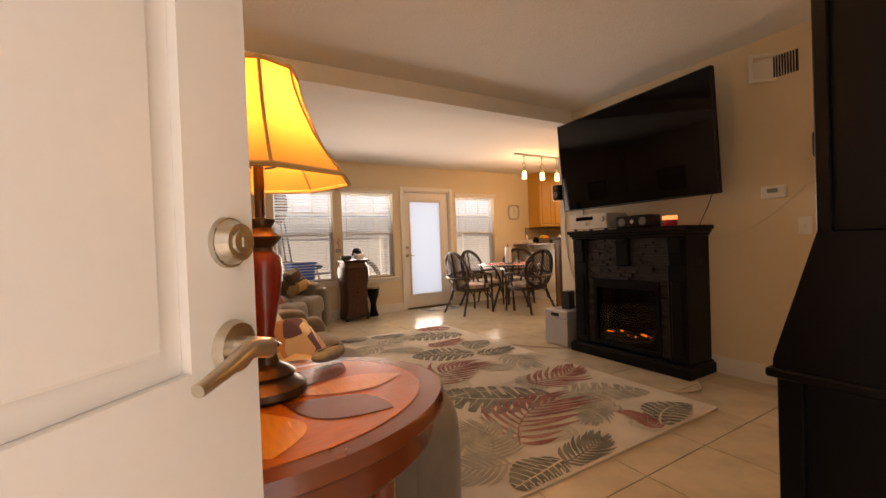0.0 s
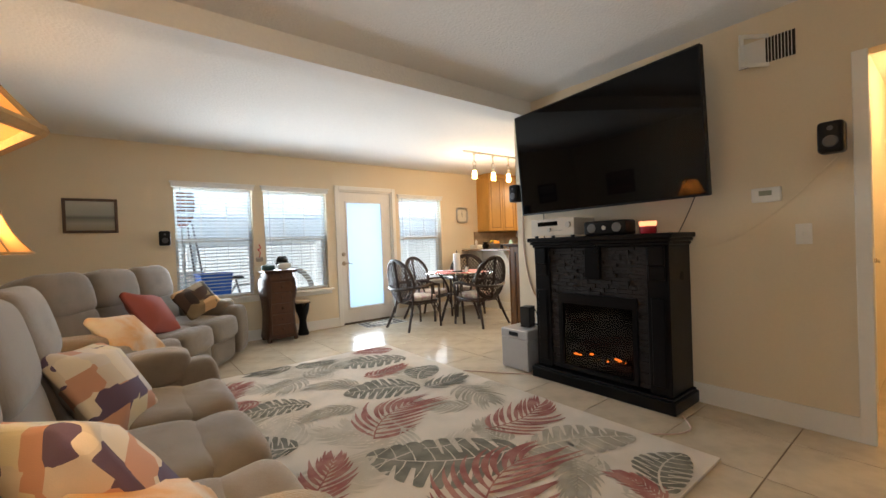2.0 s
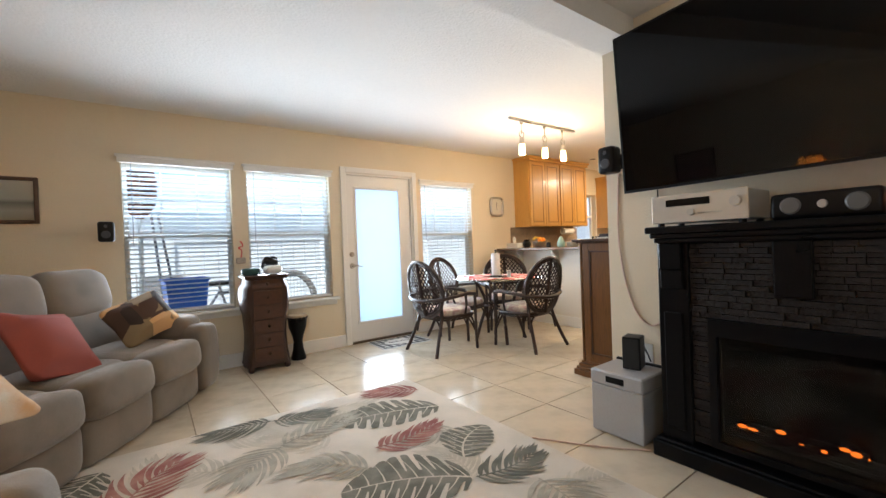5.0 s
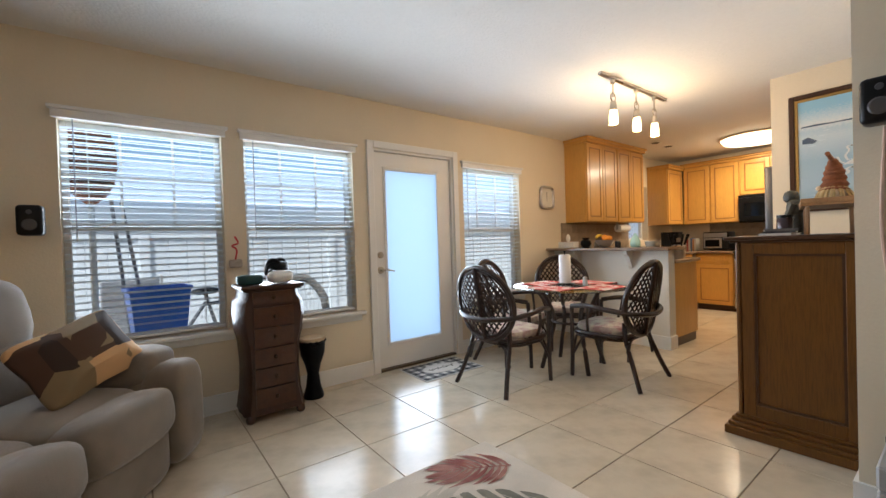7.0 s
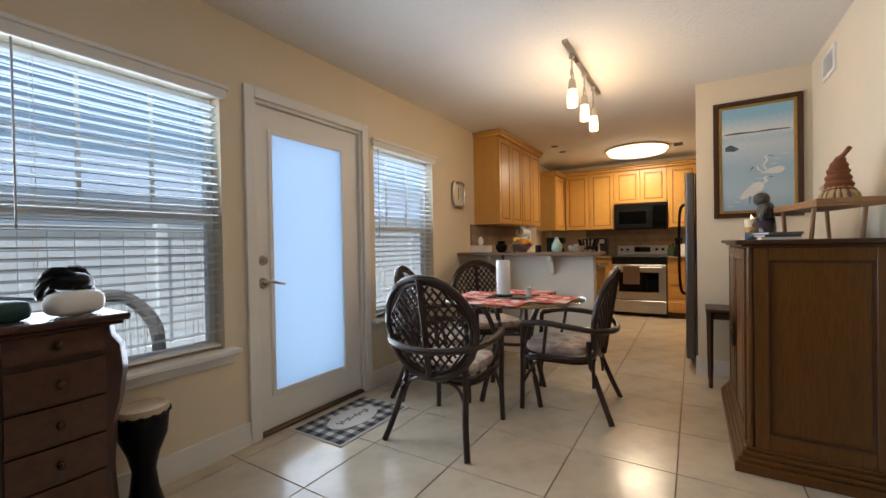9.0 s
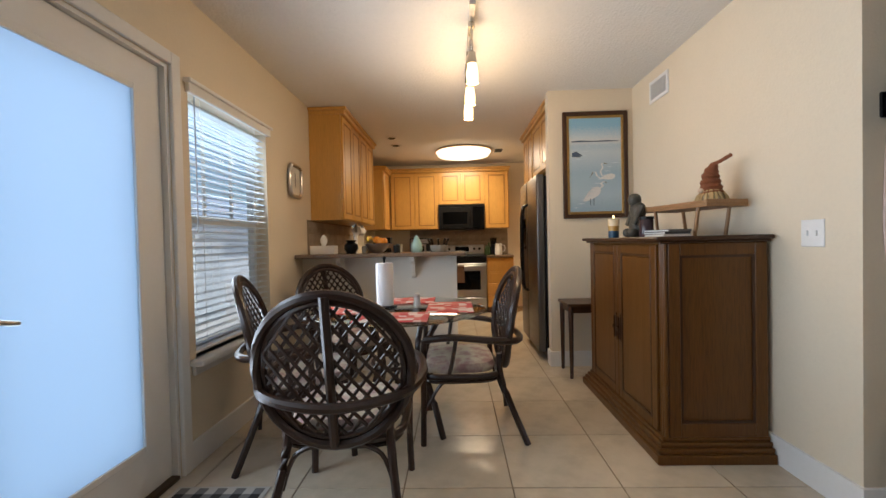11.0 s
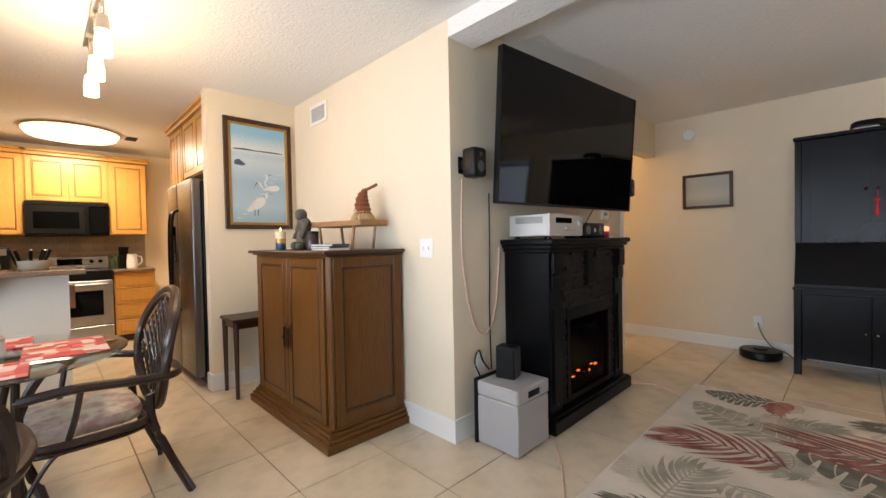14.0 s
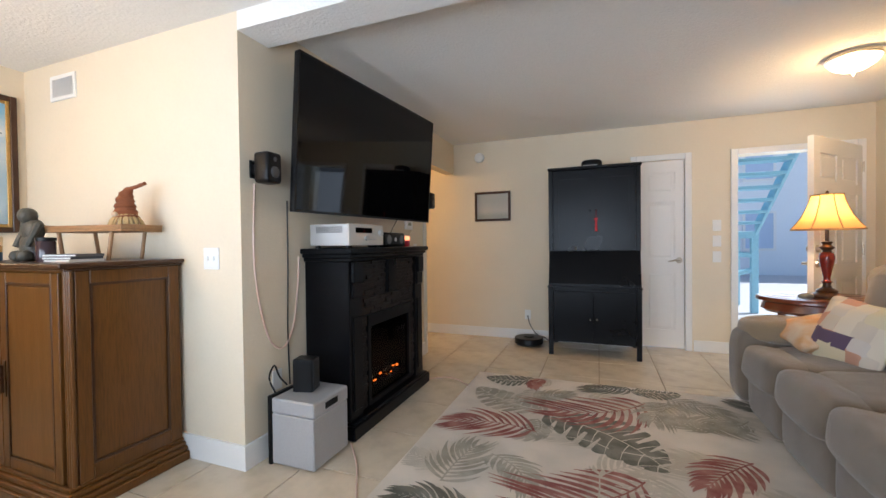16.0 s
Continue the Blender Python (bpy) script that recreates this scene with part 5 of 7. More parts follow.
# ---- dining room ----
def rattan_chair():
    """Rattan armchair facing local +y."""
    c = thing("dining_chair", "dark rattan armchair with oval lattice back and floral cushion", "chair", group="chairs round the table")
    lean = 0.17
    zc, rz, rx = 0.68, 0.295, 0.298

    def back(u, v, d=0.0):
        z = zc + v
        bend = 0.05 * (1 - (u / rx) ** 2)
        return Vector((u, -0.20 - lean * (z - 0.42) - bend + d, z))
    for k, (s, r) in enumerate(((1.0, 0.020), (0.90, 0.014))):
        bm = bmesh.new()
        tube(bm, [back(rx * s * math.cos(a), rz * s * math.sin(a), 0.012 * k) for a in [j * math.tau / 36 for j in range(36)]], r, 8, closed=True)
        part("back_hoop", bm, M_RATTAN, c, smooth=True)
    bm = bmesh.new()
    step = 0.052
    for sgn in (-1, 1):
        for i in range(-12, 13):
            pts = []
            for j in range(-14, 15):
                u = i * step / 2 + j * 0.03
                v = sgn * 1.25 * (u - i * step) * 1.0
                if (u / (rx * 0.9)) ** 2 + (v / (rz * 0.9)) ** 2 <= 1.0:
                    pts.append(back(u, v, 0.004 * sgn))
            if len(pts) > 1:
                tube(bm, pts, 0.0075, 5)
    part("lattice", bm, M_RATTAN, c, "woven diagonal rattan lattice")
    bm = bmesh.new()
    tube(bm, [back(0, v, -0.012) for v in (-0.29, -0.15, 0, 0.15, 0.29)], 0.019, 8)
    part("back_splat", bm, M_RATTAN, c, smooth=True)
    # arm rail: a hoop from the front posts round the back
    bm = bmesh.new()
    arm = curve_pts([(-0.25, 0.24, 0.60), (-0.31, 0.08, 0.625), (-0.33, -0.12, 0.61), (-0.25, -0.28, 0.585), (0, -0.345, 0.565), (0.25, -0.28, 0.585), (0.33, -0.12, 0.61), (0.31, 0.08, 0.625), (0.25, 0.24, 0.60)], 6)
    tube(bm, arm, 0.020, 8)
    part("arm_rail", bm, M_RATTAN, c, smooth=True)
    for s in (-1, 1):
        bm = bmesh.new()
        tube(bm, curve_pts([(s * 0.25, 0.24, 0.60), (s * 0.245, 0.245, 0.45), (s * 0.24, 0.25, 0.2), (s * 0.245, 0.255, 0)], 5), 0.017, 8)
        part("leg", bm, M_RATTAN, c, "front leg rising to the arm", smooth=True)
        bm = bmesh.new()
        tube(bm, curve_pts([(s * 0.20, -0.19, 0.50), (s * 0.205, -0.20, 0.36), (s * 0.235, -0.27, 0.16), (s * 0.275, -0.335, 0)], 5), 0.018, 8)
        part("leg", bm, M_RATTAN, c, "splayed back leg", smooth=True)
        bm = bmesh.new()
        tube(bm, curve_pts([(s * 0.30, 0.06, 0.625), (s * 0.285, 0.08, 0.5), (s * 0.24, 0.1, 0.40)], 5), 0.012, 8)
        part("arm_strut", bm, M_RATTAN, c, smooth=True)
        for ctrl in ([(s * 0.245, 0.24, 0.18), (s * 0.19, 0.24, 0.33), (s * 0.08, 0.24, 0.375)], [(s * 0.22, -0.22, 0.2), (s * 0.17, -0.215, 0.33), (s * 0.07, -0.21, 0.375)], [(s * 0.242, 0.235, 0.2), (s * 0.235, 0.15, 0.34), (s * 0.23, 0.05, 0.375)]):
            bm = bmesh.new()
            tube(bm, curve_pts(ctrl, 5), 0.010, 6)
            part("curved_brace", bm, M_RATTAN, c, smooth=True)
    bm = bmesh.new()
    ring = [(0.25 * math.copysign(abs(math.cos(a)) ** 0.5, math.cos(a)), 0.03 + 0.235 * math.copysign(abs(math.sin(a)) ** 0.5, math.sin(a)), 0.385) for a in [j * math.tau / 32 for j in range(32)]]
    tube(bm, ring, 0.018, 8, closed=True)
    tube(bm, [(x * 0.97, y * 0.97, 0.355) for x, y, z in ring], 0.010, 6, closed=True)
    part("seat_frame", bm, M_RATTAN, c, smooth=True)
    bm = bmesh.new()
    puff(bm, (0, 0.04, 0.425), (0.46, 0.44, 0.085), 0.5, 8, 28)
    part("seat_cushion", bm, M_FLORAL, c, "cream cushion with pale flowers", smooth=True)
    return c


M_FLORAL = material("floral_cotton", (0.62, 0.56, 0.46), 0.9, grain=0.15, scale=250, bump=0.1, second=(0.42, 0.27, 0.26), second_scale=16)
first = rattan_chair()
first.matrix_basis = pose(3.72, 5.45, 0, 0, 0, -88)
for m in (pose(4.48, 4.93, 0, 0, 0, 3), pose(4.28, 5.86, 0, 0, 0, -162), pose(5.06, 5.80, 0, 0, 0, 140)):
    copy_thing(first, m)

tb = thing("dining_table", "round glass dining table on a dark rattan base", "table", pose(4.45, 5.32, 0))
bm = bmesh.new()
lathe(bm, [(0.52, 0.735), (0.53, 0.738), (0.53, 0.744), (0.525, 0.747)], 64)
part("tabletop", bm, glassy("green_glass", (0.80, 0.92, 0.88), 0.02), tb, "clear greenish glass top", smooth=True).visible_shadow = False
for k in range(4):
    a = math.pi / 4 + k * math.pi / 2 + 0.25
    c, s = math.cos(a), math.sin(a)
    bm = bmesh.new()
    tube(bm, curve_pts([(0.30 * c, 0.30 * s, 0), (0.24 * c, 0.24 * s, 0.2), (0.17 * c, 0.17 * s, 0.42), (0.22 * c, 0.22 * s, 0.6), (0.31 * c, 0.31 * s, 0.733)], 6), 0.019, 8)
    part("leg", bm, M_RATTAN, tb, smooth=True)
for r, z in ((0.30, 0.72), (0.175, 0.42)):
    bm = bmesh.new()
    tube(bm, [(r * math.cos(a), r * math.sin(a), z) for a in [j * math.tau / 28 for j in range(28)]], 0.013, 6, closed=True)
    part("ring", bm, M_RATTAN, tb, smooth=True)
M_PLACEMAT = patchwork("red_print_placemat", [(0.50, 0.07, 0.06), (0.56, 0.16, 0.13), (0.62, 0.45, 0.40), (0.45, 0.05, 0.05), (0.66, 0.56, 0.5)], 22)
for a in (0, 90, 180, 270):
    c, s = math.cos(radians(a)), math.sin(radians(a))
    t = thing("placemat", "red printed placemat on the glass table", "placemat", pose(4.45 + 0.31 * c, 5.32 + 0.31 * s, 0.747, 0, 0, a + 90), group="placemats")
    part("cloth", B(((-0.20, -0.14, 0.0), (0.20, 0.14, 0.004)), bevel=0.0015), M_PLACEMAT, t)
pt = thing("paper_towel_holder", "white paper towel roll on a dark stand", "paper towel", pose(4.50, 5.42, 0.747))
bm = bmesh.new()
lathe(bm, [(0.075, 0), (0.075, 0.008), (0.01, 0.012), (0.007, 0.30), (0.012, 0.31), (0.004, 0.325)], 24)
part("stand", bm, M_BLACK, pt, smooth=True)
bm = bmesh.new()
lathe(bm, [(0.052, 0.013), (0.054, 0.02), (0.054, 0.27), (0.05, 0.28), (0.02, 0.281)], 28)
part("roll", bm, material("paper_towel", (0.82, 0.81, 0.79), 0.95, grain=0.05, scale=120, bump=0.2), pt, smooth=True)
ss = thing("salt_shaker", "clear glass salt shaker with metal lid", "shaker", pose(4.52, 5.22, 0.747))
bm = bmesh.new()
lathe(bm, [(0.022, 0), (0.024, 0.01), (0.02, 0.055)], 14)
part("glass", bm, material("salt_glass", (0.6, 0.6, 0.58), 0.1), ss, smooth=True)
bm = bmesh.new()
lathe(bm, [(0.021, 0.055), (0.021, 0.07), (0.012, 0.08)], 14)
part("lid", bm, M_STEEL, ss, smooth=True)

# chest by the window
ch = thing("bombe_chest", "narrow carved dark wood chest of drawers with bulging sides", "chest", pose(2.0, 6.13, 0))
M_CARVED = material("carved_mahogany", (0.05, 0.018, 0.008), 0.38, gloss=0.35, grain=0.5, scale=35, stain=0.4, bump=0.35, bump_scale=60, coat=0.3)
prof = [(0.88, 0.02), (0.94, 0.045), (0.90, 0.09), (0.83, 0.2), (0.80, 0.34), (0.84, 0.5), (0.95, 0.62), (1.0, 0.72), (0.97, 0.80), (0.84, 0.85), (0.82, 0.90)]


def bomb(z):
    for (a, za), (b, zb) in zip(prof, prof[1:]):
        if za <= z <= zb:
            u = (z - za) / (zb - za)
            return a + (b - a) * u * u * (3 - 2 * u)
    return prof[-1][0]


bm = bmesh.new()
rings = []
for i in range(45):
    z = 0.05 + 0.85 * i / 44
    k = bomb(z)
    w, d = 0.215 * k, 0.165 * (0.4 + 0.6 * k)
    ring = []
    for x, y in ((-1, 1), (1, 1), (1, -0.7), (0.85, -0.95), (-0.85, -0.95), (-1, -0.7)):
        ring.append(bm.verts.new((x * w, y * 0.15 if y > 0 else y * d, z)))
    rings.append(ring)
for a, b in zip(rings, rings[1:]):
    for k in range(6):
        bm.faces.new((a[k], a[(k + 1) % 6], b[(k + 1) % 6], b[k]))
bm.faces.new(rings[0][::-1]), bm.faces.new(rings[-1])
part("body", bm, M_CARVED, ch, smooth=True)
part("top", B(((-0.205, -0.185, 0.90), (0.205, 0.16, 0.925)), ((-0.19, -0.17, 0.885), (0.19, 0.155, 0.90)), bevel=0.006), M_CARVED, ch)
for i, (za, zb) in enumerate(((0.10, 0.225), (0.235, 0.36), (0.37, 0.495), (0.505, 0.635), (0.645, 0.775), (0.80, 0.88))):
    bm = bmesh.new()
    rows = []
    for j in range(7):
        z = za + (zb - za) * j / 6
        k = bomb(z)
        d = 0.165 * (0.4 + 0.6 * k) * 0.95 + 0.010
        rows.append([bm.verts.new((x, -d - 0.006 * (1 - (x / 0.13) ** 2), z)) for x in (-0.13, -0.065, 0, 0.065, 0.13)] + [bm.verts.new((x, -d + 0.02, z)) for x in (0.13, 0.065, 0, -0.065, -0.13)])
    for a, b in zip(rows, rows[1:]):
        for k in range(10):
            bm.faces.new((a[k], a[(k + 1) % 10], b[(k + 1) % 10], b[k]))
    bm.faces.new(rows[0][::-1]), bm.faces.new(rows[-1])
    dr = part("drawer", bm, material("drawer_veneer", (0.075, 0.028, 0.011), 0.38, gloss=0.35, grain=0.6, scale=30, bump=0.3, bump_scale=50, coat=0.3) if i == 0 else bpy.data.materials["drawer_veneer"], ch, smooth=True)
    bm = bmesh.new()
    z = (za + zb) / 2
    puff(bm, (0, -0.165 * (0.4 + 0.6 * bomb(z)) * 0.95 - 0.026, z), (0.024, 0.026, 0.03), 0.9, 6, 10)
    part("knob", bm, M_BRONZE, dr, smooth=True)
for x in (-0.165, 0.165):
    for y in (-0.13, 0.12):
        bm = bmesh.new()
        puff(bm, (x, y, 0.03), (0.06, 0.06, 0.062), 0.8, 6, 10)
        part("foot", bm, M_CARVED, ch, smooth=True)
hs = thing("vr_headset", "white headset with black straps on the chest", "headset", pose(2.07, 6.10, 0.925, 0, 0, 15))
bm = bmesh.new()
puff(bm, (0, -0.03, 0.045), (0.18, 0.09, 0.09), 0.6, 8, 18)
part("visor", bm, M_LABEL, hs, smooth=True)
bm = bmesh.new()
for dz, r in ((0.0, 0.075), (0.03, 0.07)):
    tube(bm, [(0.02 + r * math.cos(a), 0.05 + 0.8 * r * math.sin(a), 0.10 + dz + 0.035 * math.sin(a * 2)) for a in [j * math.tau / 20 for j in range(20)]], 0.016, 7, closed=True)
puff(bm, (0.01, 0.02, 0.12), (0.13, 0.10, 0.07), 0.8, 8, 12, sag=0.2)
part("strap", bm, M_PLASTIC, hs, smooth=True)
gc = thing("glasses_case", "dark teal glasses case on the chest", "case", pose(1.88, 6.10, 0.925))
bm = bmesh.new()
puff(bm, (0, 0, 0.035), (0.17, 0.09, 0.07), 0.45, 8, 18)
part("shell", bm, material("teal_case", (0.02, 0.07, 0.065), 0.5, grain=0.2), gc, smooth=True)
dm = thing("djembe_drum", "small black goblet drum with pale skin", "drum", pose(2.335, 6.21, 0))
bm = bmesh.new()
lathe(bm, [(0.075, 0), (0.078, 0.015), (0.055, 0.10), (0.045, 0.19), (0.06, 0.26), (0.09, 0.34), (0.098, 0.42), (0.096, 0.455)], 28)
part("shell", bm, M_BLACK, dm, smooth=True)
bm = bmesh.new()
lathe(bm, [(0.099, 0.445), (0.101, 0.46), (0.095, 0.472), (0.02, 0.473)], 28)
part("skin", bm, material("drum_skin", (0.55, 0.42, 0.28), 0.8, grain=0.3, scale=40), dm, smooth=True)
bm = bmesh.new()
tube(bm, [(0.102 * math.cos(a), 0.102 * math.sin(a), 0.435 + 0.012 * (j % 2)) for j, a in enumerate([j * math.tau / 28 for j in range(28)])], 0.006, 5, closed=True)
part("rope", bm, M_PLASTIC, dm)
orn = thing("hanging_ornament", "small wooden ornament on a red ribbon by the window", "ornament", pose(1.84, YW - 0.03, 1.07))
part("tag", B(((-0.045, -0.01, -0.03), (0.045, 0.01, 0.03)), bevel=0.008), material("carved_tag", (0.4, 0.34, 0.28), 0.7, grain=0.5, scale=60), orn)
bm = bmesh.new()
tube(bm, curve_pts([(0, 0, 0.03), (0.01, 0, 0.1), (-0.02, 0.0, 0.13), (0.02, 0, 0.15), (0, 0.01, 0.2)], 5), 0.006, 6)
part("ribbon", bm, bpy.data.materials["red_silk"], orn)
mt = thing("door_mat", "checked black and white door mat with an oval centre", "mat", pose(3.505, 6.095, 0.001))
part("border", B(((-0.33, -0.225, 0), (0.33, 0.225, 0.005)), bevel=0.002), material("mat_white", (0.5, 0.47, 0.42), 0.95, grain=0.2, scale=200), mt)
M_CHECK = [material("mat_black", (0.02, 0.02, 0.02), 0.95, grain=0.2, scale=200), material("mat_grey", (0.16, 0.155, 0.15), 0.95, grain=0.2, scale=200)]
for i in range(14):
    for j in range(9):
        if i % 2 == 0 or j % 2 == 0:
            x, y = -0.315 + i * 0.045, -0.2025 + j * 0.045
            part("check", B(((x, y, 0.0045), (x + 0.045, y + 0.045, 0.0062))), M_CHECK[0] if i % 2 == 0 and j % 2 == 0 else M_CHECK[1], mt)
bm = bmesh.new()
lathe(bm, [(1.0, 0.005), (1.0, 0.0085)], 40, sx=0.2, sy=0.12)
part("oval", bm, bpy.data.materials["mat_white"], mt)
bm = bmesh.new()
sw = [(-0.14 + 0.28 * k / 60, 0.03 * math.sin(k * 0.9) * (0.6 + 0.4 * math.sin(k * 0.37)), 0.0095) for k in range(61)]
tube(bm, sw, 0.0022, 4)
part("script_line", bm, M_CHECK[0], mt)

# wall clock plate
pl = thing("wall_clock", "square silver-framed wall clock with pale face", "clock", pose(5.45, YW - 0.002, 1.71))
bm = bmesh.new()
ring = [(0.125 * math.copysign(abs(math.cos(a)) ** 0.45, math.cos(a)), -0.02, 0.135 * math.copysign(abs(math.sin(a)) ** 0.45, math.sin(a))) for a in [j * math.tau / 40 for j in range(40)]]
tube(bm, ring, 0.018, 8, closed=True)
part("rim", bm, M_STEEL, pl, smooth=True)
bm = bmesh.new()
f1 = [bm.verts.new((x, -0.015, z)) for x, y, z in ring]
bm.faces.new(f1)
part("face", bm, material("clock_face", (0.7, 0.68, 0.6), 0.5, grain=0.1), pl)
part("hour_mark", B(((-0.004, -0.018, 0.0), (0.004, -0.016, 0.07)), ((-0.003, -0.018, -0.05), (0.003, -0.016, 0))), M_PLASTIC, pl)

# armoire
ar = thing("sideboard_cabinet", "walnut cabinet with two panelled doors and stepped base", "cabinet")
ax0, ax1, ay1, az = 4.03, 5.18, 3.945, 1.155
M_ARM = material("walnut_cabinet", (0.135, 0.054, 0.010), 0.34, gloss=0.3, grain=0.6, scale=20, stretch=(8, 8, 0.6), stain=0.3, coat=0.08)
part("carcass", B(((ax0 + 0.03, YN + 0.02, 0.10), (ax1 - 0.03, ay1 - 0.045, az - 0.03)), bevel=0.003), M_ARM, ar)
part("plinth", B(((ax0 - 0.03, YN + 0.02, 0), (ax1 + 0.03, ay1 + 0.025, 0.05)), ((ax0 - 0.015, YN + 0.02, 0.05), (ax1 + 0.015, ay1 + 0.01, 0.075)), ((ax0, YN + 0.02, 0.075), (ax1, ay1 - 0.005, 0.10)), ((ax0 + 0.015, YN + 0.02, 0.10), (ax1 - 0.015, ay1 - 0.02, 0.12)), bevel=0.006, seg=2), M_ARM, ar)
part("top", B(((ax0 - 0.02, YN + 0.02, az - 0.022), (ax1 + 0.02, ay1 + 0.015, az)), ((ax0 + 0.0, YN + 0.02, az - 0.036), (ax1, ay1 - 0.01, az - 0.022)), bevel=0.006, seg=2), M_DWOOD, ar)
for a in (ax0 + 0.012, ax1 - 0.072):
    bm = bmesh.new()
    for k in range(3):
        rod(bm, (a + 0.012 + 0.018 * k, ay1 - 0.045, 0.12), (a + 0.012 + 0.018 * k, ay1 - 0.045, az - 0.036), 0.011, seg=12)
    part("fluted_post", bm, M_ARM, ar, smooth=True)
part("side_moulding", B(((ax0 + 0.022, YN + 0.09, 0.19), (ax0 + 0.032, YN + 0.102, az - 0.10)), ((ax0 + 0.022, ay1 - 0.132, 0.19), (ax0 + 0.032, ay1 - 0.12, az - 0.10)), ((ax0 + 0.022, YN + 0.102, 0.19), (ax0 + 0.032, ay1 - 0.132, 0.202)), ((ax0 + 0.022, YN + 0.102, az - 0.112), (ax0 + 0.032, ay1 - 0.132, az - 0.10))), M_DWOOD, ar)
part("side_frame", B(((ax0 + 0.018, YN + 0.03, 0.12), (ax0 + 0.03, YN + 0.09, az - 0.037)), ((ax0 + 0.018, ay1 - 0.12, 0.12), (ax0 + 0.03, ay1 - 0.06, az - 0.037)), ((ax0 + 0.018, YN + 0.09, 0.12), (ax0 + 0.03, ay1 - 0.12, 0.19)), ((ax0 + 0.018, YN + 0.09, az - 0.10), (ax0 + 0.03, ay1 - 0.12, az - 0.037)), bevel=0.003), M_ARM, ar)


def cab_door(parent, w, h, m, mat, knob=None, split=1, bar=0.055):
    """Raised-panel cabinet door in the local xz plane, facing -y, lower corner at the origin."""
    bm = B(((0, 0, 0), (bar, 0.02, h)), ((w - bar, 0, 0), (w, 0.02, h)), ((bar, 0, 0), (w - bar, 0.02, bar)), ((bar, 0, h - bar), (w - bar, 0.02, h)), bevel=0.003)
    d = part("door", bm, mat, parent)
    d.matrix_basis = m
    bm = bmesh.new()
    box(bm, (bar + 0.001, 0.010, bar + 0.001), (w - bar - 0.001, 0.018, h - bar - 0.001))
    g = 0.012
    box(bm, (bar + g, 0.001, bar + g), (w - bar - g, 0.010, h - bar - g), 0.008)
    part("raised_panel", bm, mat, d)
    # darker strips draw the groove line round the raised panel
    i, j = bar - 0.004, bar + 0.009
    rim = B(((i, -0.0025, i), (j, 0.004, h - i)), ((w - j, -0.0025, i), (w - i, 0.004, h - i)), ((j, -0.0025, i), (w - j, 0.004, j)), ((j, -0.0025, h - j), (w - j, 0.004, h - i)), bevel=0.002)
    part("panel_moulding", rim, M_HONEY_DARK if mat == M_HONEY else M_DWOOD, d)
    return d


dw = (ax1 - ax0 - 0.15) / 2
for k in range(2):
    d = cab_door(ar, dw - 0.004, az - 0.17, pose(ax1 - 0.075 - k * dw, ay1 - 0.025, 0.125, 0, 0, 180), M_ARM)
    bm = bmesh.new()
    x = dw - 0.035 if k == 0 else 0.03
    rod(bm, (x, -0.012, 0.38), (x, -0.012, 0.52), 0.006, seg=8)
    puff(bm, (x, -0.018, 0.45), (0.026, 0.02, 0.026), 1, 6, 8)
    box(bm, (x - 0.012, -0.004, 0.36), (x + 0.012, 0, 0.54))
    part("drop_handle", bm, M_BRONZE, d)
# things on the cabinet
zt = az
cn = thing("pillar_candle", "lit candle in blue and yellow layered glass", "candle", pose(4.97, 3.80, zt))
bm = bmesh.new()
lathe(bm, [(0.035, 0), (0.037, 0.005), (0.037, 0.05)], 20)
part("blue_layer", bm, material("blue_wax", (0.02, 0.07, 0.14), 0.3), cn, smooth=True)
bm = bmesh.new()
lathe(bm, [(0.037, 0.05), (0.038, 0.085)], 20)
part("amber_layer", bm, material("amber_wax", (0.5, 0.28, 0.06), 0.3), cn, smooth=True)
bm = bmesh.new()
lathe(bm, [(0.038, 0.085), (0.041, 0.135), (0.036, 0.14)], 20)
part("cream_layer", bm, material("cream_wax", (0.8, 0.66, 0.42), 0.4), cn, smooth=True)
bm = bmesh.new()
lathe(bm, [(0.002, 0.14), (0.007, 0.15), (0.002, 0.168)], 8)
part("flame", bm, glowing("flame", (1, 0.7, 0.3), 8), cn)
st = thing("ape_statue", "dark stone statue of a seated ape", "statue", pose(4.66, 3.76, zt))
bm = bmesh.new()
puff(bm, (0, 0, 0.075), (0.12, 0.10, 0.16), 0.8, 10, 16, sag=0.1)
puff(bm, (0, 0, 0.17), (0.12, 0.09, 0.12), 0.8, 10, 16, sag=0.1)
puff(bm, (0.0, 0.02, 0.245), (0.075, 0.085, 0.085), 0.9, 8, 14, sag=0.1)
for s in (-1, 1):
    rod(bm, (s * 0.055, 0, 0.20), (s * 0.05, 0.05, 0.08), 0.02, 0.016, 8)
    puff(bm, (s * 0.035, 0.05, 0.03), (0.05, 0.07, 0.06), 0.8, 6, 10)
tagged(part("figure", bm, material("dark_soapstone", (0.07, 0.065, 0.05), 0.5, grain=0.5, scale=60, bump=0.5), smooth=True), "", "")
bpy.data.objects["figure"].parent = st
jr = thing("candle_jar", "dark jar candle with a printed label", "candle", pose(4.50, 3.78, zt))
bm = bmesh.new()
lathe(bm, [(0.04, 0), (0.042, 0.006), (0.042, 0.10), (0.036, 0.108)], 20)
part("jar", bm, material("dark_jar", (0.05, 0.03, 0.035), 0.15), jr, smooth=True)
bm = bmesh.new()
lathe(bm, [(0.043, 0.108), (0.043, 0.125), (0.02, 0.127)], 20)
part("lid", bm, M_PLASTIC, jr, smooth=True)
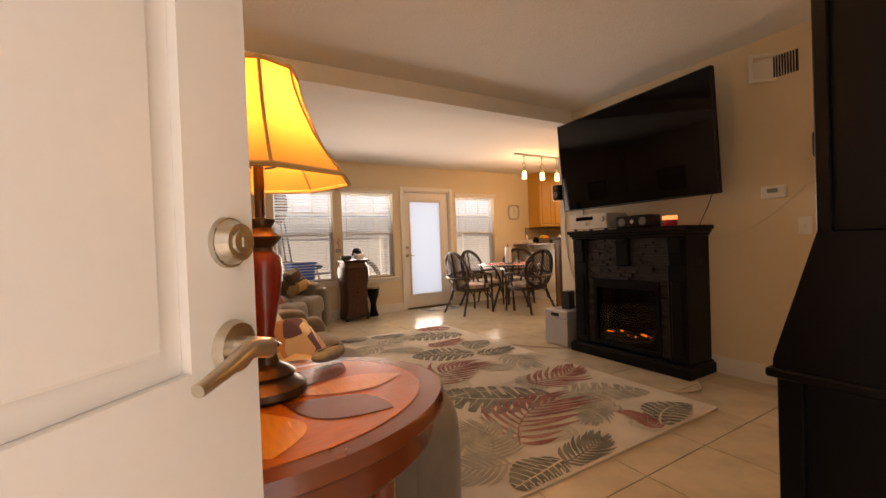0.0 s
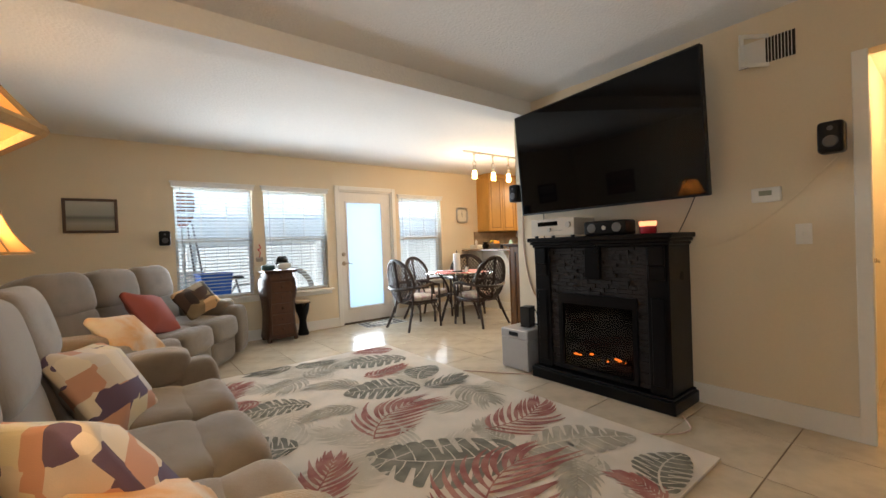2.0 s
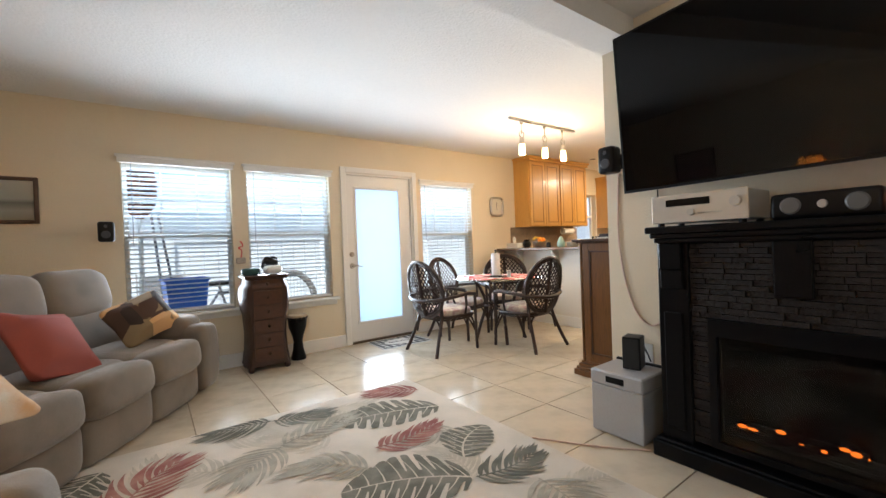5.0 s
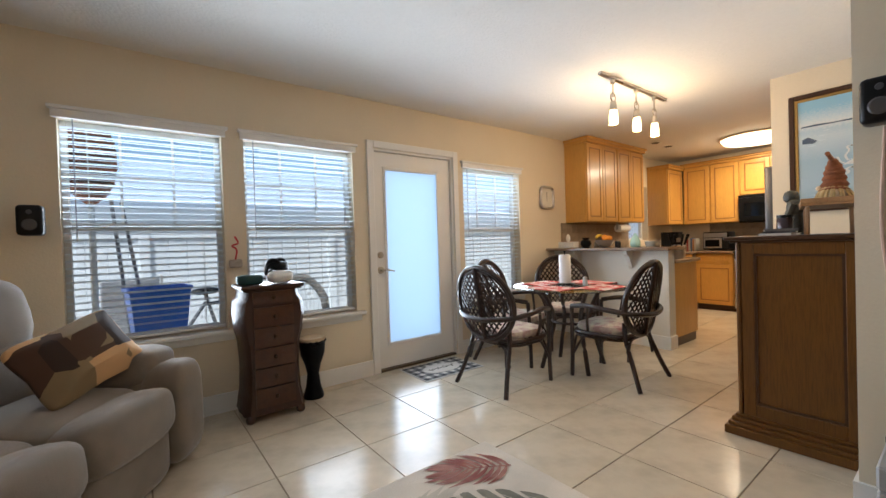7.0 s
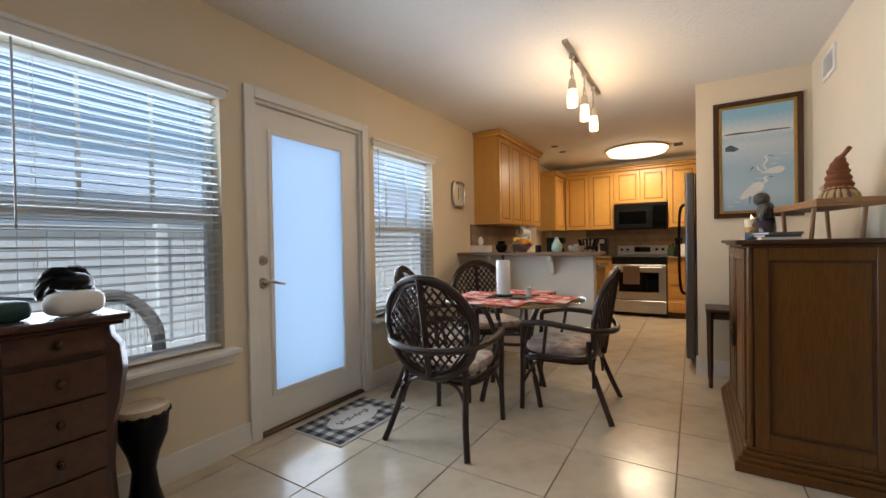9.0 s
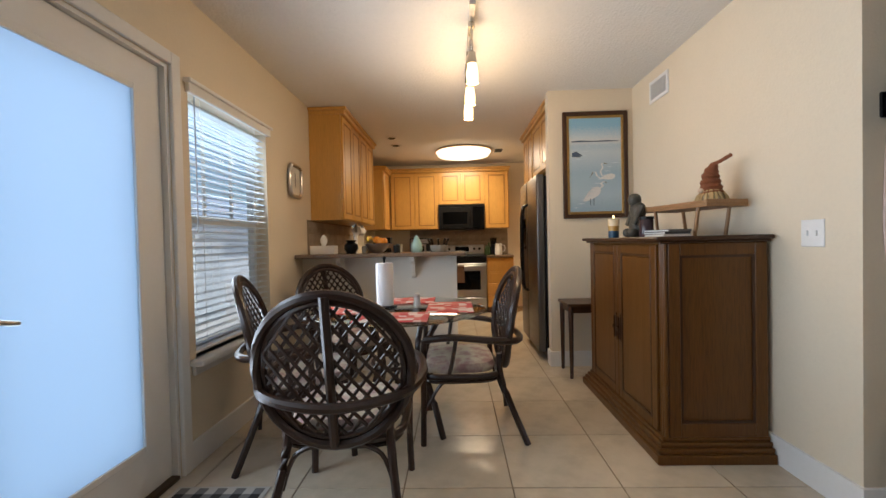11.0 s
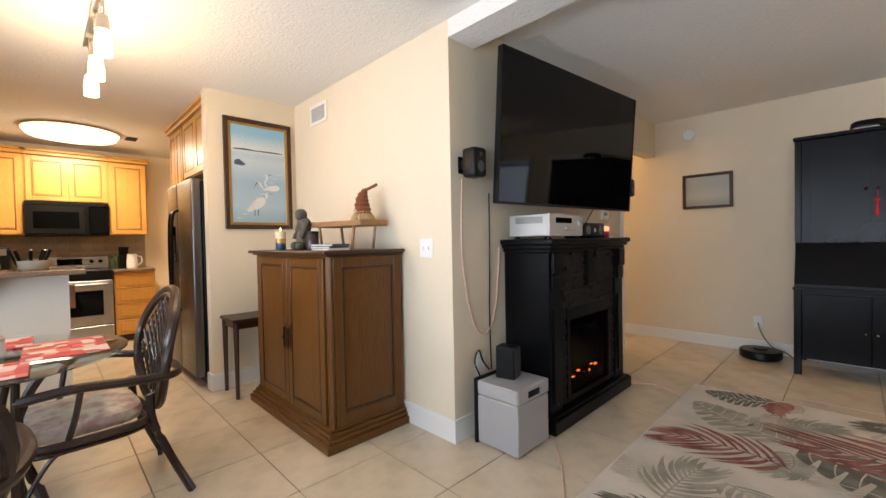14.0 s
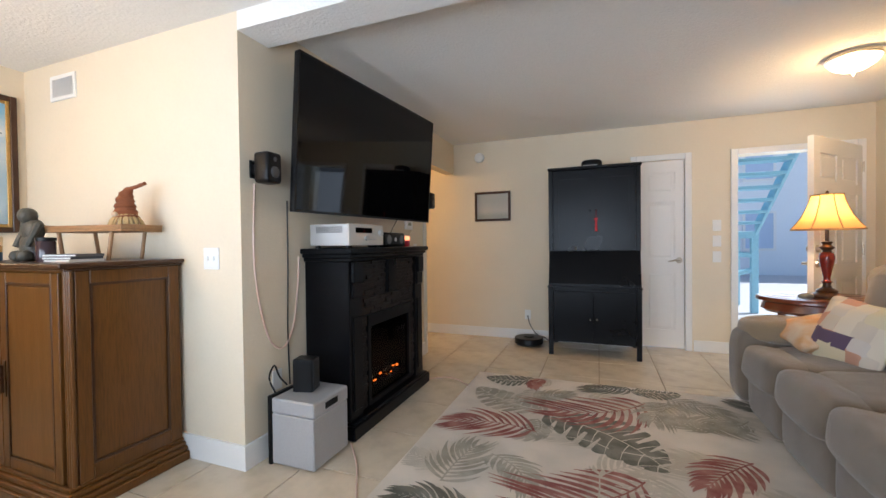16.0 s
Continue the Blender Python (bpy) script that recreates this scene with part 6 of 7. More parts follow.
M_OAK = material("light_oak", (0.36, 0.19, 0.08), 0.45, grain=0.5, scale=18, stretch=(1, 8, 8), stain=0.2)
tr = thing("wooden_tray", "small wooden bed tray standing on folding legs", "tray", pose(4.42, 3.56, zt, 0, 0, 12))
part("tray_board", B(((-0.26, -0.13, 0.155), (0.26, 0.13, 0.168)), ((-0.26, -0.13, 0.168), (-0.245, 0.13, 0.195)), ((0.245, -0.13, 0.168), (0.26, 0.13, 0.195)), ((-0.245, 0.118, 0.168), (0.245, 0.13, 0.19)), bevel=0.003), M_OAK, tr)
for x in (-0.17, 0.17):
    for y in (-0.1, 0.1):
        bm = bmesh.new()
        rod(bm, (x, y, 0.155), (x * 0.85, y, 0), 0.010, seg=8)
        part("leg", bm, M_OAK, tr)
gn = thing("gnome_figure", "felt gnome with a bent rust hat and straw beard", "figurine", pose(4.28, 3.52, zt + 0.168))
bm = bmesh.new()
tube(bm, curve_pts([(0, 0, 0.06), (0.008, 0, 0.12), (0.004, 0, 0.18), (-0.03, 0, 0.225), (-0.08, 0, 0.235), (-0.16, 0, 0.25)], 6), 0.062, 14, taper=[(1.0 - 0.35 * k / 12 if k < 12 else max(0.16, 0.65 - 0.06 * (k - 12))) * (1 + 0.10 * math.sin(k * 1.9)) for k in range(31)])
part("hat", bm, material("rust_felt", (0.22, 0.07, 0.025), 0.95, grain=0.3, scale=120, bump=0.4), gn, smooth=True)
bm = bmesh.new()
puff(bm, (0, 0, 0.05), (0.12, 0.11, 0.10), 0.8, 8, 14)
part("body", bm, bpy.data.materials["cream_cotton_print"], gn, smooth=True)
M_STRAW = material("straw", (0.48, 0.33, 0.15), 0.9, grain=0.4, scale=60)
bm = bmesh.new()
rnd = random.Random(8)
for k in range(46):
    a = rnd.uniform(0, math.tau)
    c, s = math.cos(a), math.sin(a)
    tube(bm, [(0.045 * c, 0.045 * s, 0.085), (0.075 * c, 0.07 * s, 0.05), (rnd.uniform(0.08, 0.10) * c, 0.085 * s, rnd.uniform(0.004, 0.015))], 0.006, 5)
part("straw_beard", bm, M_STRAW, gn)
bm = bmesh.new()
puff(bm, (0.0, 0.06, 0.085), (0.035, 0.03, 0.03), 1, 6, 10)
part("nose", bm, bpy.data.materials["cream_cotton_print"], gn, smooth=True)
for k, (dx, w, c) in enumerate(((0.0, 0.22, (0.6, 0.58, 0.54)), (0.01, 0.2, (0.04, 0.04, 0.05)), (0.0, 0.19, (0.12, 0.11, 0.11)))):
    b = thing("book", "thin book lying flat in a small stack", "book", pose(4.30 + dx, 3.76, zt + 0.013 * k, 0, 0, 8 * k), group="stack of books")
    part("cover", B(((-w / 2, -0.075, 0), (w / 2, 0.075, 0.003)), ((-w / 2, -0.075, 0.010), (w / 2, 0.075, 0.013)), ((-w / 2, -0.075, 0.003), (-w / 2 + 0.004, 0.075, 0.010))), material("book_cover_%d" % k, c, 0.5, grain=0.1), b)
    part("pages", B(((-w / 2 + 0.004, -0.072, 0.003), (w / 2 - 0.003, 0.072, 0.010))), M_LABEL, b)
sd = thing("side_stool", "small dark wooden stand beside the cabinet", "stool")
part("top", B(((5.27, 3.72, 0.595), (5.60, 4.06, 0.62)), bevel=0.004), M_DWOOD, sd)
part("apron", B(((5.30, 3.75, 0.54), (5.57, 4.03, 0.595))), M_DWOOD, sd)
for x in (5.285, 5.555):
    for y in (3.735, 4.015):
        bm = bmesh.new()
        rod(bm, (x + 0.015, y + 0.015, 0.0), (x + 0.015, y + 0.015, 0.595), 0.014, 0.022, 4)
        part("leg", bm, M_DWOOD, sd)

# track light
tk = thing("track_light", "brushed metal track light with three glass-shaded spots", "track light")
part("rail", B(((4.22, 4.825, H2 - 0.022), (5.34, 4.86, H2)), bevel=0.003), M_STEEL, tk)
for i, (x, lit) in enumerate(((4.41, 1), (4.79, 1), (5.12, 1))):
    bm = bmesh.new()
    rod(bm, (x, 4.843, H2 - 0.16), (x, 4.843, H2 - 0.022), 0.007)
    rod(bm, (x, 4.843, H2 - 0.05), (x, 4.843, H2 - 0.022), 0.02)
    tube(bm, [(x + 0.035 * math.cos(a), 4.843, H2 - 0.165 + 0.035 * math.sin(a)) for a in [j * math.tau / 20 for j in range(20)]], 0.005, 6, closed=True)
    rod(bm, (x, 4.843, H2 - 0.27), (x, 4.843, H2 - 0.20), 0.03, 0.022, 16)
    part("spot_arm", bm, M_CHROME, tk, smooth=True)
    bm = bmesh.new()
    lathe(bm, [(0.034, H2 - 0.385), (0.036, H2 - 0.33), (0.028, H2 - 0.27)], 18, (x, 4.843, 0))
    p = part("spot_glass", bm, glowing("lit_spot", (1.0, 0.66, 0.30), 7) if i == 0 else bpy.data.materials["lit_spot"], tk, "lit glass spot", smooth=True)
    p.visible_shadow = False
    bulb_lamp("spot_bulb", (x, 4.843, H2 - 0.41), 9, (1.0, 0.68, 0.36), 0.03)

# ---- kitchen ----
M_BAR = material("bar_wall_paint", (0.72, 0.68, 0.60), 0.75, grain=0.03, bump=0.1, bump_scale=90)
M_GRANITE = material("brown_granite", (0.22, 0.15, 0.10), 0.15, grain=0.7, scale=120, stain=0.5, second_scale=20)
structure("bar_wall", B(((5.60, 4.96, 0), (5.74, YW, 1.03))), M_BAR, "pale half wall carrying the breakfast bar", "wall")
baseboard((5.584, 4.944, 0), (5.60, YW - 0.017, 0.135))
baseboard((5.60, 4.944, 0), (5.74, 4.96, 0.135))
bt = thing("bar_counter", "brown granite bar top on curved brackets", "counter")
part("slab", B(((5.42, 4.88, 1.03), (5.84, YW - 0.002, 1.065)), bevel=0.008, seg=2), M_GRANITE, bt)
for y in (5.35, 6.0):
    bm = bmesh.new()
    pr = [(5.599, 1.029), (5.46, 1.029), (5.47, 0.99), (5.52, 0.96), (5.55, 0.90), (5.575, 0.85), (5.599, 0.83)]
    va = [bm.verts.new((x, y - 0.02, z)) for x, z in pr]
    vb = [bm.verts.new((x, y + 0.02, z)) for x, z in pr]
    bm.faces.new(va), bm.faces.new(vb[::-1])
    for i in range(7):
        j = (i + 1) % 7
        bm.faces.new((va[i], va[j], vb[j], vb[i]))
    part("bracket", bm, M_BAR, bt)


def cabinet(name, label, m, w, h, d, doors, drawers=0, crown=False, toe=False, group="kitchen cabinets"):
    """Cabinet facing local -y; back at y = d; doors side by side, drawers on top or stacked."""
    c = thing(name, label, "cabinet", m, group)
    z0 = 0.09 if toe else 0.0
    part("body", B(((0, 0.02, z0), (w, d, h))), M_HONEY, c)
    if toe:
        part("toe_kick", B(((0, 0.07, 0), (w, d, 0.09))), M_DWOOD, c)
    if crown:
        part("crown", B(((-0.03, -0.045, h + 0.04), (w + 0.03, d, h + 0.07)), ((-0.015, -0.025, h), (w + 0.015, d, h + 0.04)), bevel=0.008, seg=2), M_HONEY, c)
    zt = h - 0.01
    if drawers and doors:
        dh = 0.15
        dr = part("drawer", B(((0.01, 0, zt - dh), (w - 0.01, 0.019, zt)), ((0.05, -0.006, zt - dh + 0.035), (w - 0.05, 0.0, zt - 0.035)), bevel=0.004), M_HONEY, c)
        zt -= dh + 0.01
    elif drawers:
        dh = (h - z0 - 0.02) / drawers
        for k in range(drawers):
            a = z0 + 0.01 + k * dh
            part("drawer", B(((0.01, 0, a), (w - 0.01, 0.019, a + dh - 0.012)), ((0.05, -0.006, a + 0.035), (w - 0.05, 0.0, a + dh - 0.047)), bevel=0.004), M_HONEY, c)
    for k in range(doors):
        dw = (w - 0.02) / doors
        cab_door(c, dw - 0.006, zt - z0 - 0.01, pose(0.01 + k * dw + 0.003, 0, z0 + 0.01), M_HONEY, bar=0.055)
    return c


LAB = "honey maple kitchen cabinet with raised panel doors"
# along the window wall (facing -y) and behind the bar
cabinet("wall_cabinet", LAB, pose(5.86, 6.04, 1.39), 0.74, 1.02, 0.328, 2, crown=True)
cabinet("wall_cabinet", LAB, pose(6.60, 6.04, 1.39), 0.74, 1.02, 0.328, 2, crown=True)
cabinet("wall_cabinet", "honey maple corner cabinet with a plain end panel", pose(8.12, 6.04, 1.36), 0.55, 0.90, 0.328, 1, crown=True)
for x, w, n in ((6.40, 0.75, 2), (7.15, 0.75, 2), (7.90, 0.45, 1)):
    cabinet("base_cabinet", LAB, pose(x, 5.78, 0), w, 0.88, 0.585, n, 1, toe=True)
cabinet("base_cabinet", "honey maple peninsula cabinet with plain end panel", pose(6.36, 4.98, 0, 0, 0, 90), 0.78, 0.88, 0.60, 2, 1, toe=True)
# along the east wall (facing -x): local x runs to -y
E = lambda y, z, x=8.66: pose(x, y, z, 0, 0, -90)
cabinet("wall_cabinet", LAB, E(6.03, 1.36), 0.40, 0.94, 0.338, 1, crown=True)
cabinet("wall_cabinet", LAB, E(5.63, 1.36), 0.40, 0.94, 0.338, 1, crown=True)
cabinet("wall_cabinet", "short honey maple cabinet above the microwave", E(5.23, 1.76), 0.76, 0.54, 0.338, 2, crown=True)
cabinet("wall_cabinet", LAB, E(4.47, 1.36), 0.40, 0.94, 0.338, 1, crown=True)
cabinet("base_cabinet", LAB, E(5.76, 0, 8.38), 0.52, 0.88, 0.618, 1, 1, toe=True)
cabinet("base_cabinet", "honey maple stack of four kitchen drawers", E(4.47, 0, 8.38), 0.42, 0.88, 0.618, 0, 4, toe=True)
# over the fridge (facing +y)
cabinet("wall_cabinet", "honey maple cabinet above the fridge", pose(6.70, 4.05, 1.86, 0, 0, 180), 0.92, 0.56, 0.68, 2, crown=True)
cabinet("pantry_cabinet", "tall honey maple pantry beside the fridge", pose(7.30, 4.05, 0, 0, 0, 180), 0.58, 2.42, 0.68, 2, crown=True, toe=True)
M_BACKSPLASH = material("stone_backsplash", (0.34, 0.27, 0.20), 0.5, grain=0.4, scale=12, stain=0.4, spread=0.12, bump=0.1)
structure("backsplash_bed", B(((5.745, YW - 0.006, 0.92), (7.40, YW - 0.001, 1.39)), ((XK - 0.006, 4.06, 0.92), (XK - 0.001, 5.76, 1.40))), M_GROUT, "grout bed of the tiled backsplash", "backsplash")
bsp = bpy.data.objects["backsplash_bed"]
tile_me = None
for row in range(4):
    for k in range(15):
        if tile_me is None:
            o = part("tile", B(((-0.055, -0.005, -0.055), (0.055, 0, 0.055)), bevel=0.002), M_BACKSPLASH, bsp)
            tile_me = o.data
        else:
            o = new("tile", tile_me)
            o.parent = bsp
        o.matrix_basis = pose(XK - 0.0062, 5.70 - 0.113 * k, 0.98 + 0.113 * row, 0, 0, -90)
        o2 = new("tile", tile_me)
        o2.parent = bsp
        o2.matrix_basis = pose(5.82 + 0.113 * k, YW - 0.0062, 0.98 + 0.113 * row)
kc = thing("kitchen_counter", "brown granite kitchen counter", "counter")
part("slab", B(((6.36, 5.75, 0.885), (XK - 0.008, YW - 0.012, 0.92)), bevel=0.006), M_GRANITE, kc)
part("slab", B(((5.745, 4.95, 0.885), (6.39, 5.748, 0.92)), bevel=0.006), M_GRANITE, kc)
part("slab", B(((8.35, 5.24, 0.885), (XK - 0.012, 5.748, 0.92)), bevel=0.006), M_GRANITE, kc)
kd = thing("kitchen_counter", "short brown granite counter beside the stove", "counter")
part("slab", B(((8.35, 4.05, 0.885), (XK - 0.012, 4.475, 0.92)), bevel=0.006), M_GRANITE, kd)

sv = thing("stove", "stainless steel electric range with glass oven door", "stove", E(5.235, 0, 8.36))
w = 0.755
part("body", B(((0, 0.03, 0.05), (w, 0.63, 0.90))), M_BLACK, sv)
part("cooktop", B(((0, 0.0, 0.90), (w, 0.58, 0.925)), bevel=0.004), material("black_glass_top", (0.01, 0.01, 0.01), 0.08), sv)
bk = part("backguard", B(((0, 0.57, 0.925), (w, 0.63, 1.09)), bevel=0.01), M_STEEL, sv)
part("clock_panel", B(((0.26, 0.566, 0.98), (0.5, 0.57, 1.06))), M_SCREEN, bk)
for x in (0.07, 0.16, 0.59, 0.68):
    bm = bmesh.new()
    rod(bm, (x, 0.57, 1.02), (x, 0.545, 1.02), 0.024, 0.02, 16)
    part("knob", bm, M_PLASTIC, bk, smooth=True)
od = part("oven_door", B(((0.005, 0, 0.26), (w - 0.005, 0.03, 0.80)), bevel=0.006), M_STEEL, sv)
part("window", B(((0.10, -0.003, 0.38), (w - 0.10, 0.0, 0.68))), M_SCREEN, od)
part("upper_strip", B(((0.005, 0.002, 0.805), (w - 0.005, 0.03, 0.895))), M_PLASTIC, sv)
bm = bmesh.new()
rod(bm, (0.06, -0.045, 0.755), (w - 0.06, -0.045, 0.755), 0.012)
for x in (0.08, w - 0.08):
    rod(bm, (x, -0.045, 0.755), (x, 0.0, 0.755), 0.009)
part("handle", bm, M_STEEL, od, smooth=True)
part("drawer", B(((0.005, 0, 0.06), (w - 0.005, 0.03, 0.25)), bevel=0.006), M_STEEL, sv)
tw = thing("dish_towel", "brown dish towel over the oven handle", "towel", E(5.235, 0, 8.36))
part("cloth", B(((0.17, -0.064, 0.50), (0.40, -0.058, 0.77)), ((0.17, -0.034, 0.55), (0.40, -0.028, 0.77)), ((0.17, -0.064, 0.768), (0.40, -0.028, 0.774)), bevel=0.002), material("brown_terry", (0.14, 0.08, 0.05), 1.0, grain=0.3, scale=150, bump=0.5), tw)
mw = thing("microwave", "black over-range microwave oven", "microwave", E(5.232, 1.345, 8.60))
part("body", B(((0, 0.025, 0), (0.75, 0.39, 0.412)), bevel=0.004), M_PLASTIC, mw)
md = part("door", B(((0.0, 0, 0.03), (0.56, 0.024, 0.365)), bevel=0.004), M_PLASTIC, mw)
part("window", B(((0.07, -0.002, 0.09), (0.47, 0.0, 0.29))), M_SCREEN, md)
bm = bmesh.new()
rod(bm, (0.53, -0.03, 0.06), (0.53, -0.03, 0.33), 0.009)
part("handle", bm, M_PLASTIC, md)
part("control_panel", B(((0.563, 0, 0.03), (0.75, 0.024, 0.365)), bevel=0.004), M_SCREEN, mw)
part("vent", B(((0, 0, 0.37), (0.75, 0.024, 0.41)), bevel=0.003), M_PLASTIC, mw)

M_DARK_STEEL = material("dark_stainless", (0.15, 0.15, 0.155), 0.36, 1.0, grain=0.2, scale=60, stretch=(1, 1, 20))
fr = thing("refrigerator", "dark stainless side-by-side fridge with black sides", "fridge")
part("body", B(((5.765, YN + 0.02, 0.02), (6.68, 4.12, 1.75)), bevel=0.006), M_PLASTIC, fr)
for a, b in ((5.765, 6.27), (6.28, 6.68)):
    d = part("door", B(((a + 0.003, 4.125, 0.09), (b - 0.003, 4.20, 1.765)), bevel=0.015, seg=3), M_DARK_STEEL, fr, smooth=True)
    xh = b - 0.045 if a < 6 else a + 0.045
    bm = bmesh.new()
    tube(bm, curve_pts([(xh, 4.20, 0.62), (xh, 4.25, 0.68), (xh, 4.26, 1.05), (xh, 4.25, 1.45), (xh, 4.20, 1.52)], 5), 0.012, 8)
    part("handle", bm, M_PLASTIC, d, smooth=True)
part("dispenser", B(((6.36, 4.198, 1.05), (6.56, 4.2025, 1.38)), bevel=0.002), M_SCREEN, fr)
part("kick_plate", B(((5.77, 4.03, 0.0), (6.675, 4.06, 0.085))), M_PLASTIC, fr)
tt = thing("storage_tray", "grey tray of papers on top of the fridge", "tray", pose(5.85, 3.85, 1.751))
part("tray", B(((-0.07, -0.2, 0), (0.45, 0.18, 0.03)), ((-0.05, -0.18, 0.03), (0.4, 0.15, 0.06)), bevel=0.004), M_SILVER, tt)

kl = thing("ceiling_light", "round glowing kitchen ceiling light with brass rim", "ceiling light", pose(7.96, 4.82, H2))
bm = bmesh.new()
lathe(bm, [(0.40, -0.022), (0.42, -0.02), (0.42, -0.01), (0.38, 0)], 48, sy=1.0)
part("rim", bm, material("brass_rim", (0.55, 0.36, 0.12), 0.3, 0.8), kl, smooth=True)
bm = bmesh.new()
lathe(bm, [(0.05, -0.10), (0.25, -0.09), (0.37, -0.07), (0.405, -0.0225)], 48)
part("diffuser", bm, glowing("kitchen_diffuser", (1.0, 0.86, 0.6), 3.0), kl, "glowing white diffuser", smooth=True).visible_shadow = False
area_lamp("kitchen_light", (7.96, 4.82, H2 - 0.115), (7.96, 4.82, 0), 0.6, 0.6, 45, (1.0, 0.80, 0.52))
bulb_lamp("kitchen_glow", (7.96, 4.82, H2 - 0.16), 10, (1.0, 0.80, 0.52), 0.1)
grille("small white ceiling vent in the kitchen", pose(8.0, 4.30, H2 - 0.001, -90), 0.28, 0.16)
for x, y in ((7.1, 5.75), (7.5, 5.75)):
    dl = thing("recessed_light", "unlit recessed ceiling light with white trim", "ceiling light", pose(x, y, H2))
    bm = bmesh.new()
    lathe(bm, [(0.075, -0.006), (0.08, -0.003), (0.075, 0)], 24)
    part("trim", bm, M_WHITE, dl, smooth=True)
    bm = bmesh.new()
    lathe(bm, [(0.05, -0.0075), (0.05, -0.0062)], 20)
    part("baffle", bm, M_PLASTIC, dl)


def pot(name, label, cat, at, prof, mat, part_name="body", extra=None):
    t = thing(name, label, cat, pose(*at))
    bm = bmesh.new()
    lathe(bm, prof, 22)
    part(part_name, bm, mat, t, smooth=True)
    return t


zb = 1.065
tis = thing("tissue_box", "white tissue box with a pulled tissue", "tissue box", pose(5.62, 6.17, zb))
part("box", B(((-0.06, -0.11, 0), (0.06, 0.11, 0.075)), bevel=0.004), M_LABEL, tis)
bm = bmesh.new()
puff(bm, (0, 0, 0.12), (0.03, 0.07, 0.11), 1.2, 8, 12, sag=0.4)
part("tissue", bm, M_LABEL, tis, smooth=True)
pot("vase", "small black ceramic vase on the bar", "vase", (5.62, 5.92, zb), [(0.04, 0), (0.065, 0.04), (0.06, 0.08), (0.035, 0.10), (0.05, 0.12)], M_PLASTIC)
fb2 = pot("fruit_bowl", "glass bowl filled with oranges and bananas", "bowl", (5.63, 5.68, zb), [(0.04, 0), (0.07, 0.02), (0.105, 0.07), (0.11, 0.085)], M_STEEL, "bowl")
M_ORANGE = material("orange_peel", (0.75, 0.27, 0.02), 0.45, grain=0.1, bump=0.15, scale=150)
M_BANANA = material("yellow_peel", (0.7, 0.5, 0.05), 0.5, grain=0.2)
for k, (dx, dy) in enumerate(((-0.03, -0.035), (0.03, -0.03), (0.0, -0.06), (0.02, 0.01))):
    o = thing("orange", "ripe orange in the fruit bowl", "fruit", pose(5.63 + dx, 5.68 + dy, zb + 0.105 + 0.012 * (k == 3)), group="fruit")
    bm = bmesh.new()
    puff(bm, (0, 0, 0), (0.07, 0.07, 0.066), 1, 8, 14)
    part("peel", bm, M_ORANGE, o, smooth=True)
bn = thing("banana", "yellow bananas in the fruit bowl", "fruit", pose(5.63, 5.73, zb + 0.11), group="fruit")
bm = bmesh.new()
tube(bm, curve_pts([(-0.06, 0.02, 0.0), (-0.02, 0.03, 0.025), (0.03, 0.02, 0.03), (0.07, 0.0, 0.01)], 5), 0.017, 8, taper=[0.5 + 0.5 * math.sin(math.pi * k / 15) for k in range(16)])
part("peel", bm, M_BANANA, bn, smooth=True)
pot("diffuser_lamp", "pale teal glass diffuser on the bar", "diffuser", (5.64, 5.32, zb), [(0.045, 0), (0.055, 0.02), (0.05, 0.07), (0.025, 0.12), (0.012, 0.15)], material("teal_glass", (0.35, 0.55, 0.52), 0.2))
pot("candle_jar", "small dark jar on the bar", "jar", (5.60, 5.50, zb), [(0.03, 0), (0.032, 0.06), (0.025, 0.07)], M_PLASTIC)
pot("glass_jar", "small glass jar on the bar", "jar", (5.66, 5.80, zb), [(0.03, 0), (0.032, 0.05), (0.028, 0.065)], material("jar_amber", (0.3, 0.24, 0.16), 0.15))
pot("glass_dish", "wide clear glass dish on the bar", "dish", (5.62, 5.12, zb), [(0.06, 0), (0.075, 0.02), (0.08, 0.06)], material("dish_glass", (0.35, 0.33, 0.28), 0.1))
ub = thing("utensil_crock", "crock of dark kitchen utensils by the sink", "utensils", pose(6.3, 5.15, 0.92))
bm = bmesh.new()
lathe(bm, [(0.06, 0), (0.07, 0.02), (0.07, 0.15)], 20)
part("crock", bm, M_STEEL, ub, smooth=True)
for k in range(8):
    bm = bmesh.new()
    a = k * 0.8
    rod(bm, (0.03 * math.cos(a), 0.03 * math.sin(a), 0.05), (0.11 * math.cos(a), 0.11 * math.sin(a), 0.27), 0.006, 0.012, 8)
    part("utensil", bm, M_PLASTIC, ub)
to = thing("toaster_oven", "black and steel toaster oven on the counter", "toaster oven", E(5.72, 0.92, 8.55))
part("body", B(((0, 0.02, 0.015), (0.36, 0.33, 0.30)), bevel=0.02, seg=3), M_PLASTIC, to, smooth=True)
part("door", B(((0.02, 0, 0.04), (0.27, 0.02, 0.20)), bevel=0.004), M_STEEL, to)
part("window", B(((0.045, -0.003, 0.065), (0.245, 0, 0.175))), M_SCREEN, to)
part("control_panel", B(((0.02, 0.004, 0.21), (0.34, 0.02, 0.28)), bevel=0.003), M_STEEL, to)
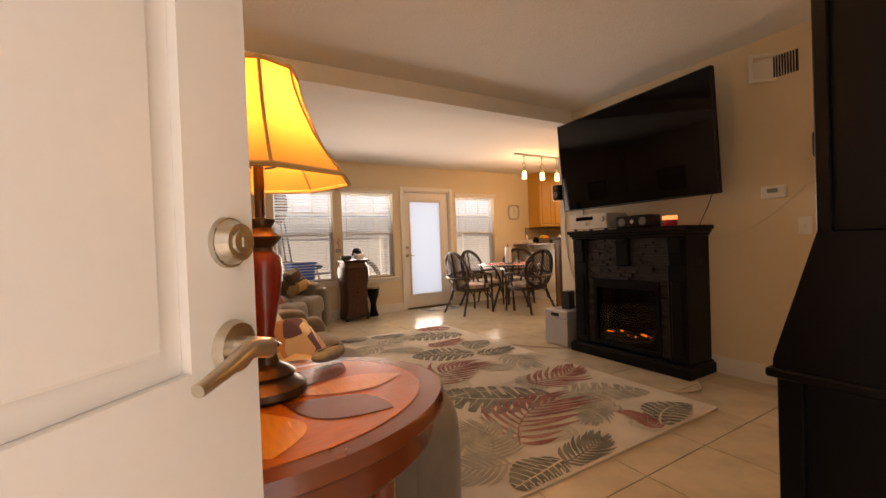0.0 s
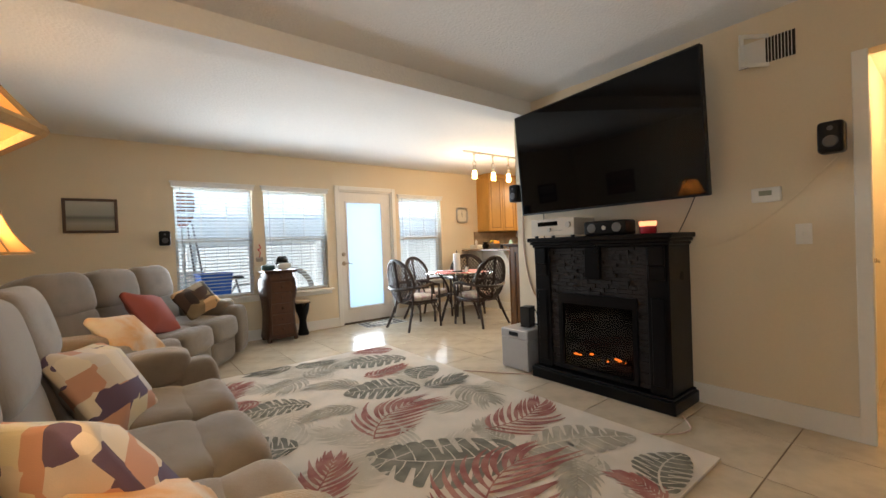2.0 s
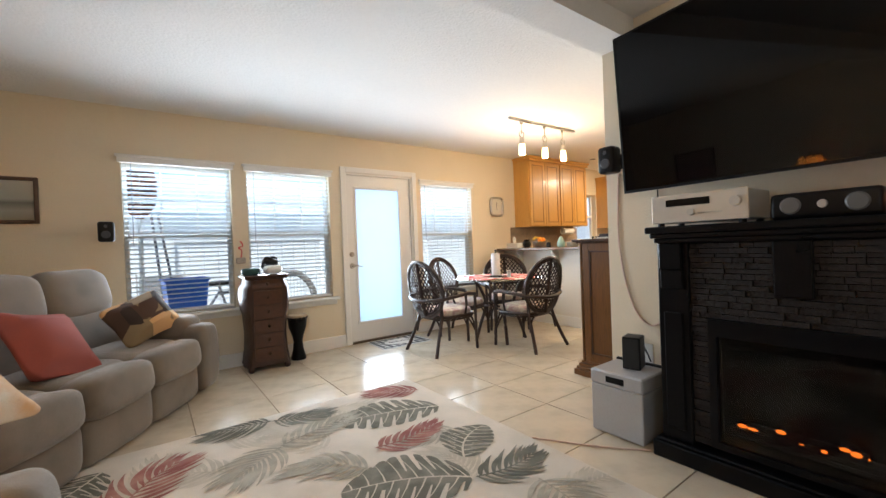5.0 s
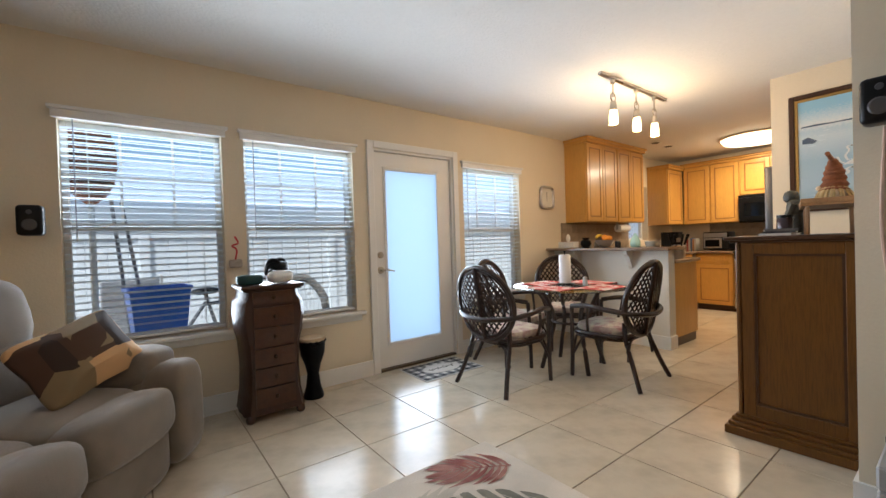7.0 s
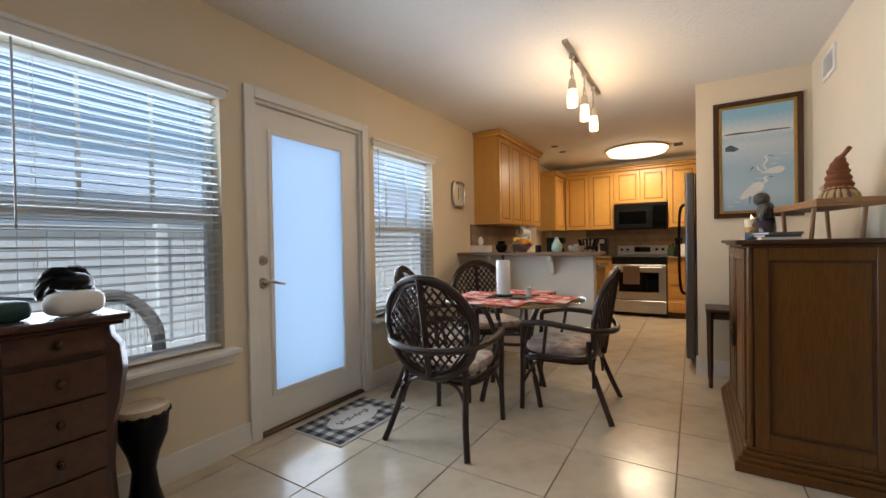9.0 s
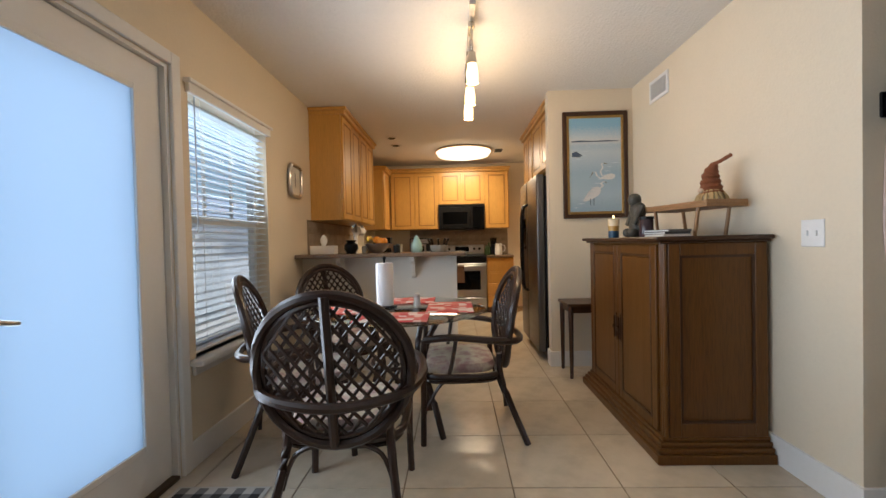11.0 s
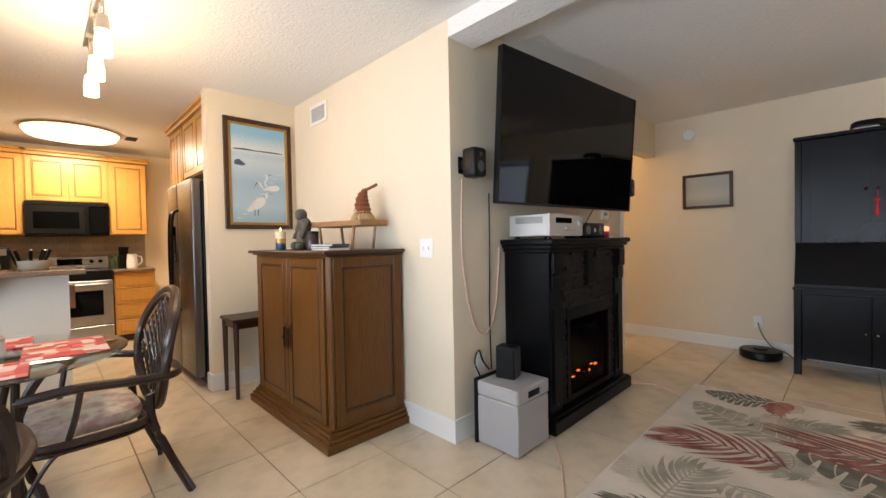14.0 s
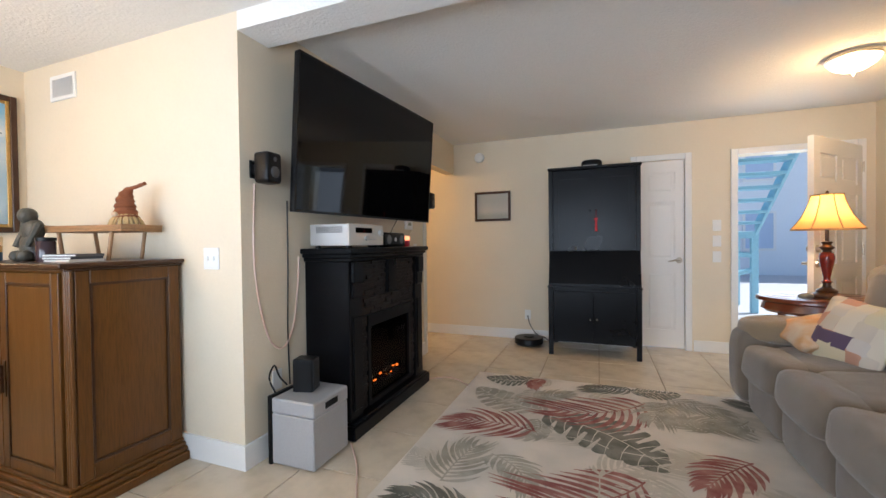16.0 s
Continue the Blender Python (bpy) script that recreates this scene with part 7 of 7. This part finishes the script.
for k, c in enumerate(((0.35, 0.06, 0.04), (0.5, 0.45, 0.35), (0.08, 0.12, 0.2), (0.45, 0.2, 0.08), (0.55, 0.5, 0.42))):
    b = thing("cookbook", "cookbook standing upright on the counter", "book", E(6.02 - 0.03 * k, 0.92, 8.72), group="row of cookbooks")
    part("cover", B(((0, 0, 0), (0.025, 0.16, 0.19 + 0.01 * (k % 3))), bevel=0.002), material("cookbook_cover_%d" % k, c, 0.6, grain=0.1), b)
kb = thing("knife_block", "dark knife block with black handles", "knife block", E(4.38, 0.92, 8.72))
part("block", B(((0, 0, 0), (0.10, 0.13, 0.17)), bevel=0.006), M_PLASTIC, kb)
for k in range(5):
    bm = bmesh.new()
    rod(bm, (0.015 + 0.018 * k, 0.06, 0.16), (0.005 + 0.022 * k, 0.0, 0.28), 0.010, seg=8)
    part("knife_handle", bm, M_PLASTIC, kb)
pit = pot("pitcher", "white ceramic pitcher by the stove", "pitcher", (8.62, 4.26, 0.92), [(0.055, 0), (0.06, 0.02), (0.058, 0.1), (0.05, 0.17), (0.056, 0.185)], M_LABEL)
bm = bmesh.new()
tube(bm, curve_pts([(0, -0.05, 0.16), (0, -0.10, 0.14), (0, -0.10, 0.07), (0, -0.055, 0.04)], 5), 0.008, 6)
part("handle", bm, M_LABEL, pit, smooth=True)
for k, (y, h) in enumerate(((4.45, 0.16), (4.41, 0.2))):
    pot("oil_bottle", "dark green oil bottle beside the stove", "bottle", (8.75, y, 0.92), [(0.03, 0), (0.032, h * 0.6), (0.012, h * 0.8), (0.012, h)], material("green_bottle", (0.03, 0.05, 0.02), 0.15))
pr = thing("paper_towel_roll", "paper towel roll mounted under the cabinet", "paper towel", pose(6.9, 6.15, 1.31))
bm = bmesh.new()
rod(bm, (-0.13, 0, 0), (0.13, 0, 0), 0.055, seg=24)
part("roll", bm, bpy.data.materials["paper_towel"], pr, smooth=True)
for hx in (-0.15, 0.14):
    part("holder", B(((hx, -0.015, -0.02), (hx + 0.01, 0.015, 0.08))), M_STEEL, pr)
cm = thing("coffee_maker", "black coffee maker on the corner counter", "coffee maker", pose(8.45, 6.1, 0.92))
part("body", B(((-0.09, 0.02, 0), (0.09, 0.18, 0.32)), ((-0.09, -0.1, 0.22), (0.09, 0.02, 0.32)), ((-0.09, -0.1, 0), (0.09, 0.02, 0.03)), bevel=0.008), M_PLASTIC, cm)
bm = bmesh.new()
lathe(bm, [(0.05, 0.031), (0.065, 0.07), (0.05, 0.15)], 18, (0, -0.04, 0))
part("carafe", bm, M_SCREEN, cm, smooth=True)

# ---- outside the windows ----
M_VINYL = material("white_vinyl", (0.80, 0.85, 0.88), 0.6, grain=0.05, stain=0.08)
fence = thing("fence", "white vinyl privacy fence round the patio", "fence")
bd = None
for k in range(64):
    x = -3.4 + 0.2 * k
    if bd is None:
        bd = part("board", B(((0, 0, -0.16), (0.194, 0.03, 1.35)), bevel=0.004), M_VINYL, fence)
    else:
        o = new("board", bd.data)
        o.parent = fence
        o.location = (x, 9.3, 0)
bd.location = (-3.4, 9.3, 0)
for k in range(6):
    part("post", B(((-3.5 + 2.4 * k, 9.26, -0.16), (-3.39 + 2.4 * k, 9.37, 1.45)), bevel=0.006), M_VINYL, fence)
part("rail", B(((-3.5, 9.27, 1.35), (9.5, 9.36, 1.41)), ((-3.5, 9.27, 0.0), (9.5, 9.30, 0.09)), bevel=0.004), M_VINYL, fence)
hs2 = thing("house", "neighbouring pale house with a blue-grey roof", "house")
part("wall", B(((-12, 13.0, -0.16), (22, 20, 2.2))), material("pale_stucco", (0.80, 0.83, 0.85), 0.9, grain=0.1, bump=0.2), hs2)
bm = bmesh.new()
q = [(-12.5, 12.4, 2.1), (22.5, 12.4, 2.1), (22.5, 16.5, 3.6), (-12.5, 16.5, 3.6), (-12.5, 20.6, 2.1), (22.5, 20.6, 2.1)]
v = [bm.verts.new(p) for p in q]
bm.faces.new((v[0], v[1], v[2], v[3])), bm.faces.new((v[3], v[2], v[5], v[4])), bm.faces.new((v[0], v[3], v[4])), bm.faces.new((v[1], v[5], v[2])), bm.faces.new((v[0], v[4], v[5], v[1]))
part("roof", bm, material("blue_grey_shingle", (0.50, 0.60, 0.74), 0.9, grain=0.06, scale=8), hs2)

bb = thing("plastic_bin", "bright blue plastic bin on the patio", "bin", pose(1.39, 6.98, -0.16, 0, 0, 8))
bm = bmesh.new()
lo = [(-0.26, -0.18), (0.26, -0.18), (0.26, 0.18), (-0.26, 0.18)]
rings = [[bm.verts.new((x * k, y * k, z)) for x, y in lo] for k, z in ((0.62, 0.66), (0.76, 1.03), (0.81, 1.035), (0.81, 1.06), (0.73, 1.06), (0.6, 0.69))]
for a, b in zip(rings, rings[1:]):
    for k in range(4):
        bm.faces.new((a[k], a[(k + 1) % 4], b[(k + 1) % 4], b[k]))
bm.faces.new(rings[0][::-1]), bm.faces.new(rings[-1])
part("tub", bm, material("blue_plastic", (0.02, 0.16, 0.75), 0.4, grain=0.1), bb)
M_GREY = material("grey_metal", (0.18, 0.19, 0.21), 0.5, 0.3, grain=0.2)
part("crate", B(((-0.17, -0.12, 0), (0.17, 0.12, 0.65)), bevel=0.01), M_GREY, bb)
lc = thing("patio_chair", "grey mesh folding patio chair", "chair", pose(1.25, 8.2, -0.16, 0, 0, 10))
part("backrest", B(((-0.25, 0.2, 0.45), (0.25, 0.22, 1.05)), bevel=0.01), material("grey_mesh", (0.33, 0.34, 0.36), 0.8, grain=0.3, scale=200), lc)
part("seat", B(((-0.25, -0.25, 0.42), (0.25, 0.2, 0.44)), bevel=0.008), bpy.data.materials["grey_mesh"], lc)
for s in (-1, 1):
    bm = bmesh.new()
    tube(bm, [(s * 0.27, 0.22, 1.08), (s * 0.27, 0.2, 0.45), (s * 0.27, -0.3, 0)], 0.013, 6)
    tube(bm, [(s * 0.28, 0.3, 0), (s * 0.28, -0.2, 0.62), (s * 0.28, 0.2, 0.64)], 0.013, 6)
    part("side_frame", bm, M_SILVER, lc)
bk2 = thing("bicycle", "dark bicycle leaning on the patio", "bicycle", pose(1.95, 7.75, -0.16, 0, 0, 12))
for x in (-0.5, 0.5):
    bm = bmesh.new()
    tube(bm, [(x + 0.31 * math.cos(a), 0, 0.33 + 0.31 * math.sin(a)) for a in [j * math.tau / 28 for j in range(28)]], 0.02, 6, closed=True)
    wh = part("wheel", bm, M_PLASTIC, bk2, smooth=True)
    bm = bmesh.new()
    for k in range(10):
        a = k * math.tau / 10
        rod(bm, (x, 0, 0.33), (x + 0.3 * math.cos(a), 0, 0.33 + 0.3 * math.sin(a)), 0.002, seg=4)
    part("spokes", bm, M_STEEL, wh)
bm = bmesh.new()
for a, b in (((-0.5, 0, 0.33), (-0.15, 0, 0.82)), ((-0.5, 0, 0.33), (0, 0, 0.33)), ((0, 0, 0.33), (-0.15, 0, 0.9)), ((0, 0, 0.33), (0.35, 0, 0.78)), ((-0.15, 0, 0.8), (0.35, 0, 0.82)), ((0.5, 0, 0.33), (0.33, 0, 1.0))):
    rod(bm, a, b, 0.017, seg=8)
part("bike_frame", bm, M_GREY, bk2)
bm = bmesh.new()
rod(bm, (0.33, -0.27, 1.02), (0.33, 0.27, 1.02), 0.013)
puff(bm, (-0.15, 0, 0.93), (0.26, 0.14, 0.07), 0.8, 6, 12)
part("saddle_and_bars", bm, M_PLASTIC, bk2)
wc = thing("wicker_chair", "white round-backed wicker patio chair", "chair", pose(2.62, 7.5, -0.16))
M_WICKER = material("grey_wicker", (0.20, 0.19, 0.18), 0.8, grain=0.4, scale=60, bump=0.5)
bm = bmesh.new()
tube(bm, curve_pts([(-0.33, 0.0, 0.4), (-0.33, 0.05, 0.75), (-0.18, 0.1, 0.97), (0.0, 0.12, 1.0), (0.18, 0.1, 0.97), (0.33, 0.05, 0.75), (0.33, 0.0, 0.4)], 6), 0.045, 8)
part("rolled_arm", bm, M_WICKER, wc, smooth=True)
for k in range(13):
    u = -0.27 + 0.045 * k
    bm = bmesh.new()
    rod(bm, (u, 0.07, 0.42), (u, 0.10, 0.97 - 1.6 * u * u * 1.3), 0.008, seg=6)
    part("cane", bm, M_VINYL, wc)
part("seat", B(((-0.32, -0.45, 0.36), (0.32, 0.08, 0.43)), bevel=0.03, seg=2), M_WICKER, wc)
for x in (-0.28, 0.28):
    for y in (-0.4, 0.05):
        bm = bmesh.new()
        rod(bm, (x, y, 0), (x, y, 0.38), 0.025)
        part("leg", bm, M_WICKER, wc)
tl = thing("paper_lantern", "striped orange garden lantern hanging by the window", "lantern", pose(1.025, 6.78, 1.52))
LANT = [(0.03, 0.0), (0.09, 0.06), (0.13, 0.14), (0.15, 0.25), (0.15, 0.36), (0.135, 0.46), (0.10, 0.54), (0.06, 0.58), (0.12, 0.63), (0.12, 0.67), (0.03, 0.69)]
M_TERRA = material("terracotta_cloth", (0.36, 0.12, 0.055), 0.8, grain=0.2)
M_BAND = material("lantern_band", (0.12, 0.045, 0.025), 0.8, grain=0.2)
bm = bmesh.new()
lathe(bm, LANT, 24)
part("shade", bm, M_TERRA, tl, smooth=True)
for k in range(8):
    z = 0.08 + 0.06 * k
    r = next(a0 + (b0 - a0) * (z - za) / (zb - za) for (a0, za), (b0, zb) in zip(LANT, LANT[1:]) if za <= z <= zb)
    bm = bmesh.new()
    lathe(bm, [(r + 0.001, z - 0.011), (r + 0.006, z), (r + 0.001, z + 0.011)], 24)
    part("band", bm, M_BAND, tl, smooth=True)
bm = bmesh.new()
rod(bm, (0, 0, -1.68), (0, 0, 0.0), 0.02)
part("pole", bm, M_VINYL, tl)
for dx in (0.10, 0.16):
    pg = thing("garden_pole", "grey metal garden pole leaning on the patio", "pole", pose(1.02 + dx, 7.12, -0.16))
    bm = bmesh.new()
    rod(bm, (dx * 1.5, 0, 0), (0, 0.05, 1.75), 0.013)
    part("tube", bm, M_GREY, pg)


# outside the entry: added shading slab, metal stair and facing building
# unseen slab, added to keep the sun off the entry door and floor
structure("upper_walkway", B(((-6, -1.32, 2.78), (7, YE - 0.17, 2.95)), ((-6, -1.32, 2.95), (7, -1.27, 3.1))), M_VINYL, "pale unseen slab added above the entry to shade it", "walkway")
stw = thing("outdoor_stair", "pale blue metal outdoor staircase with open treads", "stair")
M_STAIR = material("pale_blue_steel", (0.30, 0.55, 0.66), 0.5, grain=0.15, stain=0.2)
for k in range(8):
    y, z = -3.15 + 0.235 * k, 1.47 + 0.165 * k
    part("tread", B(((-0.66, y, z), (0.66, y + 0.27, z + 0.045)), bevel=0.004), M_STAIR, stw)
for x in (-0.70, 0.66):
    bm = bmesh.new()
    p4 = [(-3.2, 1.30), (-3.2, 1.52), (-1.34, 2.82), (-1.34, 2.60)]
    va = [bm.verts.new((x, y, z)) for y, z in p4]
    vb = [bm.verts.new((x + 0.04, y, z)) for y, z in p4]
    bm.faces.new(va), bm.faces.new(vb[::-1])
    for i in range(4):
        bm.faces.new((va[i], va[(i + 1) % 4], vb[(i + 1) % 4], vb[i]))
    part("stringer", bm, M_STAIR, stw)
part("landing", B(((-0.72, -4.3, 1.24), (0.72, -3.2, 1.36)), bevel=0.006), M_STAIR, stw)
for x in (-0.72, 0.62):
    for y in (-4.28, -3.32):
        part("post", B(((x, y, -0.03), (x + 0.10, y + 0.10, 1.24)), bevel=0.005), M_STAIR, stw)
for z0, z1 in ((0.95, 1.10), (0.70, 0.35)):
    bm = bmesh.new()
    rod(bm, (-0.64, -3.27, z0), (0.64, -3.27, z1), 0.045, seg=6)
    part("brace", bm, M_STAIR, stw)
ob2 = thing("apartment_building", "pale apartment block across the walkway", "building")
part("wall", B(((-14, -16, -0.1), (14, -12, 5.4))), bpy.data.materials["pale_stucco"], ob2)
for k in range(7):
    for z in (0.9, 3.3):
        wn1 = part("window", B(((-9 + 2.6 * k, -12.0, z), (-8.2 + 2.6 * k, -11.96, z + 1.2))), bpy.data.materials["blue_grey_shingle"], ob2)
        part("frame", B(((-9.08 + 2.6 * k, -12.0, z - 0.08), (-9 + 2.6 * k, -11.94, z + 1.28)), ((-8.2 + 2.6 * k, -12.0, z - 0.08), (-8.12 + 2.6 * k, -11.94, z + 1.28)), ((-9 + 2.6 * k, -12.0, z + 1.2), (-8.2 + 2.6 * k, -11.94, z + 1.28)), ((-9 + 2.6 * k, -12.0, z - 0.08), (-8.2 + 2.6 * k, -11.94, z))), M_WHITE, wn1)
part("roof", B(((-14.4, -16.3, 5.4), (14.4, -11.5, 5.6))), bpy.data.materials["blue_grey_shingle"], ob2)

# ---- floor tiles, last ----
floor_ob = bpy.data.objects["floor"]
P = 0.508
tile = None
for i in range(-8, 12):
    for j in range(-9, 5):
        x, y = 3.318 + i * P, 4.217 + j * P
        if x < XW - P or x > XK or y < YE - P or y > YW:
            continue
        if tile is None:
            tile = part("floor_tile", B(((0.003, 0.003, -0.0065), (P - 0.003, P - 0.003, 0.0)), bevel=0.0012), M_TILE, floor_ob)
            o = tile
        else:
            o = new("floor_tile", tile.data)
            o.parent = floor_ob
        o.location = (x, y, 0)
